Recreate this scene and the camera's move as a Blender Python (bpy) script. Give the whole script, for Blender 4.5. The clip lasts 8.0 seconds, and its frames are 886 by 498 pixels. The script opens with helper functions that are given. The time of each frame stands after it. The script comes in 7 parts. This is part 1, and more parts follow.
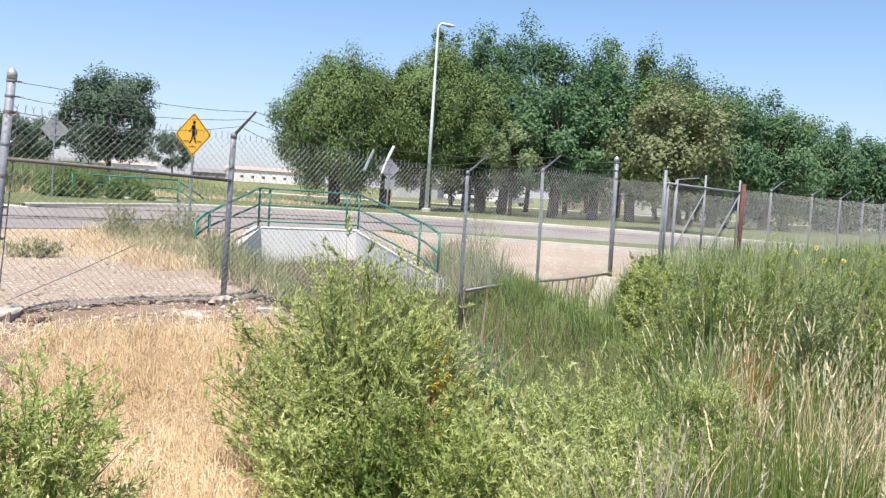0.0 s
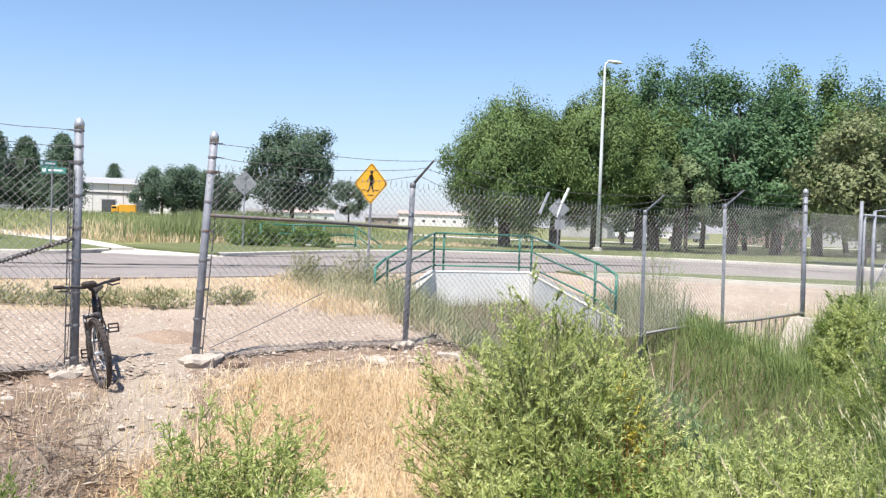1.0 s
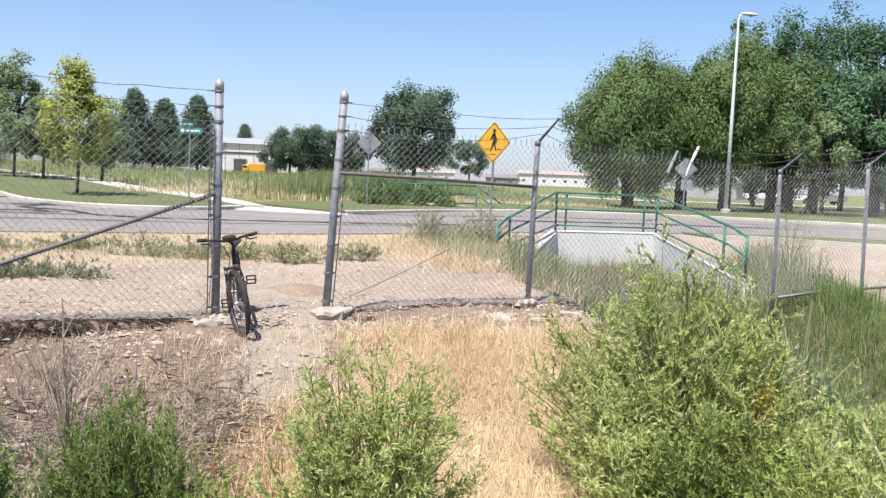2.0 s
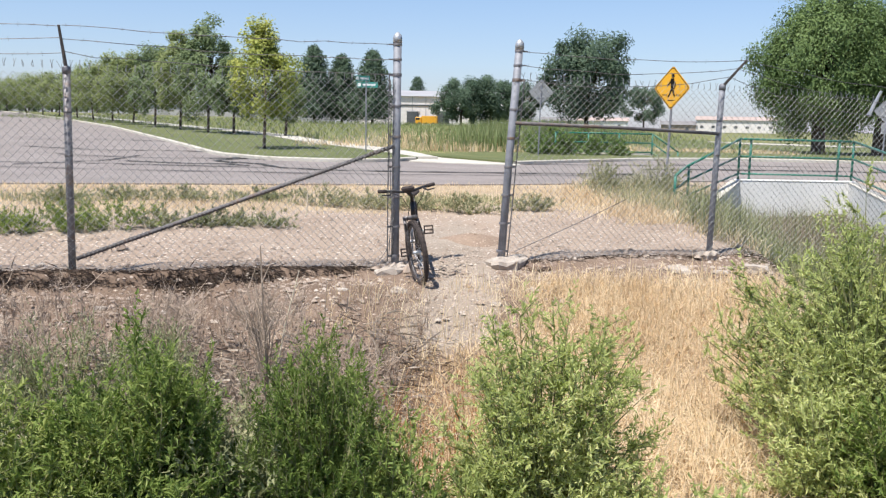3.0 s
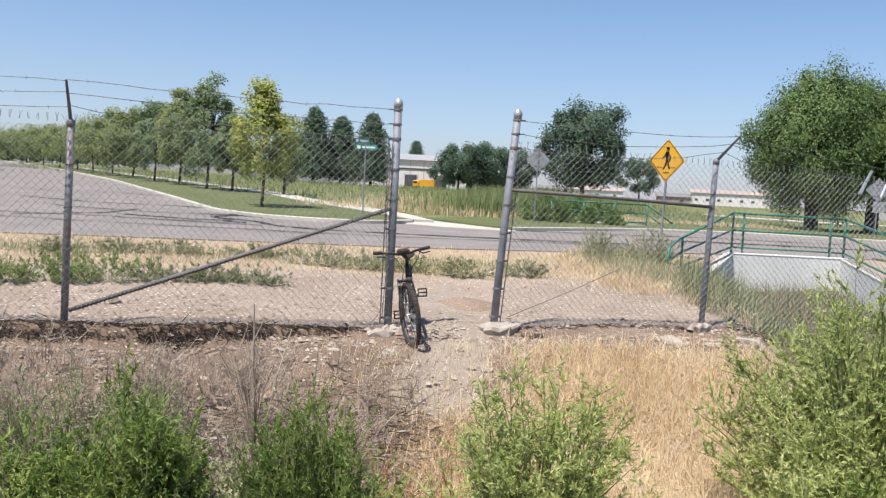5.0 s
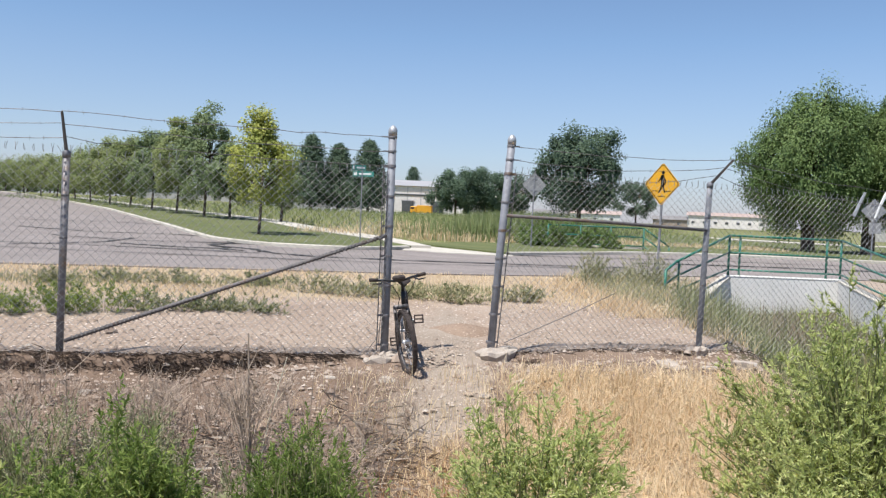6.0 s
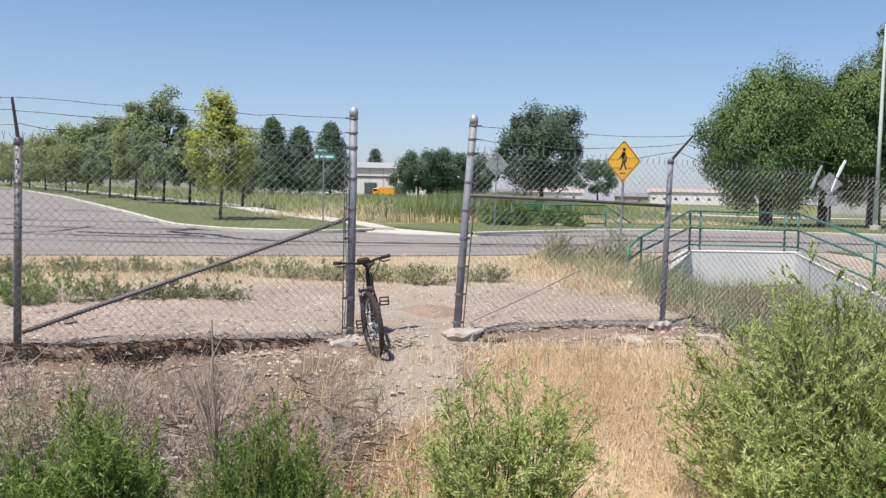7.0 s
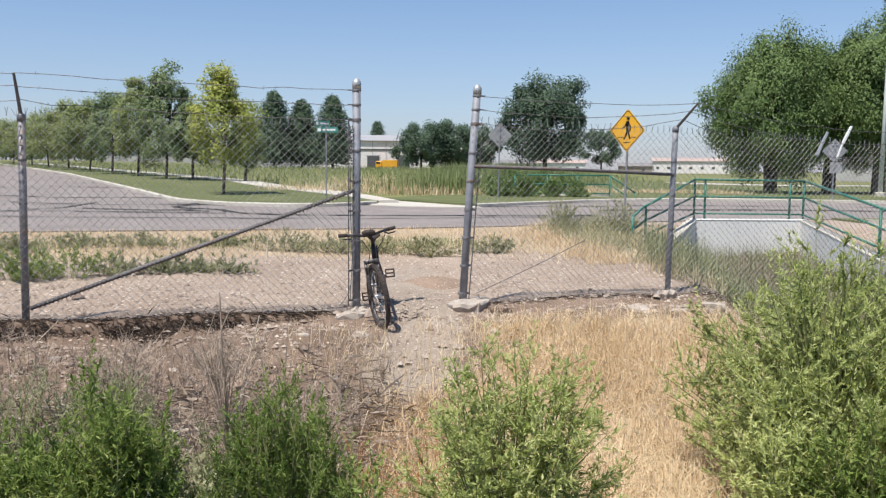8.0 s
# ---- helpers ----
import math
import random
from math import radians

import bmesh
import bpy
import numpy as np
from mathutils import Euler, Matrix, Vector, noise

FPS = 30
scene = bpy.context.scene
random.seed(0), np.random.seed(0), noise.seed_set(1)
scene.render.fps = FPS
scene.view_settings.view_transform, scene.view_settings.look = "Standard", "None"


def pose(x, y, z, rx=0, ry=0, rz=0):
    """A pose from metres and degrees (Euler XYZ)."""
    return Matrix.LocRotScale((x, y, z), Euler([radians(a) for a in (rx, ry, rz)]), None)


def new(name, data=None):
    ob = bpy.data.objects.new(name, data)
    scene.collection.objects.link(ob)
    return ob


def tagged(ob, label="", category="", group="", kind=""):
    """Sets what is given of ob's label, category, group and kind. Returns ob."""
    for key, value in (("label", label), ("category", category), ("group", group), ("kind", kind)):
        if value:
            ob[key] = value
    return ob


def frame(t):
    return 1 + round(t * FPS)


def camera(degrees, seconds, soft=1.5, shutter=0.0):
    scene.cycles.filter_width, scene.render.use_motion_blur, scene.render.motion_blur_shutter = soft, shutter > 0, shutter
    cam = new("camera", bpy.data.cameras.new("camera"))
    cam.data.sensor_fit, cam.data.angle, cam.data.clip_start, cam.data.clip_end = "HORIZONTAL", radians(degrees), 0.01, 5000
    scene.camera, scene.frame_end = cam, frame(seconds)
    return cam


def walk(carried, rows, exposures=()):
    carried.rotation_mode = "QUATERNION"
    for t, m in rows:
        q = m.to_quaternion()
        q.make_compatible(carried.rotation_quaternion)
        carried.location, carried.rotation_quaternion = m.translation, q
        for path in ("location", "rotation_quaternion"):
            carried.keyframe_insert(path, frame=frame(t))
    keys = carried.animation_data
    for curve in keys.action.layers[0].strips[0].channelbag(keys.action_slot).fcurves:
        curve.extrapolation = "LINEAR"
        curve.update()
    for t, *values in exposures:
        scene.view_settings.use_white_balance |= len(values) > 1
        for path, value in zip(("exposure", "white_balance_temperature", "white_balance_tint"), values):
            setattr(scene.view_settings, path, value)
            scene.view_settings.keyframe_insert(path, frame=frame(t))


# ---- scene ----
cam = camera(54.8, 8.0, 1.25)
# seconds, eye x, y, z, yaw, pitch, roll
PATH = [
    (0, 0.205, -0.050, 1.515, -29.11, -3.80, 3.64),
    (0.5, 0.168, 0.000, 1.545, -25.79, -3.51, 2.58),
    (1, 0.118, 0.035, 1.555, -17.71, -1.65, 1.87),
    (1.2, 0.105, 0.030, 1.550, -15.86, -1.53, 1.94),
    (2.3, 0.031, -0.025, 1.533, -6.98, -5.72, 1.89),
    (2.5, 0.017, -0.033, 1.535, -4.75, -6.20, 1.64),
    (3, -0.001, 0.000, 1.530, 1.53, -8.23, 1.02),
    (3.5, -0.001, -0.005, 1.525, 6.18, -8.48, 1.08),
    (4, 0.003, -0.019, 1.533, 6.61, -6.66, 2.12),
    (4.5, 0.005, -0.030, 1.536, 2.56, -4.95, 2.77),
    (4.7, 0.000, -0.032, 1.536, 1.31, -4.57, 2.98),
    (5.8, 0.015, -0.045, 1.542, 1.40, -2.43, 2.78),
    (6, 0.024, -0.045, 1.546, 1.22, -2.27, 2.31),
    (6.5, 0.019, -0.029, 1.546, 0.18, -2.25, 1.58),
    (7, 0.021, -0.015, 1.542, -1.23, -3.46, 1.15),
    (7.5, 0.011, -0.008, 1.533, -1.30, -4.51, 0.50),
    (8, 0.007, -0.017, 1.532, -1.00, -5.32, 0.43),
]
walk(cam, [(r[0], pose(r[1], r[2], r[3], 90 + r[5], 0, r[4]) @ pose(0, 0, 0, 0, 0, r[6])) for r in PATH],
     [(0, 0.76, 6400, 10), (1, 0.81, 6350, 10), (2.5, 0.63, 6350, 10), (3.5, 0.52, 6400, 10), (4.5, 0.48, 6400, 10), (6.5, 0.38, 6350, 10), (8, 0.35, 6400, 10)])

# ---- daylight ----
SUN_TO = Vector((0.29, 0.36, -1.0)).normalized()
world = bpy.data.worlds.new("daylight")
scene.world = world
world.use_nodes = True
wn = world.node_tree
wn.nodes.clear()
sky = wn.nodes.new("ShaderNodeTexSky")
sky.sky_type = "NISHITA"
sky.sun_disc = False
sky.sun_elevation = math.asin(-SUN_TO.z)
sky.sun_rotation = math.atan2(-SUN_TO.x, -SUN_TO.y)
sky.altitude = 1300
sky.air_density, sky.dust_density, sky.ozone_density = 1.0, 0.5, 3.0
bg = wn.nodes.new("ShaderNodeBackground")
bg.inputs["Strength"].default_value = 0.105
wout = wn.nodes.new("ShaderNodeOutputWorld")
# thin smoke haze that pales the sky towards the horizon
wco = wn.nodes.new("ShaderNodeTexCoord")
wsep = wn.nodes.new("ShaderNodeSeparateXYZ")
wn.links.new(wco.outputs["Generated"], wsep.inputs[0])
wr = wn.nodes.new("ShaderNodeValToRGB")
wr.color_ramp.elements[0].position, wr.color_ramp.elements[0].color = 0.0, (0.72, 0.72, 0.72, 1)
wr.color_ramp.elements[1].position, wr.color_ramp.elements[1].color = 0.2, (0, 0, 0, 1)
mid_stop = wr.color_ramp.elements.new(0.07)
mid_stop.color = (0.36, 0.36, 0.36, 1)
wn.links.new(wsep.outputs["Z"], wr.inputs[0])
wmix = wn.nodes.new("ShaderNodeMix")
wmix.data_type = "RGBA"
wmix.inputs[7].default_value = (2.75, 2.72, 3.65, 1)
wn.links.new(wr.outputs[0], wmix.inputs[0])
wn.links.new(sky.outputs[0], wmix.inputs[6])
wn.links.new(wmix.outputs[2], bg.inputs["Color"])
wn.links.new(bg.outputs[0], wout.inputs["Surface"])
sun = new("sun", bpy.data.lights.new("sun", "SUN"))
sun.data.energy, sun.data.angle, sun.data.color = 5.0, radians(0.55), (1.0, 0.95, 0.87)
sun.rotation_mode = "QUATERNION"
sun.rotation_quaternion = SUN_TO.to_track_quat("-Z", "Y")

# ---- materials ----
def node_mat(name):
    m = bpy.data.materials.new(name)
    m.use_nodes = True
    nt = m.node_tree
    return m, nt, nt.nodes["Principled BSDF"]


def ramp(nt, stops):
    r = nt.nodes.new("ShaderNodeValToRGB")
    el = r.color_ramp.elements
    el[0].position, el[0].color = stops[0][0], (*stops[0][1], 1)
    el[1].position, el[1].color = stops[-1][0], (*stops[-1][1], 1)
    for p, c in stops[1:-1]:
        e = el.new(p)
        e.color = (*c, 1)
    return r


def noise_tex(nt, scale, detail=5.0, rough=0.6, coord=None):
    n = nt.nodes.new("ShaderNodeTexNoise")
    n.inputs["Scale"].default_value, n.inputs["Detail"].default_value, n.inputs["Roughness"].default_value = scale, detail, rough
    if coord:
        nt.links.new(coord, n.inputs["Vector"])
    return n


def blend(nt, a, b, fac, mode="MIX"):
    x = nt.nodes.new("ShaderNodeMix")
    x.data_type, x.blend_type = "RGBA", mode
    for sock, val in ((x.inputs[0], fac), (x.inputs[6], a), (x.inputs[7], b)):
        if isinstance(val, bpy.types.NodeSocket):
            nt.links.new(val, sock)
        else:
            sock.default_value = val if not isinstance(val, tuple) else (*val, 1)
    return x.outputs[2]


def bump(nt, bsdf, height, strength, distance=0.01):
    b = nt.nodes.new("ShaderNodeBump")
    b.inputs["Strength"].default_value, b.inputs["Distance"].default_value = strength, distance
    nt.links.new(height, b.inputs["Height"])
    nt.links.new(b.outputs[0], bsdf.inputs["Normal"])


def surface(name, dark, light, scale=6.0, rough=0.8, metal=0.0, fine=60.0, relief=0.3, depth=0.005, stain=None, spec=0.5):
    """A two-scale procedural surface: broad patches between two colours, fine grain and relief."""
    m, nt, b = node_mat(name)
    tc = nt.nodes.new("ShaderNodeTexCoord")
    co = tc.outputs["Object"]
    n1, n2 = noise_tex(nt, scale, 4, 0.6, co), noise_tex(nt, fine, 3, 0.7, co)
    r = ramp(nt, [(0.3, dark), (0.7, light)])
    nt.links.new(n1.outputs[0], r.inputs[0])
    g = ramp(nt, [(0.3, (0.72, 0.72, 0.72)), (0.7, (1.0, 1.0, 1.0))])
    nt.links.new(n2.outputs[0], g.inputs[0])
    col = blend(nt, r.outputs[0], g.outputs[0], 0.7, "MULTIPLY")
    if stain:
        n3 = noise_tex(nt, scale * 0.35, 6, 0.7, co)
        k = ramp(nt, [(0.52, (0, 0, 0)), (0.68, (1, 1, 1))])
        nt.links.new(n3.outputs[0], k.inputs[0])
        col = blend(nt, col, stain, k.outputs[0])
    nt.links.new(col, b.inputs["Base Color"])
    b.inputs["Roughness"].default_value, b.inputs["Metallic"].default_value = rough, metal
    b.inputs["Specular IOR Level"].default_value = spec
    if relief:
        bump(nt, b, n2.outputs[0], relief, depth)
    return m


def ground_mat(name, tones, pebble, pebble_scale, relief=0.6):
    """Loose soil: broad tone patches in world metres, pebbles as cells with their own tint, fine crumbs."""
    m, nt, b = node_mat(name)
    geo = nt.nodes.new("ShaderNodeNewGeometry")
    co = geo.outputs["Position"]
    n1, n2 = noise_tex(nt, 0.55, 6, 0.65, co), noise_tex(nt, 24, 4, 0.7, co)
    r = ramp(nt, [(0.3, tones[0]), (0.5, tones[1]), (0.7, tones[2])])
    nt.links.new(n1.outputs[0], r.inputs[0])
    g = ramp(nt, [(0.3, (0.66, 0.64, 0.62)), (0.7, (1.05, 1.05, 1.05))])
    nt.links.new(n2.outputs[0], g.inputs[0])
    col = blend(nt, r.outputs[0], g.outputs[0], 0.8, "MULTIPLY")
    v = nt.nodes.new("ShaderNodeTexVoronoi")
    v.inputs["Scale"].default_value = pebble_scale
    nt.links.new(co, v.inputs["Vector"])
    sep = nt.nodes.new("ShaderNodeSeparateColor")
    nt.links.new(v.outputs["Color"], sep.inputs[0])
    pick = ramp(nt, [(0.55, (0, 0, 0)), (0.62, (1, 1, 1))])
    nt.links.new(sep.outputs[0], pick.inputs[0])
    size = ramp(nt, [(0.22, (1, 1, 1)), (0.34, (0, 0, 0))])
    nt.links.new(v.outputs["Distance"], size.inputs[0])
    mask = blend(nt, pick.outputs[0], size.outputs[0], 1.0, "MULTIPLY")
    tint = ramp(nt, [(0.0, tuple(c * 0.6 for c in pebble)), (0.5, pebble), (1.0, tuple(min(1, c * 1.35) for c in pebble))])
    nt.links.new(sep.outputs[1], tint.inputs[0])
    col = blend(nt, col, tint.outputs[0], mask)
    nt.links.new(col, b.inputs["Base Color"])
    b.inputs["Roughness"].default_value, b.inputs["Specular IOR Level"].default_value = 0.95, 0.2
    h = blend(nt, n2.outputs[0], (1.0, 1.0, 1.0), mask)
    bump(nt, b, h, relief, 0.03)
    return m


def leaf_mat(name, tones, sheer=0.35, patch=0.8, rough=0.6, gloss=0.3, own=0.62):
    """Thin leaves: own tint per leaf, broad patches, some light shining through."""
    m, nt, b = node_mat(name)
    geo = nt.nodes.new("ShaderNodeNewGeometry")
    r = ramp(nt, [(i / (len(tones) - 1), c) for i, c in enumerate(tones)])
    n = noise_tex(nt, patch, 3, 0.6, geo.outputs["Position"])
    mix = nt.nodes.new("ShaderNodeMath")
    mix.operation = "MULTIPLY_ADD"
    nt.links.new(geo.outputs["Random Per Island"], mix.inputs[0])
    mix.inputs[1].default_value = own
    sub = nt.nodes.new("ShaderNodeMath")
    sub.operation = "MULTIPLY_ADD"
    nt.links.new(n.outputs[0], sub.inputs[0])
    sub.inputs[1].default_value, sub.inputs[2].default_value = 1.3, -0.46 + (0.62 - own) / 2
    nt.links.new(sub.outputs[0], mix.inputs[2])
    nt.links.new(mix.outputs[0], r.inputs[0])
    nt.links.new(r.outputs[0], b.inputs["Base Color"])
    b.inputs["Roughness"].default_value, b.inputs["Specular IOR Level"].default_value = rough, gloss
    if sheer:
        tr = nt.nodes.new("ShaderNodeBsdfTranslucent")
        nt.links.new(r.outputs[0], tr.inputs["Color"])
        ms = nt.nodes.new("ShaderNodeMixShader")
        ms.inputs[0].default_value = sheer
        nt.links.new(b.outputs[0], ms.inputs[1])
        nt.links.new(tr.outputs[0], ms.inputs[2])
        nt.links.new(ms.outputs[0], nt.nodes["Material Output"].inputs["Surface"])
    return m


def ground_layers(name, layers):
    """One soil sheet: layers of loose earth that give way to one another along ragged borders; each layer's share is an attribute of the mesh."""
    m, nt, b = node_mat(name)
    co = nt.nodes.new("ShaderNodeNewGeometry").outputs["Position"]
    n1, n2, edge = noise_tex(nt, 0.55, 6, 0.65, co), noise_tex(nt, 24, 4, 0.7, co), noise_tex(nt, 2.3, 6, 0.7, co)
    g = ramp(nt, [(0.3, (0.66, 0.64, 0.62)), (0.7, (1.05, 1.05, 1.05))])
    nt.links.new(n2.outputs[0], g.inputs[0])
    col = high = None
    for share, tones, pebble, scale, many in layers:
        r = ramp(nt, [(0.3, tones[0]), (0.5, tones[1]), (0.7, tones[2])])
        nt.links.new(n1.outputs[0], r.inputs[0])
        own = blend(nt, r.outputs[0], g.outputs[0], 0.8, "MULTIPLY")
        v = nt.nodes.new("ShaderNodeTexVoronoi")
        v.inputs["Scale"].default_value = scale
        nt.links.new(co, v.inputs["Vector"])
        sep = nt.nodes.new("ShaderNodeSeparateColor")
        nt.links.new(v.outputs["Color"], sep.inputs[0])
        pick = ramp(nt, [(1 - many, (0, 0, 0)), (1.06 - many, (1, 1, 1))])
        nt.links.new(sep.outputs[0], pick.inputs[0])
        size = ramp(nt, [(0.24, (1, 1, 1)), (0.38, (0, 0, 0))])
        nt.links.new(v.outputs["Distance"], size.inputs[0])
        mask = blend(nt, pick.outputs[0], size.outputs[0], 1.0, "MULTIPLY")
        tint = ramp(nt, [(0.0, tuple(c * 0.55 for c in pebble)), (0.5, pebble), (1.0, tuple(min(1, c * 1.35) for c in pebble))])
        nt.links.new(sep.outputs[1], tint.inputs[0])
        own = blend(nt, own, tint.outputs[0], mask)
        if not share:
            col, high = own, mask
            continue
        at = nt.nodes.new("ShaderNodeAttribute")
        at.attribute_name = share
        wob = nt.nodes.new("ShaderNodeMath")
        wob.operation = "MULTIPLY_ADD"
        nt.links.new(edge.outputs[0], wob.inputs[0])
        wob.inputs[1].default_value = 1.3
        nt.links.new(at.outputs["Fac"], wob.inputs[2])
        half = nt.nodes.new("ShaderNodeMapRange")
        half.inputs["From Min"].default_value, half.inputs["From Max"].default_value = 1.02, 1.28
        nt.links.new(wob.outputs[0], half.inputs[0])
        col, high = blend(nt, col, own, half.outputs[0]), blend(nt, high, mask, half.outputs[0])
    nt.links.new(col, b.inputs["Base Color"])
    b.inputs["Roughness"].default_value, b.inputs["Specular IOR Level"].default_value = 0.95, 0.2
    bump(nt, b, blend(nt, n2.outputs[0], (1.0, 1.0, 1.0), high), 0.85, 0.03)
    return m


SOIL_TONES = [(0.155, 0.108, 0.080), (0.235, 0.170, 0.128), (0.335, 0.250, 0.192)]
GROUND = ground_layers("dry_ground", [
    ("", [(0.325, 0.25, 0.195), (0.395, 0.31, 0.244), (0.465, 0.375, 0.303)], (0.60, 0.52, 0.45), 17, 0.6),
    ("soil_share", SOIL_TONES, (0.42, 0.335, 0.27), 15, 0.5),
    ("straw_share", [(0.38, 0.29, 0.20), (0.46, 0.36, 0.25), (0.55, 0.44, 0.31)], (0.47, 0.39, 0.29), 30, 0.4),
    ("trail_share", [(0.32, 0.26, 0.205), (0.38, 0.315, 0.255), (0.44, 0.37, 0.305)], (0.50, 0.43, 0.37), 24, 0.45),
    ("ditch_share", [(0.10, 0.085, 0.05), (0.15, 0.125, 0.075), (0.20, 0.17, 0.10)], (0.2, 0.18, 0.13), 18, 0.4),
    ("meadow_share", [(0.12, 0.15, 0.05), (0.20, 0.21, 0.085), (0.30, 0.27, 0.13)], (0.2, 0.2, 0.1), 6, 0.4)])
SOIL = ground_mat("stony_soil", SOIL_TONES, (0.34, 0.275, 0.225), 17)
DUST = ground_mat("brown_dust", [(0.25, 0.18, 0.13), (0.30, 0.22, 0.165), (0.36, 0.27, 0.205)], (0.42, 0.34, 0.28), 26)
LAWN = ground_mat("mown_lawn", [(0.105, 0.128, 0.050), (0.137, 0.157, 0.067), (0.185, 0.192, 0.091)], (0.15, 0.175, 0.075), 30)
ASPHALT = ground_mat("worn_asphalt", [(0.225, 0.198, 0.188), (0.265, 0.235, 0.223), (0.31, 0.275, 0.262)], (0.31, 0.28, 0.262), 55, 0.15)
CRACK = surface("crack_sealer", (0.03, 0.03, 0.03), (0.05, 0.048, 0.047), 3, 0.8)
CONCRETE = surface("pale_concrete", (0.50, 0.46, 0.40), (0.60, 0.56, 0.49), 1.2, 0.9, 0, 40, 0.25, 0.004, (0.40, 0.36, 0.30))
WALLCON = surface("headwall_concrete", (0.72, 0.70, 0.67), (0.82, 0.80, 0.77), 0.8, 0.9, 0, 30, 0.3, 0.004, (0.58, 0.57, 0.55))
GALV = surface("galvanised_steel", (0.215, 0.222, 0.25), (0.31, 0.318, 0.35), 9, 0.68, 0.3, 80, 0.15, 0.002)
CAPM = surface("cast_alloy_cap", (0.42, 0.43, 0.45), (0.52, 0.53, 0.55), 12, 0.5, 0.5, 80, 0.2, 0.002)
GALV_DARK = surface("weathered_steel_pipe", (0.20, 0.19, 0.20), (0.30, 0.29, 0.30), 12, 0.6, 0.5, 90, 0.4, 0.003, (0.24, 0.16, 0.11))
BRACE = surface("dull_brace_pipe", (0.11, 0.10, 0.105), (0.21, 0.195, 0.195), 14, 0.75, 0.3, 90, 0.5, 0.004, (0.17, 0.11, 0.08))
WIRE = surface("fence_wire", (0.27, 0.27, 0.27), (0.38, 0.375, 0.37), 5, 0.5, 0.3, 80, 0)
DARKWIRE = surface("barbed_wire_steel", (0.13, 0.12, 0.12), (0.2, 0.19, 0.19), 6, 0.55, 0.5, 80, 0)
RUST = surface("rusted_steel", (0.10, 0.04, 0.03), (0.17, 0.075, 0.055), 8, 0.8, 0.2, 60, 0.4, 0.003)
GREENP = surface("green_rail_paint", (0.012, 0.14, 0.095), (0.02, 0.19, 0.13), 5, 0.45, 0, 70, 0.1, 0.002, (0.03, 0.10, 0.075))
WHITEP = surface("white_pole_paint", (0.66, 0.68, 0.68), (0.76, 0.78, 0.78), 3, 0.4, 0, 40, 0.05, 0.002)
BARK = surface("tree_bark", (0.06, 0.045, 0.035), (0.13, 0.10, 0.08), 2.5, 0.95, 0, 14, 0.8, 0.05)
TWIG = surface("dead_twig", (0.33, 0.25, 0.19), (0.50, 0.40, 0.315), 9, 0.9, 0, 50, 0.2)
STEM = surface("weed_stem", (0.15, 0.18, 0.07), (0.26, 0.24, 0.11), 7, 0.7, 0, 40, 0.2)
BUSH_LEAF = leaf_mat("bush_leaf", [(0.25, 0.305, 0.095), (0.42, 0.475, 0.17), (0.58, 0.62, 0.26), (0.76, 0.75, 0.4)], 0.5, 1.6)
LIME_LEAF = leaf_mat("lime_leaf", [(0.175, 0.235, 0.05), (0.29, 0.36, 0.095), (0.42, 0.475, 0.15), (0.56, 0.57, 0.26)], 0.5, 1.6)
DEEP_LEAF = leaf_mat("deep_green_leaf", [(0.095, 0.155, 0.045), (0.16, 0.24, 0.07), (0.25, 0.335, 0.11), (0.38, 0.44, 0.18)], 0.35, 1.4)
BLUE_LEAF = leaf_mat("grey_green_leaf", [(0.176, 0.243, 0.121), (0.257, 0.338, 0.176), (0.365, 0.446, 0.243)], 0.35, 2.0)
FEATHER = leaf_mat("feathery_weed_leaf", [(0.16, 0.19, 0.085), (0.23, 0.255, 0.125), (0.32, 0.325, 0.175), (0.42, 0.39, 0.25)], 0.3, 1.5)
TUFT_LEAF = leaf_mat("dry_green_leaf", [(0.20, 0.215, 0.105), (0.29, 0.30, 0.16), (0.40, 0.39, 0.22), (0.52, 0.48, 0.30)], 0.3, 1.5)
MID_LEAF = leaf_mat("fresh_green_leaf", [(0.105, 0.165, 0.036), (0.185, 0.26, 0.062), (0.29, 0.36, 0.10), (0.44, 0.48, 0.17)], 0.45, 1.4)
YELLOW_LEAF = leaf_mat("yellowing_leaf", [(0.42, 0.36, 0.05), (0.60, 0.50, 0.08), (0.66, 0.60, 0.17)], 0.35, 2.0)
WILLOW = leaf_mat("willow_leaf", [(0.07, 0.115, 0.035), (0.115, 0.178, 0.056), (0.17, 0.24, 0.08), (0.25, 0.325, 0.12)], 0.2, 0.35, own=0.34)
# the blue cast in these greens is distance haze, mixed into the leaf colour
DARK_TREE = leaf_mat("dark_tree_leaf", [(0.055, 0.092, 0.06), (0.08, 0.125, 0.08), (0.118, 0.172, 0.105), (0.175, 0.235, 0.14)], 0.28, 0.3, own=0.34)
OLIVE_TREE = leaf_mat("olive_tree_leaf", [(0.09, 0.115, 0.05), (0.15, 0.18, 0.08), (0.23, 0.25, 0.12), (0.36, 0.36, 0.2)], 0.3, 0.4, own=0.34)
PARK_TREE = leaf_mat("park_tree_leaf", [(0.045, 0.095, 0.045), (0.075, 0.145, 0.066), (0.12, 0.205, 0.092), (0.185, 0.28, 0.13)], 0.3, 0.28, own=0.34)
MEADOW_BLADE = leaf_mat("meadow_blade", [(0.13, 0.175, 0.062), (0.185, 0.235, 0.09), (0.25, 0.29, 0.125), (0.35, 0.35, 0.18)], 0.3, 0.25)
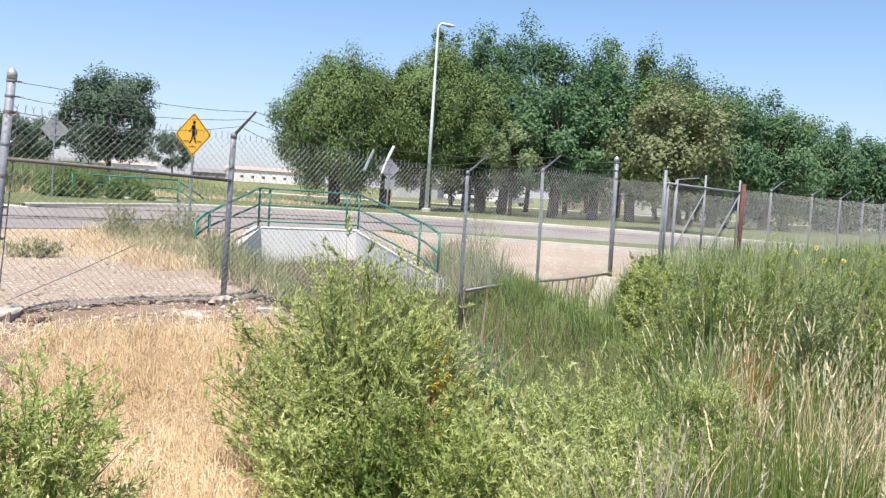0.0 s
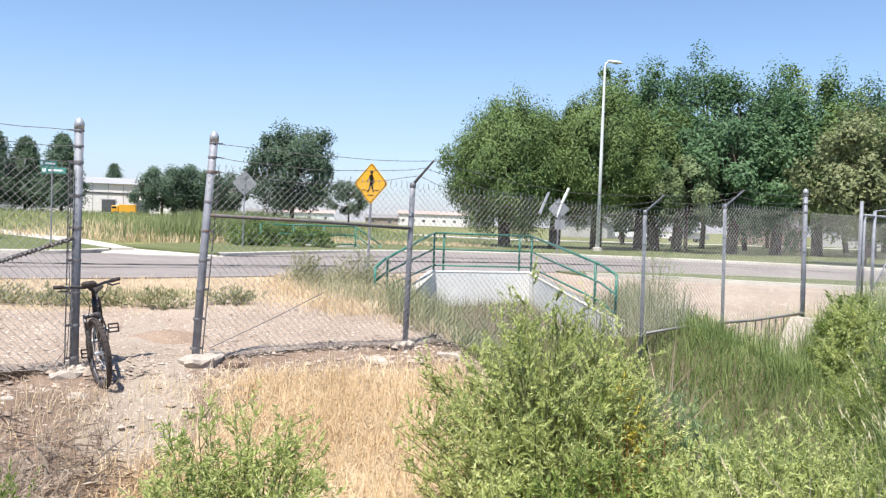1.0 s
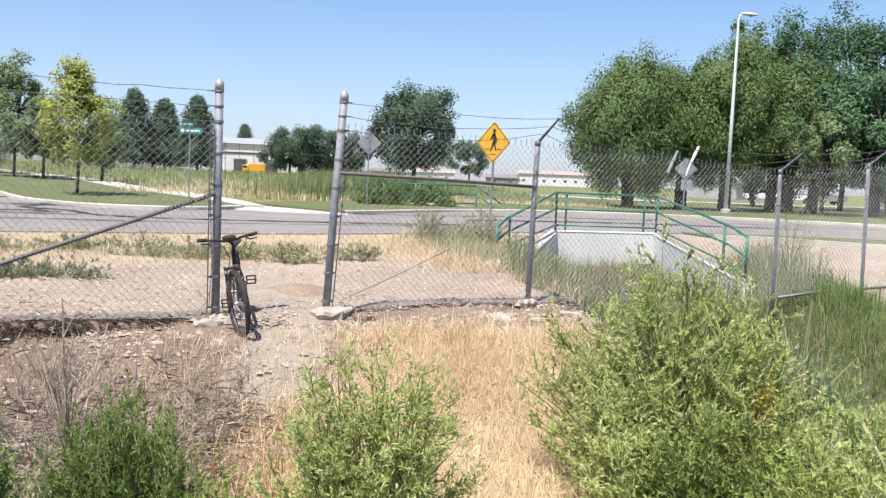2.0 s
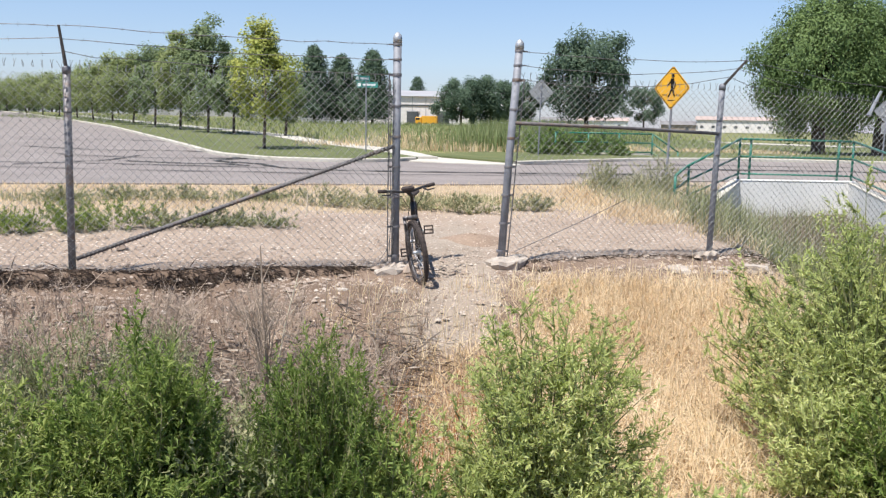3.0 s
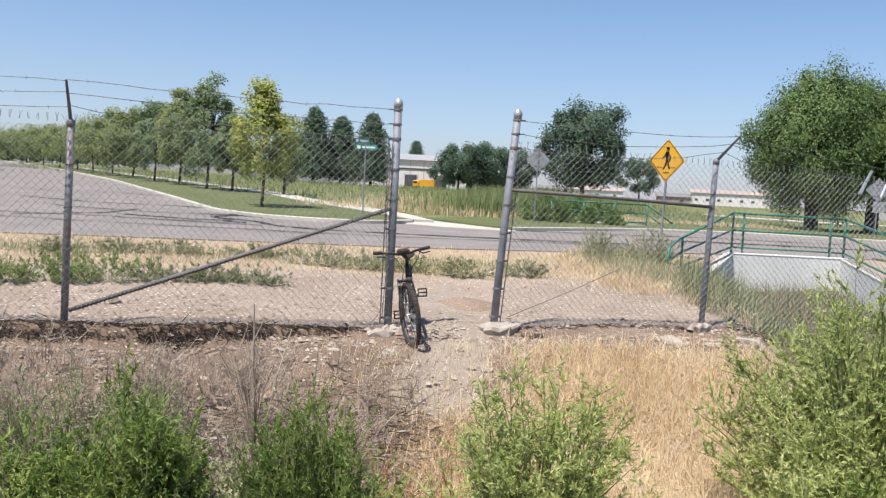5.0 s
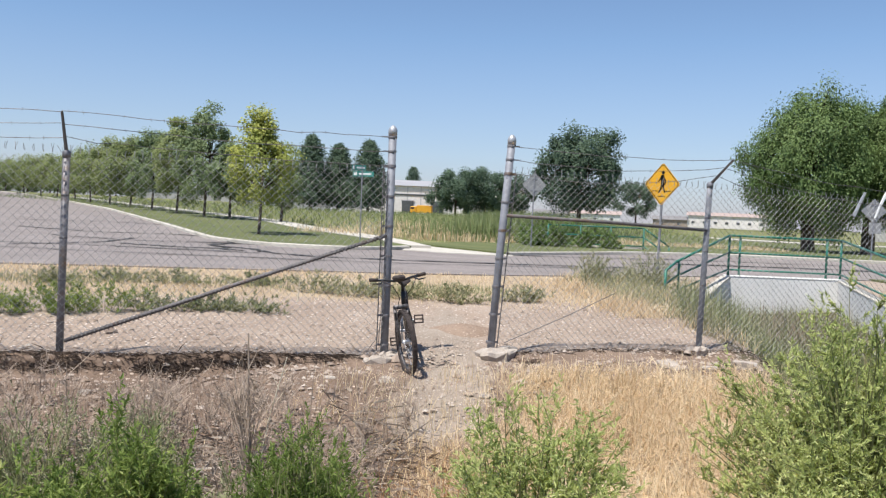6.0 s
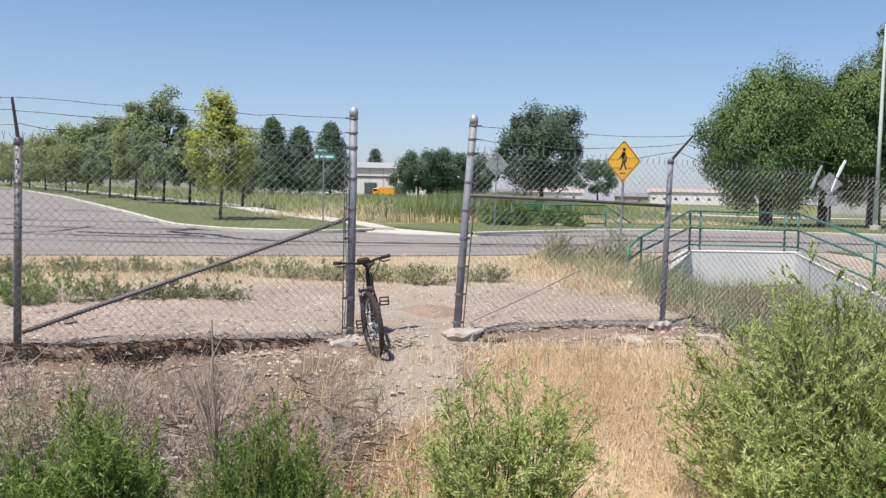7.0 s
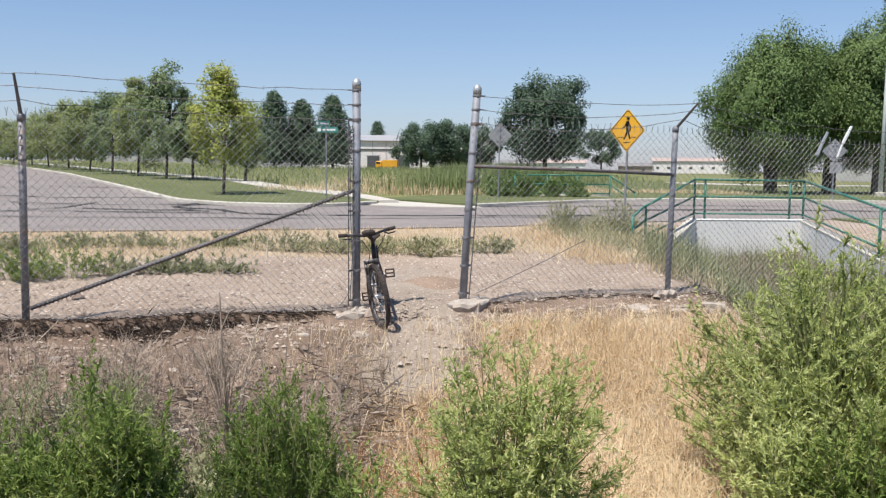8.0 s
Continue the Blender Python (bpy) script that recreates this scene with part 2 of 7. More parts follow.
# lightened and greyed green: the air haze over far trees is part of this tint
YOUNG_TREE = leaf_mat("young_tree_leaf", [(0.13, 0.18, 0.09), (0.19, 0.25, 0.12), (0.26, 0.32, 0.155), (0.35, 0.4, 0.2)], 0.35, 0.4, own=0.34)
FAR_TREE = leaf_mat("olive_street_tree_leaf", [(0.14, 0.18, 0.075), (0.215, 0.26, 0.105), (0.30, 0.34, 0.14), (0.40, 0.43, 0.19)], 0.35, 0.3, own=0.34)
GOLD_TREE = leaf_mat("yellow_green_tree_leaf", [(0.17, 0.22, 0.055), (0.30, 0.34, 0.08), (0.46, 0.47, 0.12), (0.66, 0.60, 0.18)], 0.35, 0.5, own=0.34)
DRY_BLADE = leaf_mat("straw_blade", [(0.53, 0.385, 0.225), (0.66, 0.505, 0.315), (0.765, 0.62, 0.42), (0.84, 0.73, 0.53)], 0.3, 0.9, 0.7, 0.2)
BROWN_BLADE = leaf_mat("brown_dead_stalk", [(0.17, 0.12, 0.085), (0.26, 0.19, 0.14), (0.36, 0.28, 0.21), (0.48, 0.40, 0.32)], 0.15, 0.9, 0.8, 0.2)
LITTER = leaf_mat("grey_dead_twig", [(0.22, 0.175, 0.14), (0.33, 0.275, 0.225), (0.45, 0.385, 0.32), (0.60, 0.53, 0.44)], 0.1, 0.9, 0.85, 0.2)
RED_BLADE = leaf_mat("rust_dead_stalk", [(0.26, 0.10, 0.035), (0.36, 0.16, 0.06), (0.45, 0.24, 0.10)], 0.2, 0.9, 0.8, 0.2)
GREEN_BLADE = leaf_mat("green_blade", [(0.07, 0.12, 0.02), (0.125, 0.185, 0.038), (0.205, 0.255, 0.07), (0.34, 0.345, 0.135)], 0.4, 0.9)
SEDGE = leaf_mat("sedge_blade", [(0.10, 0.15, 0.05), (0.17, 0.235, 0.075), (0.26, 0.33, 0.115), (0.42, 0.45, 0.2)], 0.4, 1.1)
REED_BLADE = leaf_mat("reed_blade", [(0.15, 0.21, 0.08), (0.24, 0.3, 0.12), (0.35, 0.395, 0.185), (0.5, 0.49, 0.28)], 0.35, 0.4)
SEED_HEAD = leaf_mat("grass_seed_head", [(0.58, 0.5, 0.3), (0.7, 0.62, 0.4), (0.8, 0.73, 0.52)], 0.3, 2)
RUBBER = surface("tyre_rubber", (0.032, 0.024, 0.022), (0.07, 0.052, 0.046), 20, 0.85, 0, 120, 0.3, 0.002)
BLACKP = surface("black_bike_paint", (0.015, 0.014, 0.015), (0.025, 0.024, 0.026), 10, 0.4, 0, 90, 0.05)
SILVER = surface("bare_alloy", (0.45, 0.45, 0.46), (0.58, 0.58, 0.6), 12, 0.35, 0.85, 90, 0.05)
SIGN_Y = surface("yellow_sign_sheeting", (0.75, 0.38, 0.015), (0.80, 0.43, 0.02), 4, 0.5, 0, 60, 0.02)
SIGN_K = surface("black_sign_ink", (0.012, 0.011, 0.010), (0.02, 0.018, 0.016), 8, 0.9, spec=0.1)
FORK = surface("scuffed_silver_fork", (0.045, 0.04, 0.04), (0.24, 0.22, 0.215), 30, 0.5, 0.5, 90, 0.1)
SIGN_B = surface("bare_sign_back", (0.22, 0.23, 0.24), (0.29, 0.30, 0.31), 4, 0.7, 0.0, 60, 0.02)
SIGN_G = surface("green_street_sign", (0.04, 0.24, 0.20), (0.06, 0.30, 0.25), 4, 0.5, 0, 50, 0.02)
SIGN_W = surface("white_sign_ink", (0.7, 0.72, 0.7), (0.8, 0.8, 0.8), 4, 0.5)
METALWALL = surface("pale_metal_wall", (0.74, 0.69, 0.66), (0.82, 0.77, 0.74), 0.12, 0.7, 0, 2, 0.1)
METALROOF = surface("pale_metal_roof", (0.36, 0.35, 0.36), (0.43, 0.42, 0.43), 0.1, 0.6, 0, 2, 0.1)
REDROOF = surface("faded_red_roof", (0.42, 0.32, 0.28), (0.50, 0.39, 0.35), 0.15, 0.8, 0, 2, 0.1)
DARKDOOR = surface("dark_dock_door", (0.06, 0.065, 0.07), (0.10, 0.105, 0.11), 0.5, 0.6, 0, 4, 0.1)
TRUCKY = surface("orange_yellow_truck_paint", (0.70, 0.33, 0.02), (0.78, 0.40, 0.035), 0.5, 0.45, 0, 6, 0.02)
CARW = surface("white_car_paint", (0.72, 0.72, 0.72), (0.8, 0.8, 0.8), 0.7, 0.3, 0, 8, 0.01)
CARGLASS = surface("dark_car_glass", (0.02, 0.022, 0.025), (0.035, 0.038, 0.04), 1, 0.1, 0, 8, 0)
# house walls toned down: the shade they lie in is put into their colour
STUCCO = surface("tan_house_wall", (0.30, 0.235, 0.19), (0.37, 0.30, 0.245), 0.4, 0.9, 0, 6, 0.2)
PALEWALL = surface("pale_grey_house_wall", (0.40, 0.39, 0.38), (0.48, 0.47, 0.45), 0.4, 0.9, 0, 6, 0.2)
SHINGLE = surface("grey_shingle_roof", (0.20, 0.19, 0.19), (0.28, 0.265, 0.26), 0.6, 0.9, 0, 8, 0.3)
STONE = surface("pale_stone", (0.36, 0.30, 0.25), (0.52, 0.46, 0.40), 12, 0.9, 0, 60, 0.5, 0.006)

# ---- mesh kit ----
def smoothstep(a, b, x):
    t = np.clip((np.asarray(x, float) - a) / (b - a), 0, 1)
    return t * t * (3 - 2 * t)


def mesh_of(name, verts, faces, material, smooth=False):
    me = bpy.data.meshes.new(name)
    me.from_pydata(np.asarray(verts, float).reshape(-1, 3).tolist(), [], faces.tolist() if isinstance(faces, np.ndarray) else faces)
    me.materials.append(material)
    if smooth:
        me.shade_smooth()
    me.update()
    return me


class Build:
    """Collects vertices and faces of one part."""

    def __init__(self):
        self.v, self.f = [], []

    def add(self, verts, faces):
        n = len(self.v)
        self.v += [tuple(p) for p in verts]
        self.f += [tuple(i + n for i in f) for f in faces]
        return self

    def box(self, sx, sy, sz, m=Matrix.Identity(4), chamfer=0.0):
        """A box with its centre at the pose m; its edges are cut by chamfer."""
        c = min(chamfer, sx / 3, sy / 3, sz / 3)
        if not c:
            p = [Vector((x * sx / 2, y * sy / 2, z * sz / 2)) for z in (-1, 1) for y in (-1, 1) for x in (-1, 1)]
            return self.add([m @ q for q in p], [(0, 2, 3, 1), (4, 5, 7, 6), (0, 1, 5, 4), (2, 6, 7, 3), (0, 4, 6, 2), (1, 3, 7, 5)])
        rings = []
        for z, cut in ((-sz / 2, c), (-sz / 2 + c, 0), (sz / 2 - c, 0), (sz / 2, c)):
            x, y = sx / 2 - cut, sy / 2 - cut
            rings.append([(x - c, -y, z), (x, -y + c, z), (x, y - c, z), (x - c, y, z), (-x + c, y, z), (-x, y - c, z), (-x, -y + c, z), (-x + c, -y, z)])
        v = [m @ Vector(p) for r in rings for p in r]
        f = [tuple(range(7, -1, -1)), tuple(range(24, 32))]
        for r in range(3):
            f += [(r * 8 + i, r * 8 + (i + 1) % 8, r * 8 + 8 + (i + 1) % 8, r * 8 + 8 + i) for i in range(8)]
        return self.add(v, f)

    def tube(self, path, radius, sides=8, cap=True, closed=False):
        """A round bar along points; radius: one, or one for each point."""
        pts = [Vector(p) for p in path]
        rad = radius if isinstance(radius, (list, tuple)) else [radius] * len(pts)
        n = len(pts)
        v, side = [], None
        for i, p in enumerate(pts):
            a, b = (pts[(i - 1) % n], pts[(i + 1) % n]) if closed else (pts[max(i - 1, 0)], pts[min(i + 1, n - 1)])
            t = (b - a).normalized()
            if side is None:
                side = t.cross(Vector((0, 0, 1)) if abs(t.z) < 0.9 else Vector((1, 0, 0))).normalized()
            side = (side - t * side.dot(t)).normalized()
            up = t.cross(side)
            v += [p + (side * math.cos(2 * math.pi * k / sides) + up * math.sin(2 * math.pi * k / sides)) * rad[i] for k in range(sides)]
        f = []
        for i in range(n if closed else n - 1):
            j = (i + 1) % n
            f += [(i * sides + k, i * sides + (k + 1) % sides, j * sides + (k + 1) % sides, j * sides + k) for k in range(sides)]
        if cap and not closed:
            f += [tuple(range(sides - 1, -1, -1)), tuple(range((n - 1) * sides, n * sides))]
        return self.add(v, f)

    def lathe(self, profile, m=Matrix.Identity(4), sides=16):
        """A turned form round z from (radius, height) pairs."""
        v = [m @ Vector((r * math.cos(2 * math.pi * k / sides), r * math.sin(2 * math.pi * k / sides), z)) for r, z in profile for k in range(sides)]
        n = len(profile)
        f = [(i * sides + k, i * sides + (k + 1) % sides, (i + 1) * sides + (k + 1) % sides, (i + 1) * sides + k) for i in range(n - 1) for k in range(sides)]
        f += [tuple(range(sides - 1, -1, -1)), tuple(range((n - 1) * sides, n * sides))]
        return self.add(v, f)

    def plate(self, outline, thick, m=Matrix.Identity(4)):
        """A flat plate of that outline in x, z and its thickness along y."""
        n = len(outline)
        v = [m @ Vector((x, -thick / 2, z)) for x, z in outline] + [m @ Vector((x, thick / 2, z)) for x, z in outline]
        f = [tuple(range(n)), tuple(range(2 * n - 1, n - 1, -1))]
        f += [(i, n + i, n + (i + 1) % n, (i + 1) % n) for i in range(n)]
        return self.add(v, f)


def part(name, build, material, parent=None, label="", smooth=False):
    me = mesh_of(name, build.v, build.f, material, smooth) if isinstance(build, Build) else build
    ob = new(name, me)
    if parent:
        ob.parent = parent
    return tagged(ob, label)


def thing(name, label, category, m=Matrix.Identity(4), group="", kind=""):
    ob = new(name)
    ob.empty_display_size = 0.2
    ob.matrix_basis = m
    return tagged(ob, label, category, group, kind)


def sweep(points, n):
    """Points at even steps along a smooth line through the given ones."""
    p = np.asarray(points, float)
    t = np.r_[0, np.cumsum(np.linalg.norm(np.diff(p, axis=0), axis=1))]
    q = np.linspace(0, t[-1], n)
    out = np.stack([np.interp(q, t, p[:, k]) for k in range(p.shape[1])], 1)
    for _ in range(3):
        out[1:-1] = (out[:-2] + 2 * out[1:-1] + out[2:]) / 4
    return out


# ---- growing things ----
def unit(a):
    return a / np.maximum(np.linalg.norm(a, axis=-1, keepdims=True), 1e-9)


def leaf_arrays(base, way, length, width, rng, fold=0.25):
    """Folded leaves: at each base, along way, of that length and width."""
    n = len(base)
    way = unit(way)
    side = unit(np.cross(way, rng.normal(size=(n, 3)) * 0.55 + [0, 0, 1]))  # most leaves turn their face to the sky
    up = np.cross(side, way)
    L, W = np.broadcast_to(length, n)[:, None], np.broadcast_to(width, n)[:, None]
    mid = base + way * L * 0.45
    tip = base + way * L - up * L * 0.12
    v = np.stack([base, mid + side * W / 2 + up * W * fold, tip, mid - side * W / 2 + up * W * fold], 1).reshape(-1, 3)
    k = np.arange(n)[:, None] * 4
    return v, np.concatenate([k + [0, 1, 2], k + [0, 2, 3]], 0)


def flake_arrays(base, way, length, width, rng):
    """Leaves far off: one pointed face each."""
    n = len(base)
    way = unit(way)
    side = unit(np.cross(way, rng.normal(size=(n, 3)) * 0.55 + [0, 0, 1]))
    L, W = np.broadcast_to(length, n)[:, None], np.broadcast_to(width, n)[:, None]
    v = np.stack([base - side * W / 2, base + side * W / 2, base + way * L], 1).reshape(-1, 3)
    return v, np.arange(n * 3).reshape(-1, 3)


def faced_arrays(base, nrm, way, length, width):
    """Leaves far off, lying square to nrm and pointing along way."""
    n = len(base)
    nrm = unit(nrm)
    way = unit(way - nrm * (way * nrm).sum(1, keepdims=True))
    side = np.cross(nrm, way)
    L, W = np.broadcast_to(length, n)[:, None], np.broadcast_to(width, n)[:, None]
    v = np.stack([base - side * W / 2, base + side * W / 2, base + way * L], 1).reshape(-1, 3)
    return v, np.arange(n * 3).reshape(-1, 3)


def blade_arrays(base, height, width, lean, rng, droop=0.4, far=False):
    """Grass blades: tapered strips that bend over; lean: how far the tips go sideways, in heights."""
    n = len(base)
    a = rng.uniform(0, 2 * np.pi, n)
    H, W = np.broadcast_to(height, n)[:, None], np.broadcast_to(width, n)[:, None]
    l = (np.abs(rng.normal(size=n)) * lean)[:, None]
    out = np.stack([np.cos(a), np.sin(a), 0 * a], 1)
    b = a + rng.normal(size=n) * 0.6 + np.pi / 2
    side = np.stack([np.cos(b), np.sin(b), 0 * a], 1)
    rows = []
    for s, w in ((0, 1.0), (0.55, 0.8)) if far else ((0, 1.0), (0.4, 0.85), (0.75, 0.55)):
        c = base + out * H * l * s * s + np.array([0, 0, 1]) * H * (s - droop * l * s * s * s)
        rows += [c - side * W * w / 2, c + side * W * w / 2]
    rows.append(base + out * H * l + np.array([0, 0, 1]) * H * (1 - droop * l))
    v = np.stack(rows, 1).reshape(-1, 3)
    k = np.arange(n)[:, None] * (5 if far else 7)
    f = np.concatenate([k + t for t in (([0, 1, 3], [0, 3, 2], [2, 3, 4]) if far else ([0, 1, 3], [0, 3, 2], [2, 3, 5], [2, 5, 4], [4, 5, 6]))], 0)
    return v, f


def join_arrays(*pairs):
    v, f, n = [], [], 0
    for a, b in pairs:
        v.append(a), f.append(b + n)
        n += len(a)
    return np.concatenate(v), np.concatenate(f)


def stuff(name, arrays, material, label, category):
    ob = new(name, mesh_of(name, arrays[0], arrays[1], material))
    return tagged(ob, label, category, "", "stuff")


def shrub(name, label, x, y, rx, ry, h, material, seed, shoots=60, sides=9, leaves=20, leaf=(0.045, 0.011), spread=0.35, category="bush", up=0.5, far=False):
    """A many-stemmed weed bush: main shoots from one foot, side shoots, narrow leaves along them."""
    rng = np.random.default_rng(seed)
    leaves, leaf = int(leaves * 0.82), (leaf[0] * 1.05, leaf[1] * 1.12)
    z = float(gz(x, y)) - 0.02
    ob = thing(name, label, category, pose(x, y, z))
    stems, leaf_parts = Build(), []
    az, up_share = rng.uniform(0, 2 * np.pi, shoots), rng.uniform(0.0, 1, shoots)
    ring = np.sqrt(1 - up_share**2)
    lump = (1 + 0.14 * np.sin(az * 3 + seed) + 0.09 * np.sin(az * 5 + 2 * seed)) * rng.uniform(0.72, 1.05, shoots)
    ends = np.stack([rx * ring * lump * np.cos(az), ry * ring * lump * np.sin(az), h * (0.15 + 0.81 * up_share) * rng.uniform(0.8, 1.06, shoots)], 1)
    foot = ends * [spread, spread, 0] * rng.uniform(0.3, 0.8, (shoots, 1))
    for k in range(shoots):
        s = np.linspace(0, 1, 6)[:, None]
        line = foot[k] + (ends[k] - foot[k]) * np.concatenate([s**1.5, s**1.5, s], 1) + rng.normal(size=(6, 3)) * 0.012
        stems.tube(line[::2].tolist() + [line[-1].tolist()], [0.006 * h, 0.004 * h, 0.0028 * h, 0.001], 3, False)
        tt = rng.uniform(0.15, 1.0, sides) ** 0.65
        start = np.stack([np.interp(tt, s[:, 0], line[:, c]) for c in range(3)], 1)
        go = unit(rng.normal(size=(sides, 3)) * [1, 1, 0.4] + [0, 0, up] + unit(ends[k] * [1, 1, 0.3]) * 0.5)
        ln = rng.uniform(0.12, 0.27, sides) * min(1.0, h) * (1.15 - 0.5 * tt)
        for q in range(sides):
            t2 = rng.uniform(0.08, 1.0, leaves)[:, None]
            at = start[q] + go[q] * ln[q] * t2 + np.array([0, 0, 1]) * ln[q] * 0.25 * t2**2
            w = unit(rng.normal(size=(leaves, 3)) * 0.8 + go[q] * 0.9 + [0, 0, 0.25])
            leaf_parts.append((flake_arrays if far else leaf_arrays)(at, w, leaf[0] * rng.uniform(0.6, 1.25, leaves), leaf[1] * rng.uniform(0.7, 1.3, leaves), rng))
            if q % 2 == 0:
                stems.tube([start[q].tolist(), (start[q] + go[q] * ln[q]).tolist()], [0.0025 * h, 0.001], 3, False)
    tagged(part("stem_tangle", stems, STEM, ob), kind="stuff")
    part("foliage", mesh_of("foliage", *join_arrays(*leaf_parts), material), None, ob)
    return ob


def tree(name, label, x, y, height, radius, material, seed, clear=2.0, clumps=26, leaves=420, leaf=(0.34, 0.16), droop=0.0, z=None, squash=1.0, taper=0.0, category="tree", trunk=0.16, group=""):
    """A tree: tapered trunk, limbs to each clump, and clumps of folded leaves within an uneven crown."""
    rng = np.random.default_rng(seed)
    z = float(gz(x, y)) - 0.05 if z is None else z
    ob = thing(name, label, category, pose(x, y, z), group)
    ch = height - clear
    wood, parts = Build(), []
    lean = rng.normal(size=2) * 0.03 * height
    top = np.array([lean[0], lean[1], clear + ch * 0.62])
    knee = top * 0.5 + [rng.normal() * 0.05 * height * 0.3, 0, 0]
    wood.tube([(0, 0, -0.1), (0, 0, 0.25), (knee * 0.6).tolist(), knee.tolist(), top.tolist()], [trunk * 1.5, trunk * 1.1, trunk, trunk * 0.7, trunk * 0.25], 8)
    for k in range(clumps):
        a, u = k * 2.399 + rng.normal() * 0.4, (k + 0.5) / clumps
        hz = -0.92 + 1.84 * u
        ring = math.sqrt(max(0.0, 1 - hz * hz)) * (1 - taper * max(0, hz + 0.2))
        calm = 0.7 if droop > 0.3 else 1.0
        rad = radius * (0.78 + calm * (0.14 * math.sin(3 * a + seed) + 0.14 * rng.normal())) * ring
        c = np.array([rad * math.cos(a), rad * math.sin(a) * squash, clear + ch * (0.5 + 0.44 * hz) + rng.normal() * 0.05 * ch])
        cr = radius * rng.uniform(0.19, 0.35) * (1 - 0.35 * taper * max(0, hz))
        on = knee * 0.4 + top * 0.6 if hz > -0.2 else knee
        mid = (on + c) / 2 + [0, 0, 0.12 * cr]
        wood.tube([on.tolist(), mid.tolist(), c.tolist()], [trunk * 0.4, trunk * 0.24, trunk * 0.07], 5, False)
        n = int(1.7 * leaves * rng.uniform(0.75, 1.25))
        d = unit(rng.normal(size=(n, 3)))
        stretch = rng.uniform(0.75, 1.35, 3) if droop < 0.3 else np.array([0.9, 0.9, 1.2])
        at = c + d * cr * np.minimum(0.25 + 0.42 * np.abs(rng.normal(size=(n, 1))) + 0.25 * rng.uniform(0, 1, (n, 1)), rng.uniform(0.9, 1.1, (n, 1))) * stretch
        if droop:
            at[:, 2] -= droop * rng.uniform(0, 1, n) ** 2 * cr * 1.6
        out = unit(c - [top[0], top[1], clear + 0.45 * ch])
        nrm = unit(d * 0.45 + out * 0.45 + [0, 0, 0.25] + rng.normal(size=(n, 3)) * 0.42)
        w = rng.normal(size=(n, 3)) + [0, 0, -0.3 - 4 * droop]
        parts.append(faced_arrays(at, nrm, w, 0.62 * leaf[0] * rng.uniform(0.5, 1.3, n), 0.85 * leaf[1] * rng.uniform(0.6, 1.3, n)))
    part("trunk", wood, BARK, ob, smooth=True)
    part("crown", mesh_of("crown", *join_arrays(*parts), material), None, ob)
    return ob


def conifer(name, label, x, y, height, radius, material, seed, group=""):
    """A dense upright conifer: whorls of drooping branches in a rounded cone."""
    rng = np.random.default_rng(seed)
    ob = thing(name, label, "tree", pose(x, y, float(gz(x, y)) - 0.05), group)
    wood, bits = Build().tube([(0, 0, -0.1), (0, 0, height * 0.5), (0, 0, height * 0.96)], [0.2, 0.13, 0.03], 7), []
    for k in range(24):
        t = (k + 0.5) / 24
        z = height * (0.12 + 0.86 * t)
        reach = radius * min(1.0, 0.75 + 1.6 * t) * (1 - t) ** 0.45 * rng.uniform(0.86, 1.1)
        for q in range(8):
            a = q * 0.785 + k * 0.45 + rng.normal() * 0.2
            r = reach * rng.uniform(0.75, 1.12)
            d = np.array([math.cos(a), math.sin(a), 0.0])
            if q % 2 == 0:
                wood.tube([(0, 0, z), (d * r * 0.8 + [0, 0, z - 0.06 * r]).tolist()], [0.04, 0.01], 3, False)
            n = int(40 + 70 * (1 - t))
            w = rng.uniform(0.2, 1.05, n) ** 0.7
            at = d * (r * w)[:, None] + rng.normal(size=(n, 3)) * (0.10 * radius * (1.1 - 0.5 * t)) + np.array([0, 0, 1]) * (z - 0.10 * r * w**2)[:, None]
            nrm = d * 0.6 + [0, 0, 0.55] + rng.normal(size=(n, 3)) * 0.45
            bits.append(faced_arrays(at, nrm, rng.normal(size=(n, 3)) * 0.6 + d + [0, 0, 0.3], 0.36 * rng.uniform(0.6, 1.3, n), 0.17 * rng.uniform(0.6, 1.3, n)))
    part("trunk", wood, BARK, ob)
    part("crown", mesh_of("crown", *join_arrays(*bits), material), None, ob)
    return ob


def scatter(n, seed, inside, x0, x1, y0, y1):
    """n random ground points within a plan region given by inside(x, y) from 0 to 1."""
    rng = np.random.default_rng(seed)
    x, y = rng.uniform(x0, x1, n * 6), rng.uniform(y0, y1, n * 6)
    keep = rng.uniform(0, 1, n * 6) < inside(x, y)
    x, y = x[keep][:n], y[keep][:n]
    return np.stack([x, y, gz(x, y) - 0.02], 1), rng


def polar(az, d):
    return d * math.sin(radians(az)), d * math.cos(radians(az))

# ---- the lie of the land ----
FENCE_AT, FENCE_TURN = (-0.75, 9.30), radians(18.3)
FU = np.array([math.cos(FENCE_TURN), math.sin(FENCE_TURN)])
FN = np.array([-FU[1], FU[0]])


def along(x, y):
    """Metres along the fence from the left gate post, and beyond it."""
    dx, dy = np.asarray(x, float) - FENCE_AT[0], np.asarray(y, float) - FENCE_AT[1]
    return dx * FU[0] + dy * FU[1], dx * FN[0] + dy * FN[1]


def on_fence(u, s=0.0):
    return FENCE_AT[0] + u * FU[0] + s * FN[0], FENCE_AT[1] + u * FU[1] + s * FN[1]


DITCH_LINE = np.array([(8.0, 21.3), (7.0, 17.0), (6.2, 13.5), (5.9, 11.0), (5.6, 8.0), (5.3, 4.5), (4.8, 0.0), (4.0, -8.0)])
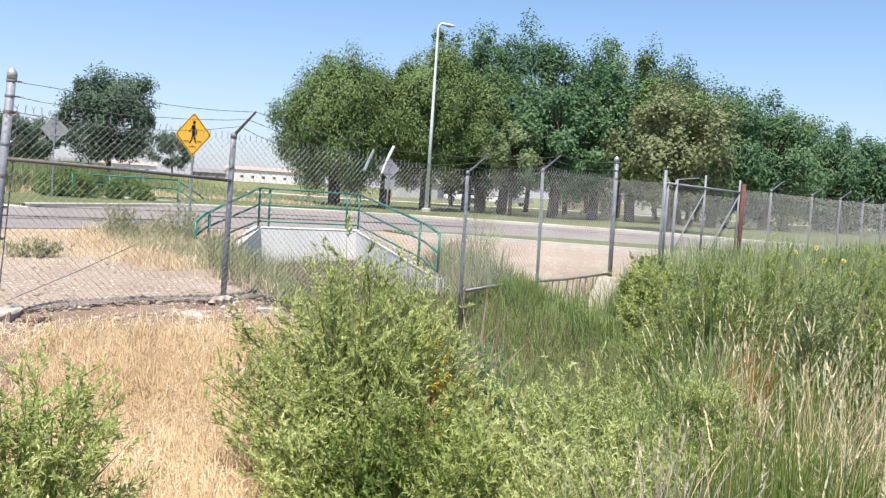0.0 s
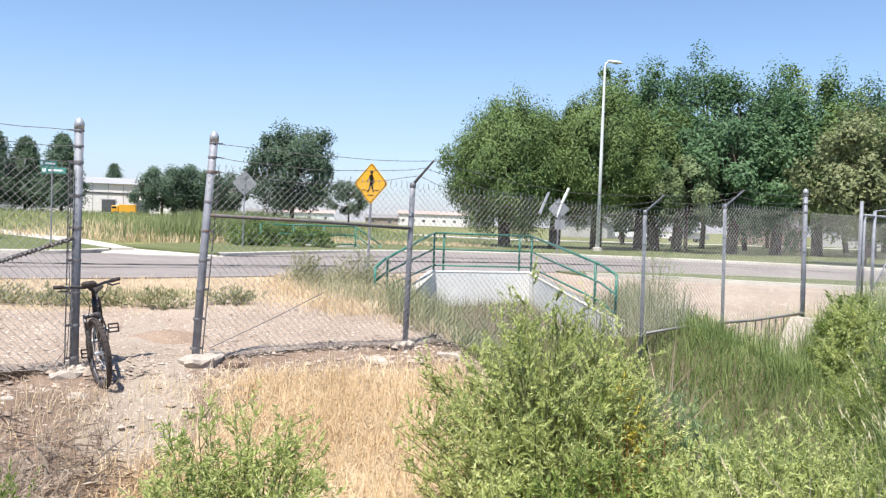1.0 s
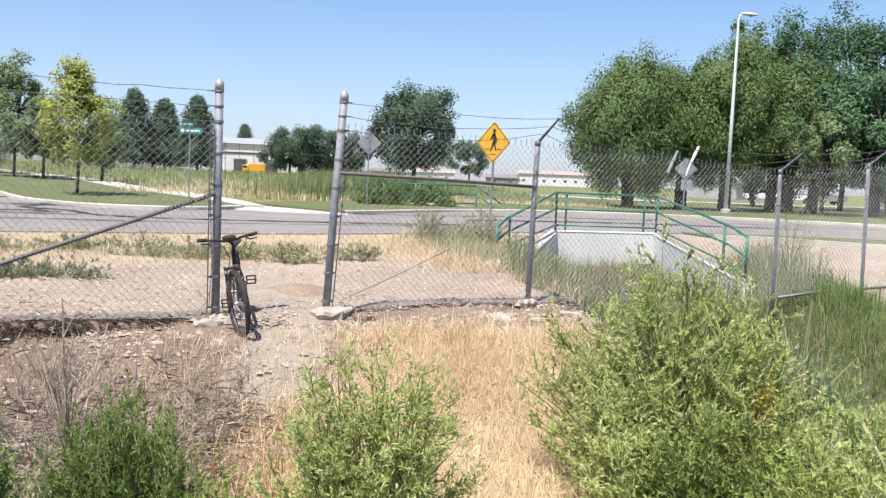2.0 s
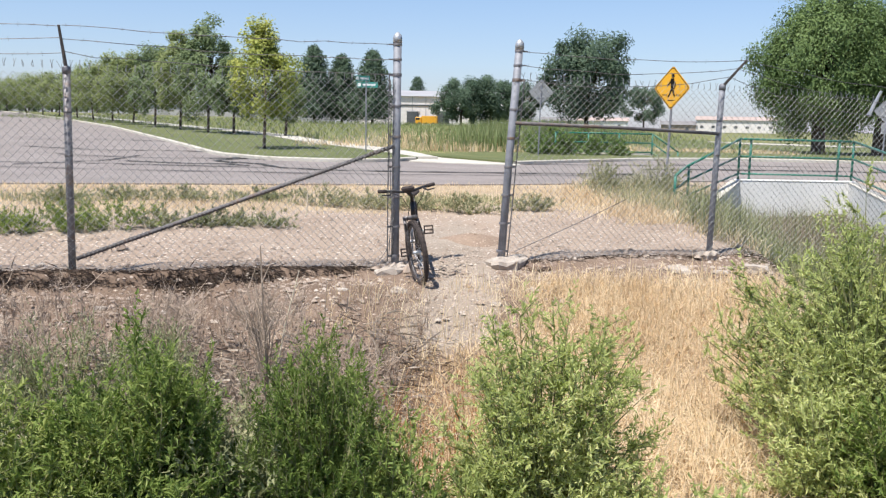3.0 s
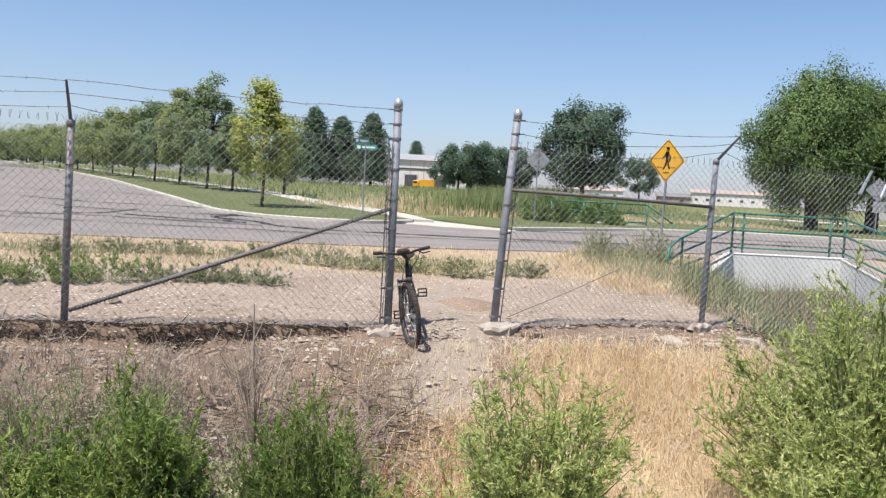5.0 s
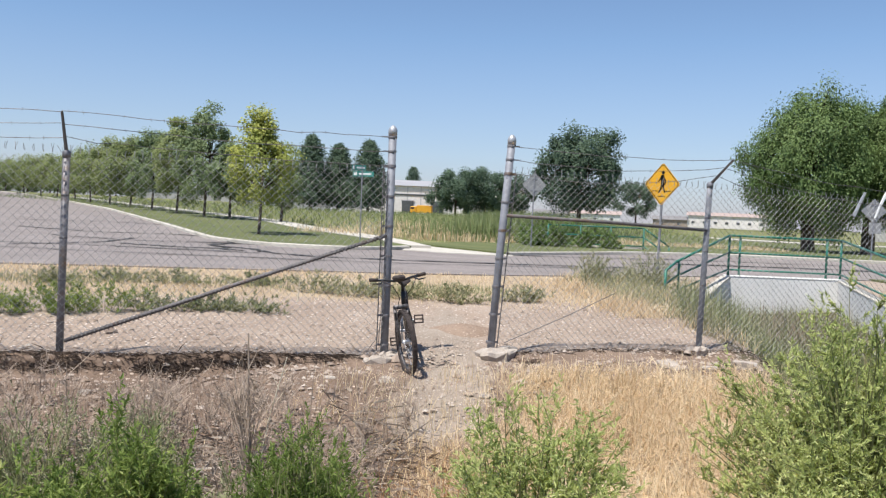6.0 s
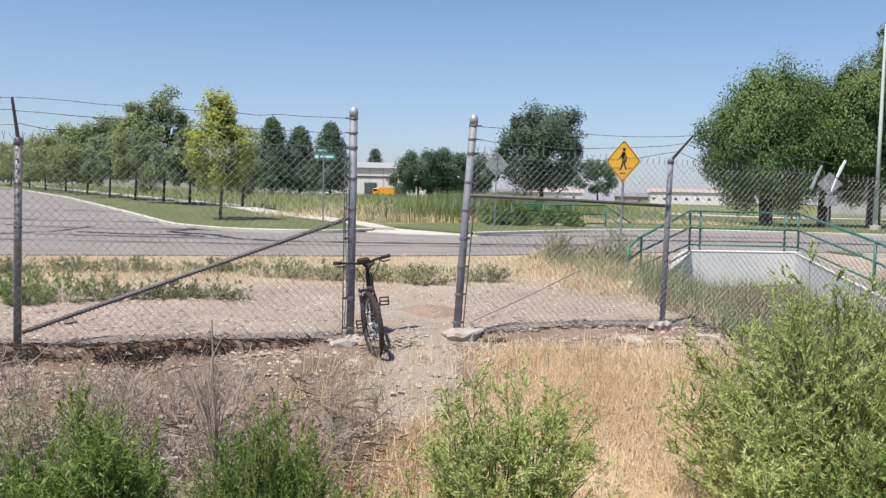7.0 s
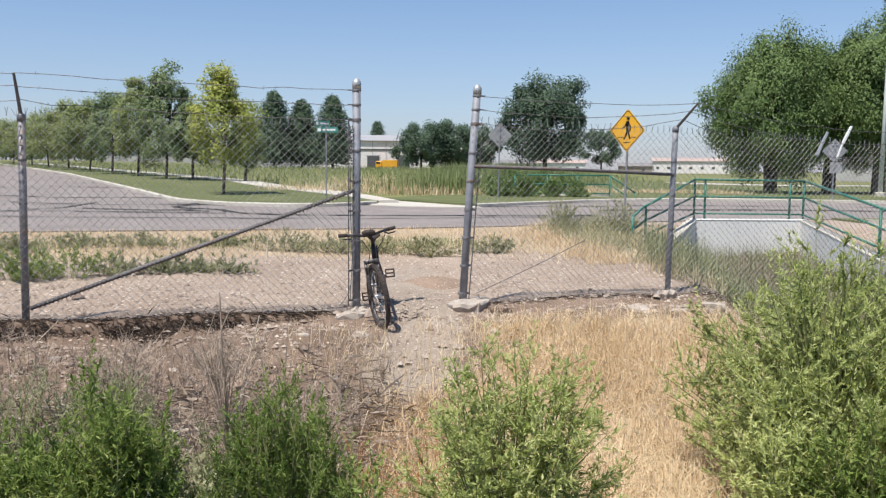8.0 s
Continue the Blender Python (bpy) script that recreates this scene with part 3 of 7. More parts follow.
SIDE_LINE = np.array([(13.5, 15.2), (10.4, 13.0), (8.2, 10.4), (6.0, 7.6)])


def line_distance(x, y, line):
    best = np.full(np.shape(x), 1e9)
    for a, b in zip(line[:-1], line[1:]):
        d = b - a
        t = np.clip(((x - a[0]) * d[0] + (y - a[1]) * d[1]) / (d @ d), 0, 1)
        best = np.minimum(best, np.hypot(x - a[0] - t * d[0], y - a[1] - t * d[1]))
    return best


def gz(x, y):
    """The height of the ground."""
    x, y = np.asarray(x, float), np.asarray(y, float)
    u, s = along(x, y)
    z = 0.12 * smoothstep(2, 11, s)
    near = smoothstep(0.0, 0.3, -s) * (0.07 + 0.09 * smoothstep(0.6, 2.2, -u)) + smoothstep(0.3, 4.2, -s) * 0.42
    z = z - near
    z = z + 0.42 * (1 - smoothstep(1.0, 3.0, np.hypot(x, y + 0.6)))
    dd = line_distance(x, y, DITCH_LINE)
    z = z - 1.15 * (1 - smoothstep(0.5 + 1.5 * smoothstep(15, 18, y), 2.4 + 0.9 * smoothstep(15, 18, y), dd)) * (1 - smoothstep(20.95, 21.2, y)) * smoothstep(-12, -6, y)
    z = z - 0.75 * (1 - smoothstep(0.3, 1.6, line_distance(x, y, SIDE_LINE))) * smoothstep(2.4, 3.2, dd)
    r, az = np.hypot(x, y), np.degrees(np.arctan2(x, y))
    z = z + smoothstep(42, 49, az) * (1 - smoothstep(10, 13, r)) * (1 - smoothstep(75, 110, az)) * (np.maximum(z, -0.45) - z)
    z = z + 0.018 * np.minimum(np.clip(r - 36, 0, 150), 75 + 75 * (1 - smoothstep(-20, -8, az))) * (1 - smoothstep(6, 26, np.abs(az) * (az > 0))) * (1 - smoothstep(70, 100, np.abs(az)))
    z = z + 0.03 * np.sin(x * 1.9 + 1.3 * np.sin(y * 0.8)) * np.sin(y * 1.6 + x * 0.5) * (1 - smoothstep(15, 18, y))
    return z


def trail(x, y):
    """How far a place lies on the trodden trail that comes down through the opening."""
    mid = -0.12 + 0.10 * np.sin(y * 0.9)
    return np.exp(-((x - mid) / (0.42 + 0.05 * np.clip(9.4 - y, 0, 3))) ** 2) * smoothstep(6.3, 7.4, y) * (1 - smoothstep(12.5, 14.5, y))


def axis_steps(a, b, step, reach, grow):
    mid = np.arange(a, b + 1e-6, step)
    out, d = [], step
    while sum(out) < reach:
        d *= grow
        out.append(d)
    side = np.cumsum(out)
    return np.r_[(a - side)[::-1], mid, b + side]


def ground_sheet():
    xs, ys = axis_steps(-12, 32, 0.29, 2600, 1.16), axis_steps(-3, 27, 0.29, 2600, 1.16)
    X, Y = np.meshgrid(xs, ys)
    rng = np.random.default_rng(3)
    Z = gz(X, Y) + rng.normal(size=X.shape) * 0.012 * (1 - smoothstep(14, 17, Y)) * (np.hypot(X, Y) < 40)
    nx, ny = len(xs), len(ys)
    i = (np.arange(ny - 1)[:, None] * nx + np.arange(nx - 1)[None]).ravel()
    me = bpy.data.meshes.new("ground")
    me.from_pydata(np.stack([X, Y, Z], -1).reshape(-1, 3).tolist(), [], np.stack([i, i + 1, i + nx + 1, i + nx], 1).tolist())
    me.materials.append(GROUND)
    x, y = X.ravel(), Y.ravel()
    u, s = along(x, y)
    wob = 0.5 * np.sin(x * 1.7) + 0.5 * np.sin(y * 1.3 + x)
    ditch = (1 - smoothstep(2.2, 2.9, line_distance(x, y, DITCH_LINE) - 0.2 * wob)) * (y < 21.3)
    shares = {"soil_share": 1 - smoothstep(-0.15, 0.12, s),
              "straw_share": np.maximum((1 - smoothstep(-1.3, -0.6, s)) * smoothstep(0.1, 1.0, x + 0.3 * wob) * (1 - smoothstep(3.6, 4.4, x)), smoothstep(4.6, 6.4, s - 0.5 * wob) * (y < 26) * (1 - smoothstep(5.4, 6.6, x))),
              "trail_share": trail(x, y),
              "ditch_share": np.maximum(ditch, (s < 0) * smoothstep(4.4, 5.4, x)),
              "meadow_share": np.maximum(np.maximum(smoothstep(32, 35, y), smoothstep(42, 48, np.abs(x))), 1 - smoothstep(-10, -7, y))}
    for key, val in shares.items():
        me.attributes.new(key, "FLOAT", "POINT").data.foreach_set("value", np.asarray(val, np.float32))
    me.shade_smooth()
    return tagged(new("ground", me), "dry gravel and soil with straw and meadow", "ground", "", "structure")


ground_sheet()


def strip_sheet(name, left, right, lift, material, label, category, n=120, across=10):
    a, b = sweep(left, n), sweep(right, n)
    a, b, n = np.r_[a[:1], a, a[-1:]], np.r_[b[:1], b, b[-1:]], n + 2
    t = np.r_[0, np.linspace(0, 1, across + 1), 1][None, :, None]
    p = a[:, None] * (1 - t) + b[:, None] * t
    z = gz(p[..., 0], p[..., 1]) + lift
    z[:, 0] -= 0.3  # the sides go down into the ground
    z[:, -1] -= 0.3
    z[0] -= 0.3
    z[-1] -= 0.3
    across += 2
    v = np.concatenate([p, z[..., None]], -1).reshape(-1, 3)
    w = across + 1
    i = (np.arange(n - 1)[:, None] * w + np.arange(across)[None]).ravel()
    ob = new(name, mesh_of(name, v, np.stack([i, i + 1, i + w + 1, i + w], 1), material))
    return tagged(ob, label, category, "", "structure")


def kerb(name, line, n, width=0.16, height=0.15, lift=0.02, material=None, label="pale concrete kerb along the asphalt road"):
    """A kerb that stands on the left of a line, with a rounded top edge."""
    p = sweep(line, n)
    d = unit(np.gradient(p, axis=0))
    nrm = np.stack([-d[:, 1], d[:, 0]], 1)
    z = gz(p[:, 0], p[:, 1]) + lift
    rows = []
    for o, h in ((0, -0.2), (0, height - 0.03), (0.03, height), (width, height), (width, -0.2)):
        rows.append(np.c_[p + nrm * o, z + h])
    v = np.stack(rows, 1).reshape(-1, 3)
    f = [(i * 5 + k, i * 5 + k + 1, i * 5 + 6 + k, i * 5 + 5 + k) for i in range(n - 1) for k in range(4)]
    return tagged(new(name, mesh_of(name, v, f, material or CONCRETE)), label, "kerb", "", "structure")


NEAR_EDGE = [(-95, -1), (-40, 10.5), (-20, 15.5), (-11.6, 17.6), (-5.8, 19.0), (-0.4, 20.2), (3, 21.6), (7, 24.0), (12, 25.3), (16.2, 25.0), (20.5, 23.9), (23.2, 22.8), (34, 16.5), (60, -2)]
FAR_EDGE = [(-95, 15), (-45, 24), (-20.6, 31), (-11, 34.0), (-2.4, 36.4), (1.7, 35.8), (7, 37.0), (13, 38.8), (19, 38.6), (24, 35.5), (27, 32.2), (30, 28.6), (42, 19), (70, 0)]
STREET_R = [(-2.0, 33.6), (-3.2, 31.0), (-4.7, 30.4), (-7.5, 31.3), (-10.5, 35.1), (-15.7, 45.0), (-29.2, 69.9), (-46, 97), (-70, 134), (-110, 182), (-150, 238)]
STREET_L = [(-20.6, 31.1), (-21.2, 32.4), (-22.5, 35), (-24, 38), (-25.6, 41.5), (-40.7, 72), (-60, 106), (-84, 146), (-116, 190), (-165, 245)]
strip_sheet("road", NEAR_EDGE, FAR_EDGE, 0.03, ASPHALT, "worn grey asphalt road with sealed cracks", "road", 160, 12)
strip_sheet("side_street", STREET_R, STREET_L, 0.034, ASPHALT, "worn grey asphalt street leading away", "road", 160, 10)
kerb("kerb_street_right", STREET_R[::-1], 360, 0.22)
kerb("kerb_street_left", STREET_L, 160)
kerb("kerb_road_far", [(1.8, 31.4), (4.2, 34.0), (7, 36.7), (13, 38.8), (19, 38.6), (24, 35.5), (27, 32.2), (30, 28.6), (42, 19), (70, 0)], 120)
kerb("kerb_road_near", [(60, -6), (34, 13), (23.5, 18.3), (19.8, 20.2), (16.0, 21.9), (13.6, 23.3), (12.2, 23.6)], 90, 0.3, 0.10)
strip_sheet("near_verge", [(12, 25.2), (16.2, 24.9), (20.5, 23.8), (23.2, 22.7), (34, 16.4), (60, -2.1)], [(12.1, 23.7), (15.9, 22.1), (19.7, 20.4), (23.4, 18.5), (34, 13.3), (60, -5.7)], 0.06, LAWN, "strip of mown grass beside the road", "lawn", 60, 4)
strip_sheet("street_lawn", [(-2.2, 33.6), (-3.3, 31.25), (-4.7, 30.65), (-7.4, 31.5), (-10.3, 35.2), (-15.5, 45.1), (-29, 70), (-45.8, 97), (-60, 119)], [(-2.0, 34.4), (-3.1, 37.4), (-4.9, 40.6), (-6.6, 43.5), (-8.8, 47), (-14.5, 59.7), (-23.8, 72.7), (-41, 98), (-56, 120)], 0.14, LAWN, "mown green lawn strip with young trees", "lawn", 100, 6)
strip_sheet("footpath", [(-2.0, 34.4), (-3.1, 37.4), (-4.9, 40.6), (-6.6, 43.5), (-8.8, 47), (-14.5, 59.7), (-23.8, 72.7), (-41, 98), (-56, 120)], [(-1.2, 34.6), (-2.1, 37.9), (-3.6, 41.5), (-5.3, 44.5), (-7.5, 48.1), (-13.2, 60.8), (-22.3, 74), (-39.4, 99), (-54, 121)], 0.16, CONCRETE, "pale concrete footpath beside the lawn", "footpath", 100, 4)
strip_sheet("driveway_apron", [(-2.2, 32.2), (-0.5, 31.3), (0.6, 31.0), (1.9, 30.8)], [(-2.1, 37.7), (-0.2, 35.6), (0.9, 33.6), (1.9, 31.7)], 0.06, CONCRETE, "pale concrete driveway apron", "driveway", 40, 4)
strip_sheet("road_verge", [(1.9, 31.6), (4.1, 34.2), (7, 37.0)], [(-2.1, 37.7), (0.5, 40.5), (7, 42)], 0.13, LAWN, "small grass verge beside the driveway apron", "lawn", 30, 6)
strip_sheet("park_lawn", [(4, 37.2), (13, 39.3), (19, 39.1), (24.2, 36.0), (27.3, 32.6), (30.3, 29.0), (42.3, 19.4), (70, 0.5)], [(10, 62), (30, 82), (52, 92), (72, 88), (88, 76), (100, 66), (118, 46), (140, 20)], 0.13, LAWN, "shaded green park lawn under large trees", "lawn", 90, 24)
strip_sheet("park_path", [(20, 66), (40, 78), (60, 80), (80, 70), (100, 52)], [(19, 69), (40, 81.5), (61, 83.5), (82, 73), (103, 54)], 0.19, CONCRETE, "pale concrete path through the park", "footpath", 60, 3)
strip_sheet("left_lawn", [(-20.9, 31.6), (-22.7, 35.1), (-25.9, 41.6), (-41, 72), (-60.3, 106)], [(-48, 26), (-52, 36), (-56, 50), (-70, 80), (-85, 112)], 0.14, LAWN, "green lawn beside the street", "lawn", 60, 8)


def road_crack(name, line, width, lift):
    rng = np.random.default_rng(len(line) * 7 + int(abs(line[0][0]) * 10))
    p = sweep(line, 40)
    p = p + rng.normal(size=p.shape) * 0.05
    d = unit(np.gradient(p, axis=0))
    nrm = np.stack([-d[:, 1], d[:, 0]], 1)
    w = 2.6 * width * rng.uniform(0.4, 1.3, 40)[:, None] / 2
    z = (gz(p[:, 0], p[:, 1]) + lift)[:, None]
    v = np.stack([np.c_[p - nrm * w, z], np.c_[p + nrm * w, z]], 1).reshape(-1, 3)
    ob = new(name, mesh_of(name, v, [(2 * i, 2 * i + 1, 2 * i + 3, 2 * i + 2) for i in range(39)], CRACK))
    return tagged(ob, "dark sealed crack in the asphalt", "road crack", "cracks in the road", "structure")


for line, w in (([(-8.6, 29.5), (-6.6, 28.0), (-5.9, 26.2), (-4.0, 25.2), (0.5, 25.4), (5, 26.2)], 0.13),
                ([(-11.5, 28.6), (-9.2, 27.6), (-8.0, 27.9), (-7.0, 27.0)], 0.16),
                ([(-9.5, 35), (-8.7, 32), (-8.9, 30), (-7.8, 28.5)], 0.12),
                ([(-26, 27), (-17, 26.2), (-11, 26.6), (-6, 26.0)], 0.10),
                ([(1, 31.5), (5, 32.3), (9, 33.8), (15, 34.2)], 0.12),
                ([(6, 29.5), (10, 30.5), (14, 30.6), (19, 29.6)], 0.22),
                ([(-30, 24), (-20, 24.3), (-9, 23.4), (-2, 23.6), (6, 25.5)], 0.07),
                ([(-16, 33), (-12, 31.2), (-7.5, 31.6), (-2, 32.8), (3, 33.2)], 0.09),
                ([(-24, 45), (-19, 47), (-14.5, 46)], 0.12),
                ([(-20, 38), (-16, 36.5), (-12.5, 37.4), (-9, 36)], 0.14),
                ([(-13.5, 25.2), (-12.2, 29), (-12.8, 33)], 0.08),
                ([(17, 33.5), (20, 32.6), (24, 29.6), (27, 26)], 0.12)):
    road_crack("road_crack", line, w, 0.05)

# ---- the chain-link fence ----
def fpose(u, s=0.0, z=0.0):
    """A pose on the fence line: x along it, y beyond it."""
    x, y = on_fence(u, s)
    return Matrix.Translation((x, y, z)) @ Matrix.Rotation(FENCE_TURN, 4, "Z")


def link_mesh(length, bottom, top, wire=0.0045, w=0.083, sag=None):
    """Woven diamond wire over x from 0 to length; bottom, top: heights as functions of x."""
    half = w / 2
    cols = int(length / half)
    x0 = np.arange(cols) * half
    zt = max(top(0.0), top(length))
    zb = min(bottom(float(x)) for x in np.linspace(0, length, 9))
    rows = int((zt - zb) / half) + 1
    j = np.arange(rows)
    verts, faces, n = [], [], 0
    ring = [(math.cos(a), math.sin(a)) for a in (0.5, 2.6, 4.7)]
    for c in range(cols):
        x = x0[c] + half * ((j + c) % 2)
        z = zb + j * half
        keep = (z > bottom(float(x0[c]))) & (z < top(float(x0[c])))
        x, z = x[keep], z[keep]
        if len(x) < 3:
            continue
        y = 0.004 * np.cos(np.pi * (np.arange(len(x)) + c)) + (sag(x, z) if sag else 0)
        core = np.stack([x, y, z], 1)
        v = np.stack([core + np.array([a * wire, b * wire, 0]) / 1.6 for a, b in ring], 1).reshape(-1, 3)
        i = np.arange(len(x) - 1)[:, None] * 3
        f = np.concatenate([np.c_[i + k, i + (k + 1) % 3, i + 3 + (k + 1) % 3, i + 3 + k] for k in range(3)], 0)
        verts.append(v), faces.append(f + n)
        n += len(v)
    return mesh_of("chain_link_mesh", np.concatenate(verts), np.concatenate(faces), WIRE)


def barbed_strand(a, b, sag, seed, loose=0.0, mat=None):
    rng = np.random.default_rng(seed)
    a, b = Vector(a), Vector(b)
    n = max(6, int((b - a).length / 0.25))
    pts = []
    for i in range(n + 1):
        t = i / n
        p = a.lerp(b, t) + Vector((0, 0, -sag * 4 * t * (1 - t) + loose * rng.normal()))
        pts.append(p)
    build = Build().tube(pts, 0.0032, 4, False)
    length = (b - a).length
    for k in range(int(length / 0.125)):
        t = (k + 0.5) * 0.125 / length
        i = min(n - 1, int(t * n))
        c = pts[i].lerp(pts[i + 1], t * n - i)
        w = Vector((rng.normal() * 0.4, rng.normal(), rng.normal())).normalized() * 0.02
        build.tube([c - w, c + w], 0.002, 3, False)
    return build


def line_post(parent, u, foot, joint, arm=(0.26, 0.30), lean=0.0, radius=0.03, mat=None, arm_back=0.0, arm_mat=None):
    """A line post with its slanting barbed-wire arm."""
    mat = mat or GALV
    top = (u + lean, 0, joint)
    p = part("post", Build().tube([(u, 0, foot - 0.3), (u + lean * 0.5, 0, (foot + joint) / 2), top], radius, 12), mat, parent, smooth=True)
    cap = Build().lathe([(radius * 1.12, -0.05), (radius * 1.14, 0.0), (radius * 0.8, 0.02), (0.008, 0.03)], pose(*top), 12)
    part("cap", cap, mat, p, smooth=True)
    tip = (top[0] + arm[0] * 0.35, -arm[0] * 0.9 + arm_back, joint + arm[1])
    part("barb_arm", Build().tube([(top[0], 0, joint - 0.01), tip], [0.02, 0.013], 6), arm_mat or mat, p)
    for k in range(1, 5):
        z = foot + (joint - foot) * k / 5
        part("tie_band", Build().lathe([(radius * 1.12, -0.006), (radius * 1.16, 0), (radius * 1.12, 0.006)], pose(u + lean * (z - foot) / (joint - foot), 0, z), 10), DARKWIRE, p)
    return tip


def end_post(parent, u, foot, top, lean=0.0, radius=0.044, bands=7, side=1, stretch=True):
    """A heavy terminal post with domed cap, tension bands and stretcher bar."""
    line = [(u, 0, foot - 0.3), (u + lean * 0.5, 0, (foot + top) / 2), (u + lean, 0, top)]
    p = part("post", Build().tube(line, radius, 16), GALV, parent, smooth=True)
    cap = Build().lathe([(radius * 1.1, -0.045), (radius * 1.13, 0.012), (radius * 0.98, 0.036), (radius * 0.58, 0.06), (0.006, 0.072)], pose(u + lean, 0, top), 16)
    part("cap", cap, CAPM, p, "domed steel post cap", True)
    for k in range(bands):
        z = foot + 0.12 + (top - 0.5 - foot) * k / (bands - 1)
        x = u + lean * (z - foot) / (top - foot)
        b = Build().lathe([(radius * 1.1, -0.014), (radius * 1.14, 0), (radius * 1.1, 0.014)], pose(x, 0, z), 14)
        b.box(0.05, 0.012, 0.024, pose(x + side * (radius + 0.02), -0.01, z))
        part("tension_band", b, GALV_DARK, p)
    for k in range(3):
        z = top - 0.06 - k * 0.155
        x = u + lean * (z - foot) / (top - foot)
        b = Build().lathe([(radius * 1.1, -0.012), (radius * 1.14, 0), (radius * 1.1, 0.012)], pose(x, 0, z), 14)
        b.box(0.06, 0.012, 0.014, pose(x + side * (radius + 0.025), -0.01, z))
        part("barb_band", b, GALV_DARK, p)
    if stretch:
        o = side * (radius + 0.045)
        part("stretcher_bar", Build().tube([(u + o, -0.012, foot + 0.06), (u + lean * 0.85 + o, -0.012, top - 0.38)], 0.007, 6), DARKWIRE, p, "dark stretcher bar")
    return p


def wires(parent, starts, ends, sag, seed):
    for k, (a, b) in enumerate(zip(starts, ends)):
        part("barbed_wire", barbed_strand(a, b, sag * (1 + 0.5 * k), seed + k, 0.006), DARKWIRE, parent)


def arm_points(tip, base, n=3):
    t, b = Vector(tip), Vector(base)
    return [t.lerp(b, k / n) for k in range(n)]


def ragged(parent, x0, x1, z, seed, step=0.083):
    """The twisted wire ends that stand above the fabric."""
    rng = np.random.default_rng(seed)
    b = Build()
    for x in np.arange(x0, x1, step):
        zz = z(x)
        h = rng.uniform(0.03, 0.055)
        b.tube([(x, 0, zz - 0.03), (x + rng.normal() * 0.006, 0, zz), (x + rng.normal() * 0.014, rng.normal() * 0.01, zz + h)], 0.0028, 3, False)
        b.tube([(x + 0.008, 0, zz - 0.03), (x + 0.006, 0, zz), (x + 0.012 + rng.normal() * 0.014, rng.normal() * 0.01, zz + h)], 0.0028, 3, False)
    tagged(part("selvage", b, WIRE, parent), kind="stuff")


# stretch beside the opening, running to the left
left = thing("chain_link_fence", "grey chain-link fence with three barbed wires on soil", "fence", fpose(0))
end_post(left, -0.03, -0.02, 2.43, 0.008, side=-1)
tip_a = line_post(left, -3.32, -0.08, 2.01, (-0.10, 0.39), 0.03, 0.036, GALV_DARK, -0.22, DARKWIRE)
tip_y = line_post(left, -6.4, -0.1, 2.02, (-0.24, 0.37), 0.0, 0.036, GALV_DARK, -0.35, DARKWIRE)
tip_z = line_post(left, -9.5, -0.1, 2.02, (-0.24, 0.37), 0.0, 0.036, GALV_DARK, -0.35, DARKWIRE)
low = lambda x: -0.05 - 0.02 * math.sin(x * 1.7)
part("chain_link_mesh", link_mesh(8.4, lambda x: low(x), lambda x: 2.02 + 0.02 * math.sin(x), sag=lambda x, z: 0.025 * np.sin(x * 2.1) * np.sin(z * 1.5)), None, left).location = (-8.44, -0.035, 0)
ragged(left, -8.4, -0.1, lambda x: 2.03 + 0.02 * math.sin(x + 12.44), 5)
part("brace_rail", Build().tube([(-3.27, -0.03, 0.16), (-1.7, -0.04, 0.72), (-0.06, -0.03, 1.30)], 0.021, 10), BRACE, left, "weathered diagonal steel brace pipe", True)
b = Build()
for k in range(78):
    x, z = -3.2 + 3.08 * k / 78, 0.19 + 1.09 * k / 78
    b.tube([(x, -0.05, z + 0.026), (x + 0.012, -0.07, z), (x + 0.022, -0.05, z - 0.024)], 0.006, 4, False)
tagged(part("brace_wrapping", b, DARKWIRE, left), kind="stuff")
ends_b = [(-0.05, -0.01, 2.37 - 0.155 * k) for k in range(3)]
ends_a = [Vector(tip_a).lerp(Vector((-3.28, 0, 2.03)), k / 3.0) for k in range(3)]
ends_y = [Vector(tip_y).lerp(Vector((-6.4, 0, 2.03)), k / 3.0) for k in range(3)]
ends_z = [Vector(tip_z).lerp(Vector((-9.5, 0, 2.03)), k / 3.0) for k in range(3)]
wires(left, ends_a, ends_b, 0.02, 11)
wires(left, ends_y, ends_a, 0.03, 21)
wires(left, ends_z, ends_y, 0.03, 31)
for x in (-0.105, -0.075):
    part("tension_wire", Build().tube([(x, -0.03, 0.1), (x + 0.02, -0.05, 0.6), (x, -0.03, 1.2), (x + 0.015, -0.03, 1.7), (x, -0.03, 2.0)], 0.004, 4), DARKWIRE, left)
part("loose_wire", Build().tube([(-0.09, -0.03, 0.3), (-0.14, -0.05, 0.16), (-0.22, -0.06, 0.06)], 0.004, 4), DARKWIRE, left)

# stretch on the other side of the opening, over the ditch
mid = thing("chain_link_fence", "grey chain-link fence with leaning end post over the ditch", "fence", fpose(0))
end_post(mid, 1.20, 0.0, 2.42, 0.17, side=1)
tip_d = line_post(mid, 3.95, -0.02, 2.06, (0.32, 0.29), 0.05, 0.036, None, 0.0, DARKWIRE)
tip_e = line_post(mid, 8.46, -0.75, 1.86, (0.32, 0.27), -0.03)
tip_f = line_post(mid, 10.55, -0.75, 2.03, (0.32, 0.27), -0.08)
end_post(mid, 13.0, -0.35, 2.38, -0.08, 0.046, side=-1)
top_line = lambda x: 2.06 + np.interp(x, [0, 2.7, 7.2, 9.2, 11.7], [0.02, 0.0, -0.2, -0.03, 0.0]) - 0.03 * abs(math.sin(x * 0.7))
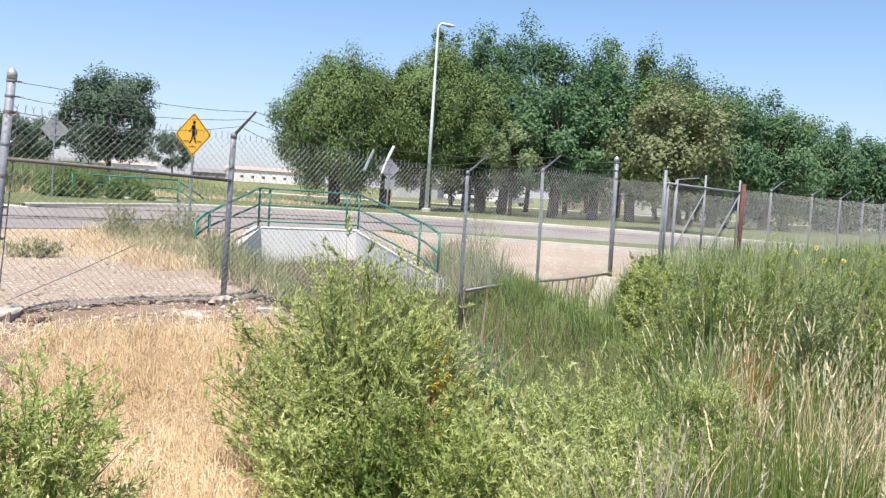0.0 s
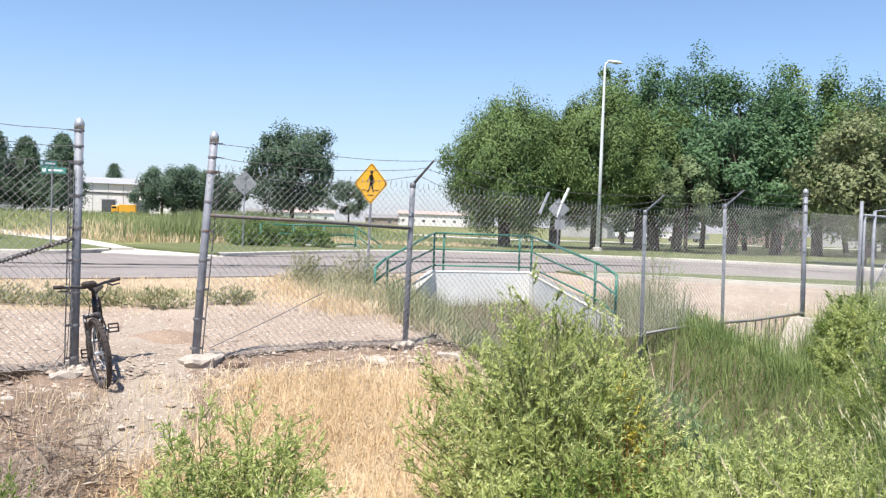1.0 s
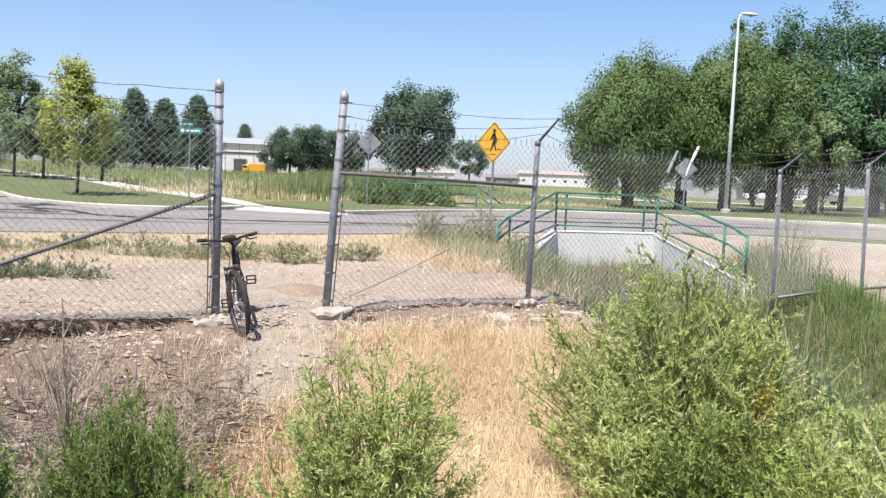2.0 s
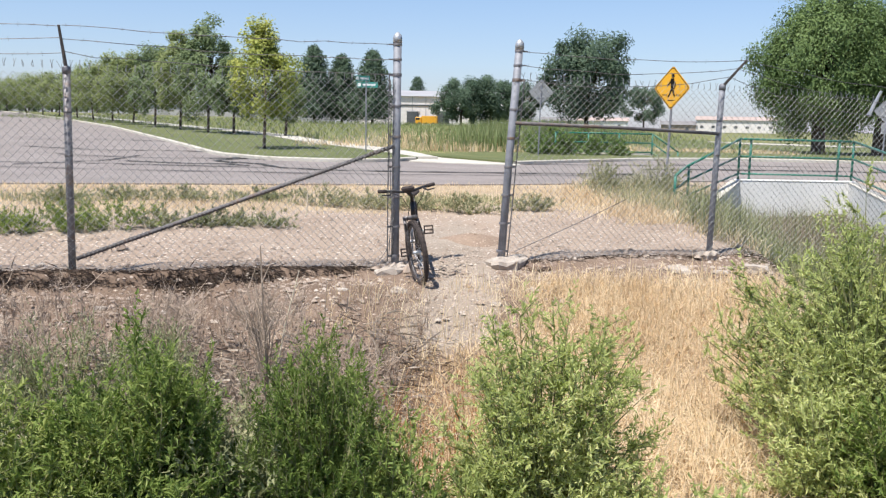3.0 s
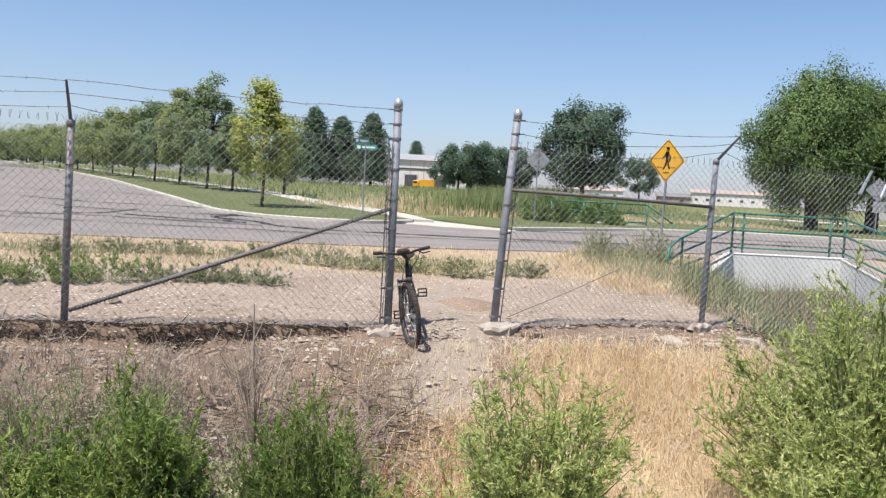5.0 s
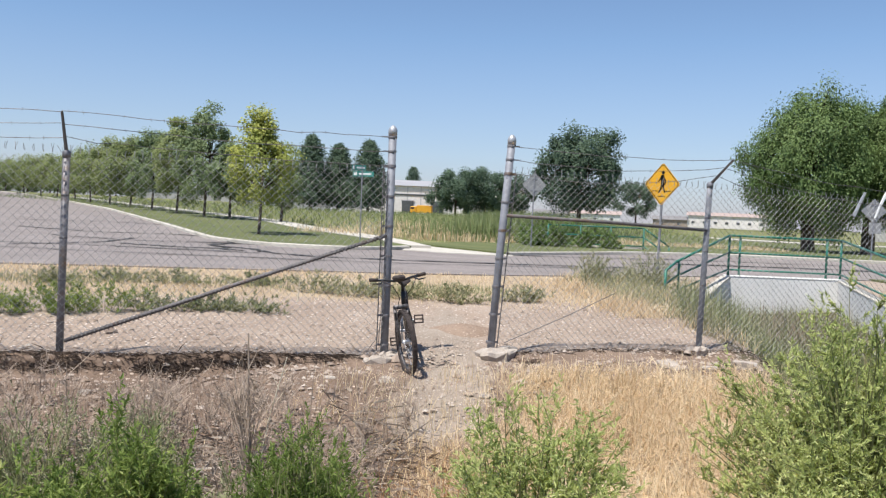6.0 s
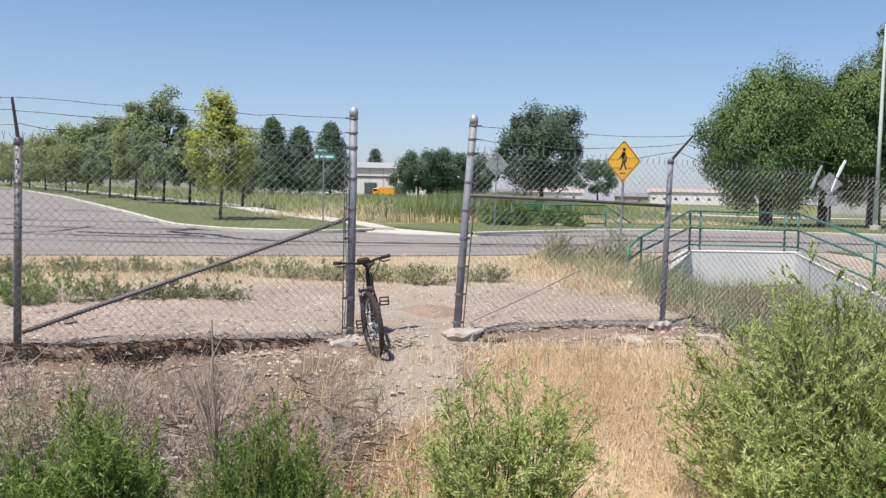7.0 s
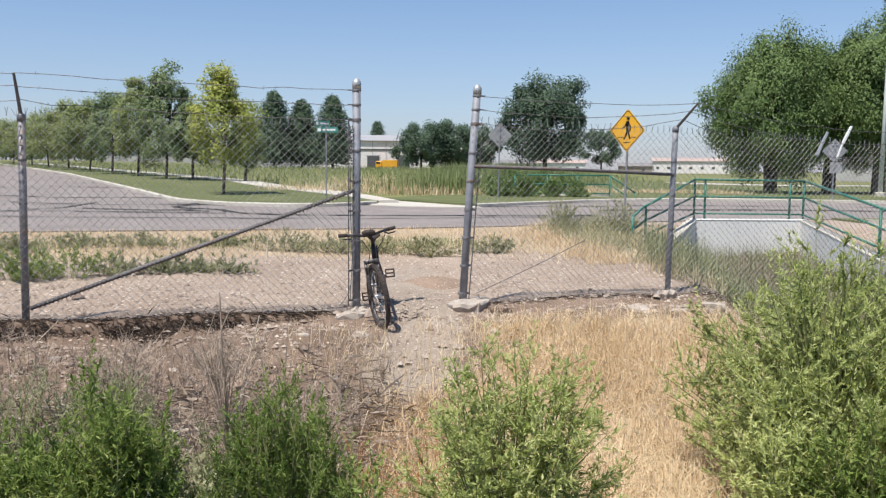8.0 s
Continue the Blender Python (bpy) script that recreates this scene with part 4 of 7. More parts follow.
foot_line = lambda x: np.interp(x, [0, 2.7, 4, 7.2, 9.2, 11.7], [0.0, -0.02, -0.15, -0.12, 0.0, 0.08])
part("chain_link_mesh", link_mesh(11.6, foot_line, top_line, sag=lambda x, z: 0.04 * np.sin(x * 1.3) * np.sin(z * 1.4)), None, mid).location = (1.3, -0.04, 0)
ragged(mid, 1.42, 12.9, lambda x: top_line(x - 1.3) + 0.01, 6)
part("top_brace_rail", Build().tube([(1.33, -0.03, 1.57), (2.6, -0.03, 1.54), (3.96, -0.03, 1.49)], 0.021, 10), BRACE, mid, "weathered horizontal brace pipe", True)
part("truss_rod", Build().tube([(1.36, -0.05, 0.12), (2.1, -0.06, 0.42), (2.75, -0.04, 0.70)], 0.0045, 6), DARKWIRE, mid)
part("bottom_pipe", Build().tube([(8.5, -0.05, -0.07), (9.3, -0.07, -0.01), (10.55, -0.05, 0.02), (11.4, -0.06, 0.03), (12.95, -0.05, 0.10)], 0.024, 8), GALV_DARK, mid, "bent rusty bottom pipe over the ditch", True)
for k, x in enumerate((10.95, 11.15, 11.42, 11.62, 11.86, 12.05, 12.3, 12.5)):
    part("hanging_bar", Build().tube([(x, -0.05, 0.05), (x - 0.02, -0.05, -0.35), (x - 0.05, -0.06, -0.75 + 0.07 * k)], 0.009, 6), GALV_DARK, mid)
part("hanging_barb_arm", Build().tube([(6.16, -0.03, 1.74), (6.22, -0.05, 1.90), (6.28, -0.08, 2.06)], [0.024, 0.022, 0.018], 6), CAPM, mid, "loose pale barb arm hanging in the wires")
part("hanging_barb_arm", Build().tube([(6.50, -0.03, 1.72), (6.56, -0.05, 1.90), (6.58, -0.06, 1.94)], 0.014, 6).tube([(6.56, -0.05, 1.90), (6.61, -0.07, 2.02), (6.66, -0.09, 2.14)], [0.018, 0.024, 0.018], 6), SIGN_W, mid, "loose pale barb arm hanging in the wires")
starts = [(1.37 - 0.01 * k + 0.05, -0.01, 2.36 - 0.155 * k) for k in range(3)]
d_pts, e_pts, f_pts = (arm_points(t, bse) for t, bse in ((tip_d, (4.0, 0, 2.06)), (tip_e, (8.43, 0, 1.86)), (tip_f, (10.47, 0, 2.03))))
g_pts = [(12.88, -0.01, 2.34 - 0.155 * k) for k in range(3)]
wires(mid, starts, d_pts, 0.05, 41)
wires(mid, d_pts, e_pts, 0.16, 51)
wires(mid, e_pts, f_pts, 0.06, 61)
wires(mid, f_pts, g_pts, 0.05, 71)

part("apron_slab", Build().plate([(11.55, -0.85), (11.86, -0.85), (12.62, 0.06), (12.36, 0.06)], 0.5, pose(0, -0.4, 0)), STONE, mid, "sloping pale concrete apron slab")

# stretch past the ditch with a field gate
right = thing("chain_link_fence", "grey chain-link fence receding behind tall grass", "fence", fpose(0))
part("chain_link_mesh", link_mesh(1.9, lambda x: 0.1, lambda x: 2.05), None, right).location = (13.05, -0.03, 0)
prev = None
for u, jt in ((20.8, 2.12), (23.85, 2.12), (26.3, 2.10), (28.6, 2.08), (30.8, 2.05), (33.6, 2.05), (36.5, 2.05), (39.5, 2.05), (42.5, 2.05)):
    tip = line_post(right, u, -0.1, jt, (0.32, 0.27))
    pts = arm_points(tip, (u, 0, jt))
    if prev:
        wires(right, prev, pts, 0.06, int(u * 7))
    prev = pts
part("chain_link_mesh", link_mesh(23.4, lambda x: 0.3, lambda x: 2.08, 0.0055, 0.10), None, right).location = (19.1, -0.03, 0)
part("rusty_post", Build().tube([(19.02, 0, -0.3), (19.05, 0, 2.2)], 0.055, 12), RUST, right, "rusted brown steel post", True)
part("post", Build().tube([(14.95, 0, -0.3), (14.97, 0, 2.30)], 0.036, 12), GALV, right, smooth=True)
part("post", Build().tube([(15.5, 0, -0.3), (15.5, 0, 2.12)], 0.034, 12), GALV, right, smooth=True)
part("barb_arm", Build().tube([(15.5, 0, 2.12), (15.95, -0.3, 2.19)], 0.014, 6), GALV, right)

gate = thing("field_gate", "galvanised tube field gate with chain-link infill", "gate", fpose(15.05))
part("top_rail", Build().tube([(0, 0, 2.02), (3.75, 0, 1.98)], 0.028, 10), GALV, gate, smooth=True)
part("bottom_rail", Build().tube([(0.05, 0, 0.12), (3.75, 0, 0.12)], 0.024, 10), GALV, gate, smooth=True)
for x, h in ((0.06, 2.02), (1.85, 2.30), (3.75, 2.28)):
    part("upright", Build().tube([(x, 0, 0.05), (x, 0, h)], 0.026, 10), GALV, gate, smooth=True)
for a, c in ((0.3, 1.75), (2.1, 3.65)):
    part("diagonal", Build().tube([(a, -0.02, 0.35), (c, -0.02, 1.85)], 0.018, 8), GALV, gate, smooth=True)
part("chain_link_mesh", link_mesh(3.65, lambda x: 0.12, lambda x: 1.95), None, gate).location = (0.05, 0.01, 0)

# ---- culvert headwall and its railing ----
def culvert():
    ob = thing("culvert_headwall", "pale concrete culvert headwall with sloping wing walls", "headwall")
    b = Build()
    b.box(2.9, 0.28, 2.0, pose(8.0, 21.2, -0.68, 0, 0, 2), 0.02)
    part("front_wall", b, WALLCON, ob)
    part("coping", Build().box(2.92, 0.30, 0.04, pose(8.0, 21.2, 0.335, 0, 0, 2), 0.015), WALLCON, ob)
    for name, a, z0, c, z1 in (("wing_wall", (6.55, 21.1), 0.30, (4.75, 17.5), -0.12), ("wing_wall", (9.42, 21.2), 0.30, (8.05, 14.0), -0.15)):
        d = Vector((c[0] - a[0], c[1] - a[1], 0))
        n = Vector((-d.y, d.x, 0)).normalized() * 0.11
        p = [Vector((*a, -1.6)), Vector((*c, -1.6)), Vector((*c, z1)), Vector((*a, z0))]
        w = Build().add([q - n for q in p] + [q + n for q in p], [(0, 1, 2, 3), (7, 6, 5, 4), (0, 4, 5, 1), (1, 5, 6, 2), (2, 6, 7, 3), (3, 7, 4, 0)])
        part(name, w, WALLCON, ob, "sloping concrete wing wall")
        top = Build()
        p = [Vector((*a, z0)), Vector((*c, z1)), Vector((*c, z1 + 0.03)), Vector((*a, z0 + 0.03))]
        n2 = n * 1.06
        top.add([q - n2 for q in p] + [q + n2 for q in p], [(0, 1, 2, 3), (7, 6, 5, 4), (0, 4, 5, 1), (1, 5, 6, 2), (2, 6, 7, 3), (3, 7, 4, 0)])
        part("coping", top, CONCRETE, ob)
    return ob


def guard_rail(name, label, corners, posts, radius=0.027, group=""):
    """A green pipe railing: three rails through the corners (x, y, top z, rail spacing) and posts."""
    ob = thing(name, label, "railing", Matrix.Identity(4), group)
    for k in range(3):
        line = [(x, y, z - k * gap) for x, y, z, gap in corners]
        r, b = radius * (1 if k == 0 else 0.85), Build()
        for a, c in zip(line[:-1], line[1:]):
            b.tube([a, c], r, 10)
        for a in line[1:-1]:
            b.lathe([(0.3 * r, -0.95 * r), (0.8 * r, -0.6 * r), (r, 0), (0.8 * r, 0.6 * r), (0.3 * r, 0.95 * r)], pose(*a), 10)
        part("rail", b, GREENP, ob, smooth=True)
    for e in (0, -1):
        x, y, z, gap = corners[e]
        part("end_bar", Build().tube([(x, y, z), (x, y, z - 2 * gap)], radius, 10), GREENP, ob, smooth=True)
    for x, y, top, foot in posts:
        part("post", Build().tube([(x, y, foot), (x, y, top)], radius * 1.05, 10), GREENP, ob, smooth=True)
    return ob


culvert()
guard_rail("guard_rail", "green painted pipe railing around the concrete culvert",
           [(4.15, 17.2, 0.62, 0.28), (4.45, 17.6, 0.78, 0.30), (6.62, 21.15, 1.33, 0.42), (9.4, 21.25, 1.31, 0.42), (8.25, 15.2, 0.86, 0.36), (8.0, 14.1, 0.72, 0.36)],
           [(4.55, 17.75, 0.78, -0.3), (6.62, 21.15, 1.33, 0.30), (6.9, 21.2, 1.32, 0.3), (9.05, 21.25, 1.31, 0.3), (9.4, 21.25, 1.31, 0.3), (8.3, 15.5, 0.88, -0.3)])
guard_rail("guard_rail", "green pipe railing on the far side of the road",
           [(4.1, 40.5, 1.30, 0.42), (8.5, 40.0, 1.30, 0.42), (9.7, 40.0, 0.5, 0.42)],
           [(4.1, 40.5, 1.3, -0.1), (5.6, 40.3, 1.3, -0.1), (7.0, 40.15, 1.3, -0.1), (8.5, 40.0, 1.3, -0.1), (9.7, 40, 0.5, -0.3)], 0.035)
part("far_headwall", Build().box(4.6, 0.4, 0.7, pose(6.4, 40.4, 0.05, 0, 0, -5), 0.03), CONCRETE)
tagged(bpy.data.objects["far_headwall"], "low concrete headwall below the far railing", "headwall")


# ---- signs and lamps ----
def diamond(r, cut=0.06):
    c = cut * r
    return [(c, -r + c), (r - c, -c), (r - c, c), (c, r - c), (-c, r - c), (-r + c, c), (-r + c, -c), (-c, -r + c)]


def crossing_sign(x, y):
    ob = thing("pedestrian_crossing_sign", "yellow diamond warning sign with black walking figure on post", "road sign", pose(x, y, float(gz(x, y)), 0, 1.2, -50))
    part("post", Build().box(0.055, 0.04, 2.9, pose(0, 0.03, 1.2), 0.006), GALV, ob)
    face = part("panel", Build().plate(diamond(0.54), 0.006, pose(0, 0, 2.42)), SIGN_Y, ob, "yellow sign panel")
    o, i = diamond(0.515), diamond(0.49)
    v = [(px, -0.006, pz + 2.42) for px, pz in o] + [(px, -0.006, pz + 2.42) for px, pz in i]
    part("border", Build().add(v, [(k, (k + 1) % 8, 8 + (k + 1) % 8, 8 + k) for k in range(8)]), SIGN_K, face)
    fig = Build()
    flat = pose(0, -0.007, 2.42)

    def bar(a, c, w):
        d = Vector((c[0] - a[0], c[1] - a[1])).normalized() * w / 2
        fig.plate([(a[0] + d.y, a[1] - d.x), (c[0] + d.y, c[1] - d.x), (c[0] - d.y, c[1] + d.x), (a[0] - d.y, a[1] + d.x)], 0.003, flat)

    fig.plate([(0.015 + 0.048 * math.cos(k * 0.5236), 0.29 + 0.048 * math.sin(k * 0.5236)) for k in range(12)], 0.003, flat)
    bar((0.0, 0.23), (0.02, -0.02), 0.10)
    bar((0.02, 0.21), (0.10, 0.08), 0.035)
    bar((0.10, 0.09), (0.085, -0.02), 0.03)
    bar((-0.02, 0.21), (-0.075, 0.10), 0.035)
    bar((-0.07, 0.11), (-0.12, 0.06), 0.03)
    bar((0.0, 0.0), (-0.035, -0.13), 0.05)
    bar((-0.03, -0.12), (-0.095, -0.22), 0.04)
    bar((0.03, 0.0), (0.055, -0.12), 0.05)
    bar((0.055, -0.11), (0.10, -0.21), 0.04)
    part("symbol", fig, SIGN_K, face, "plain black walking symbol")
    note = Build()
    for k, (cx, cz, w) in enumerate(((-0.2, -0.17, 0.16), (0.2, -0.17, 0.14), (0, -0.30, 0.2))):
        note.box(w, 0.003, 0.02, pose(cx, -0.007, 2.42 + cz))
    part("small_print", note, SIGN_K, face)
    for z in (2.15, 2.7):
        part("bolt", Build().lathe([(0.014, 0), (0.012, 0.008), (0.004, 0.01)], pose(0, -0.004, z, 90, 0, 0), 8), GALV, ob)
    return ob


def sign_back(x, y, zc, r, turn, label, plaque=False):
    g = float(gz(x, y))
    ob = thing("road_sign", label, "road sign", pose(x, y, g, 0, 0.6, turn))
    part("post", Build().box(0.055, 0.045, zc + r - g + 0.1, pose(0, -0.03, (zc + r - g - 0.1) / 2), 0.006), GALV, ob)
    part("panel", Build().plate(diamond(r), 0.006, pose(0, 0, zc - g)), SIGN_B, ob, "bare grey back of the sign panel")
    for dz in (-0.25, 0.25):
        part("bracket", Build().box(0.3, 0.02, 0.035, pose(0, -0.012, zc - g + dz)), GALV, ob)
    if plaque:
        part("plaque", Build().plate([(-0.25, -0.25), (0.25, -0.25), (0.25, 0.25), (-0.25, 0.25)], 0.005, pose(0.08, 0, zc - g - r - 0.22)), SIGN_B, ob)
    return ob


def street_sign(x, y):
    g = float(gz(x, y)) + 0.14
    ob = thing("street_name_sign", "green street name blades on a thin steel post", "street sign", pose(x, y, g))
    part("post", Build().tube([(0, 0, -0.3), (0, 0, 3.1)], 0.03, 8), GALV, ob)
    for k, (turn, z, w) in enumerate(((-8, 2.93, 0.95), (35, 3.2, 0.7))):
        blade = part("blade", Build().plate([(-w / 2, -0.12), (w / 2, -0.12), (w / 2, 0.12), (-w / 2, 0.12)], 0.006, pose(0.05 - 0.2 * k, 0, z, 0, 0, turn)), SIGN_G, ob, "green sign blade")
        mark = Build()
        mark.box(w * 0.6, 0.002, 0.08, pose(0.05 - 0.2 * k, 0, z, 0, 0, turn) @ pose(0.08, -0.006, 0.0))
        mark.box(w * 0.16, 0.002, 0.14, pose(0.05 - 0.2 * k, 0, z, 0, 0, turn) @ pose(-w * 0.38, -0.006, 0.0))
        part("lettering_bar", mark, SIGN_W, blade, "pale bars in place of lettering")
    return ob


def lamp_post(x, y, h, turn, group="street lamps"):
    ob = thing("street_lamp", "tall white street lamp on a concrete footing", "street lamp", pose(x, y, float(gz(x, y)) + 0.1, 0, 0.3, turn), group)
    part("footing", Build().lathe([(0.28, -0.3), (0.28, 0.22), (0.24, 0.25)], sides=14), CONCRETE, ob, "concrete footing")
    part("pole", Build().tube([(0, 0, 0.2), (0, 0, h * 0.5), (0, 0, h - 0.35), (0.06, 0, h - 0.12), (0.25, 0, h)], [0.125, 0.10, 0.07, 0.06, 0.05], 12), WHITEP, ob, smooth=True)
    head = Build().lathe([(0.05, -0.5), (0.13, -0.42), (0.17, -0.1), (0.16, 0.2), (0.08, 0.42), (0.02, 0.46)], pose(0.62, 0, h - 0.02, 0, 94, 0) @ Matrix.Diagonal((0.6, 1, 1, 1)), 12)
    lamp = part("lamp_head", head, WHITEP, ob, smooth=True)
    part("lens", Build().lathe([(0.14, -0.04), (0.13, -0.09), (0.02, -0.12)], pose(0.68, 0, h - 0.03), 12), SIGN_B, lamp)
    return ob


crossing_sign(4.92, 21.42)
sign_back(3.1, 37.9, 3.05, 0.54, -6, "grey back of a diamond road sign on steel post")
sign_back(18.4, 38.7, 2.5, 0.54, -25, "grey back of a diamond road sign with small plaque", True)
street_sign(-4.5, 37.9)
lamp_post(24.6, 46.2, 11.4, -10)
lamp_post(*polar(-30.2, 86), 10.4, 20)


# ---- the bicycle ----
def bicycle(m):
    """A mountain bike: x to its front, z up, wheel contact at z = 0."""
    ob = thing("bicycle", "dark mountain bike leaning against the steel gate post", "bicycle", m)
    R, wb = 0.335, 1.06

    def ring(cx, rad, tube_r, n=40, turn=Matrix.Identity(4), sides=8):
        return Build().tube([turn @ Vector((cx + rad * math.cos(2 * math.pi * k / n), 0, R + rad * math.sin(2 * math.pi * k / n))) for k in range(n)], tube_r, sides, False, True)

    front = Matrix.Translation((wb, 0, 0)) @ Matrix.Rotation(radians(17), 4, "Z") @ Matrix.Translation((-wb, 0, 0))
    for cx, turn in ((0, Matrix.Identity(4)), (wb, front)):
        w = part("wheel", ring(cx, R - 0.057, 0.0135, 40, turn), FORK, ob, smooth=True)
        part("tyre", ring(cx, R - 0.027, 0.027, 44, turn, 10), RUBBER, w, "knobbly black tyre", True)
        knob = Build()
        for k in range(44):
            a = 2 * math.pi * k / 44
            for s in (-1, 1):
                knob.box(0.02, 0.014, 0.008, turn @ Matrix.Translation((cx + R * 0.995 * math.cos(a), s * 0.011, R + R * 0.995 * math.sin(a))) @ Matrix.Rotation(-a + math.pi / 2, 4, "Y"))
        tagged(part("tread", knob, RUBBER, w), kind="stuff")
        spokes = Build()
        for k in range(28):
            a, o = 2 * math.pi * k / 28, 0.03 * (1 if k % 2 else -1)
            spokes.tube([turn @ Vector((cx + 0.02 * math.cos(a + 0.9), o, R + 0.02 * math.sin(a + 0.9))), turn @ Vector((cx + 0.27 * math.cos(a), 0, R + 0.27 * math.sin(a)))], 0.0014, 3, False)
        part("spokes", spokes, SILVER, w)
        part("hub", Build().tube([turn @ Vector((cx, -0.05, R)), turn @ Vector((cx, -0.025, R)), turn @ Vector((cx, 0.025, R)), turn @ Vector((cx, 0.05, R))], [0.012, 0.026, 0.026, 0.012], 12), SILVER, w, smooth=True)
    bb, seat, head0, head1 = Vector((0.43, 0, 0.31)), Vector((0.29, 0, 0.70)), Vector((0.93, 0, 0.70)), Vector((0.89, 0, 0.83))
    f = Build()
    f.tube([bb, seat], 0.017, 10).tube([bb, head0], 0.021, 10).tube([seat - Vector((-0.02, 0, 0.06)), head1 - Vector((0, 0, 0.03))], 0.018, 10).tube([head0, head1], 0.024, 10)
    for s in (-1, 1):
        f.tube([bb + Vector((-0.03, s * 0.035, 0)), Vector((0, s * 0.06, R))], 0.010, 8)
        f.tube([seat + Vector((0.02, s * 0.02, -0.1)), Vector((0, s * 0.06, R))], 0.008, 8)
    part("frame", f, BLACKP, ob, "dark painted bike frame", True)
    fork = Build().box(0.05, 0.15, 0.045, front @ pose(0.955, 0, 0.685, 0, -15, 0), 0.01)
    for s in (-1, 1):
        fork.tube([front @ Vector((0.945, s * 0.065, 0.70)), front @ Vector((0.985, s * 0.065, 0.55)), front @ Vector((wb, s * 0.06, R))], [0.016, 0.020, 0.018], 10)
    part("fork", fork, FORK, ob, "scuffed suspension fork", True)
    part("brake_arms", Build().tube([front @ Vector((0.99, -0.07, 0.52)), front @ Vector((1.0, -0.075, 0.64))], 0.009, 6).tube([front @ Vector((0.99, 0.07, 0.52)), front @ Vector((1.0, 0.075, 0.64))], 0.009, 6), BLACKP, ob)
    part("stem", Build().tube([(0.89, 0, 0.82), (0.88, 0, 0.90), front @ Vector((0.955, 0, 0.955))], 0.019, 10), BLACKP, ob, smooth=True)
    hb = [(0.90, -0.285, 0.985), (0.935, -0.15, 0.975), (0.957, -0.05, 0.957), (0.957, 0.05, 0.957), (0.935, 0.15, 0.975), (0.90, 0.285, 0.985)]
    bar = part("handlebar", Build().tube([front @ Vector(p) for p in hb], 0.0135, 10), BLACKP, ob, smooth=True)
    for s in (-1, 1):
        part("grip", Build().tube([front @ Vector((0.915, s * 0.21, 0.98)), front @ Vector((0.90, s * 0.30, 0.987))], [0.019, 0.018], 10), RUBBER, bar, smooth=True)
        part("brake_lever", Build().tube([front @ Vector((0.945, s * 0.17, 0.97)), front @ Vector((0.985, s * 0.2, 0.95)), front @ Vector((0.965, s * 0.28, 0.955))], [0.012, 0.008, 0.006], 6), BLACKP, bar)
    part("bar_bag", Build().box(0.07, 0.13, 0.05, front @ pose(0.955, 0, 0.985), 0.015), RUBBER, ob, "small dark handlebar mount")
    part("brake_cable", Build().tube([front @ Vector((0.96, -0.18, 0.97)), front @ Vector((1.06, -0.1, 0.93)), front @ Vector((1.04, -0.03, 0.80)), front @ Vector((1.0, -0.05, 0.66))], 0.004, 5), RUBBER, ob)
    part("brake_cable", Build().tube([front @ Vector((0.96, 0.18, 0.97)), front @ Vector((1.05, 0.12, 0.91)), front @ Vector((0.99, 0.06, 0.80)), front @ Vector((0.93, 0.03, 0.70))], 0.004, 5), RUBBER, ob)
    part("seat_post", Build().tube([seat, (0.265, 0, 0.79)], 0.0135, 10), SILVER, ob, smooth=True)
    sad = Build()
    prof = [(-0.13, 0.075, 0.0), (-0.10, 0.08, 0.012), (-0.02, 0.06, 0.006), (0.06, 0.03, 0.0), (0.13, 0.018, -0.004)]
    v = []
    for x, w, z in prof:
        v += [(0.27 + x, w * math.sin(a), 0.80 + z + 0.03 * math.cos(a) * (1 if math.cos(a) > 0 else 0.6)) for a in [2 * math.pi * k / 10 for k in range(10)]]
    fc = [(i * 10 + k, i * 10 + (k + 1) % 10, i * 10 + 10 + (k + 1) % 10, i * 10 + 10 + k) for i in range(4) for k in range(10)] + [tuple(range(9, -1, -1)), tuple(range(40, 50))]
    part("saddle", sad.add(v, fc), RUBBER, ob, smooth=True)
    crank = part("crank", Build().tube([(0.43, -0.075, 0.31), (0.43, 0.075, 0.31)], 0.018, 10).tube([(0.43, 0.08, 0.31), (0.53, 0.085, 0.45)], 0.011, 6).tube([(0.43, -0.08, 0.31), (0.33, -0.085, 0.17)], 0.011, 6), SILVER, ob)
    part("chainring", Build().lathe([(0.095, -0.003), (0.098, 0), (0.095, 0.003), (0.07, 0.003), (0.07, -0.003)], pose(0.43, -0.055, 0.31, 90, 0, 0), 28), BLACKP, crank)
    for px, py, pz in ((0.53, 0.14, 0.45), (0.33, -0.14, 0.17)):
        p = Build()
        for dz in (-0.04, 0.04):
            p.box(0.022, 0.10, 0.014, pose(px, py, pz + dz), 0.003)
        for dy in (-0.045, 0.045):
            p.box(0.022, 0.014, 0.09, pose(px, py + dy, pz), 0.003)
        p.tube([(px, py - 0.05, pz), (px, py + 0.05, pz)], 0.008, 6)
        part("pedal", p, RUBBER, crank, "black platform pedal")
    part("chain", Build().tube([(0.43, -0.055, 0.405), (0.02, -0.05, 0.375), (-0.04, -0.05, 0.335), (0.02, -0.05, 0.295), (0.43, -0.055, 0.215)], 0.005, 4), GALV_DARK, ob)
    return ob


# front wheel towards the way down, frame back along the post's far side
bicycle(Matrix.Translation((-0.53, 9.68, 0.01)) @ Matrix.Rotation(radians(-87), 4, "Z") @ Matrix.Rotation(radians(6), 4, "X") @ Matrix.Rotation(radians(5.5), 4, "Y"))


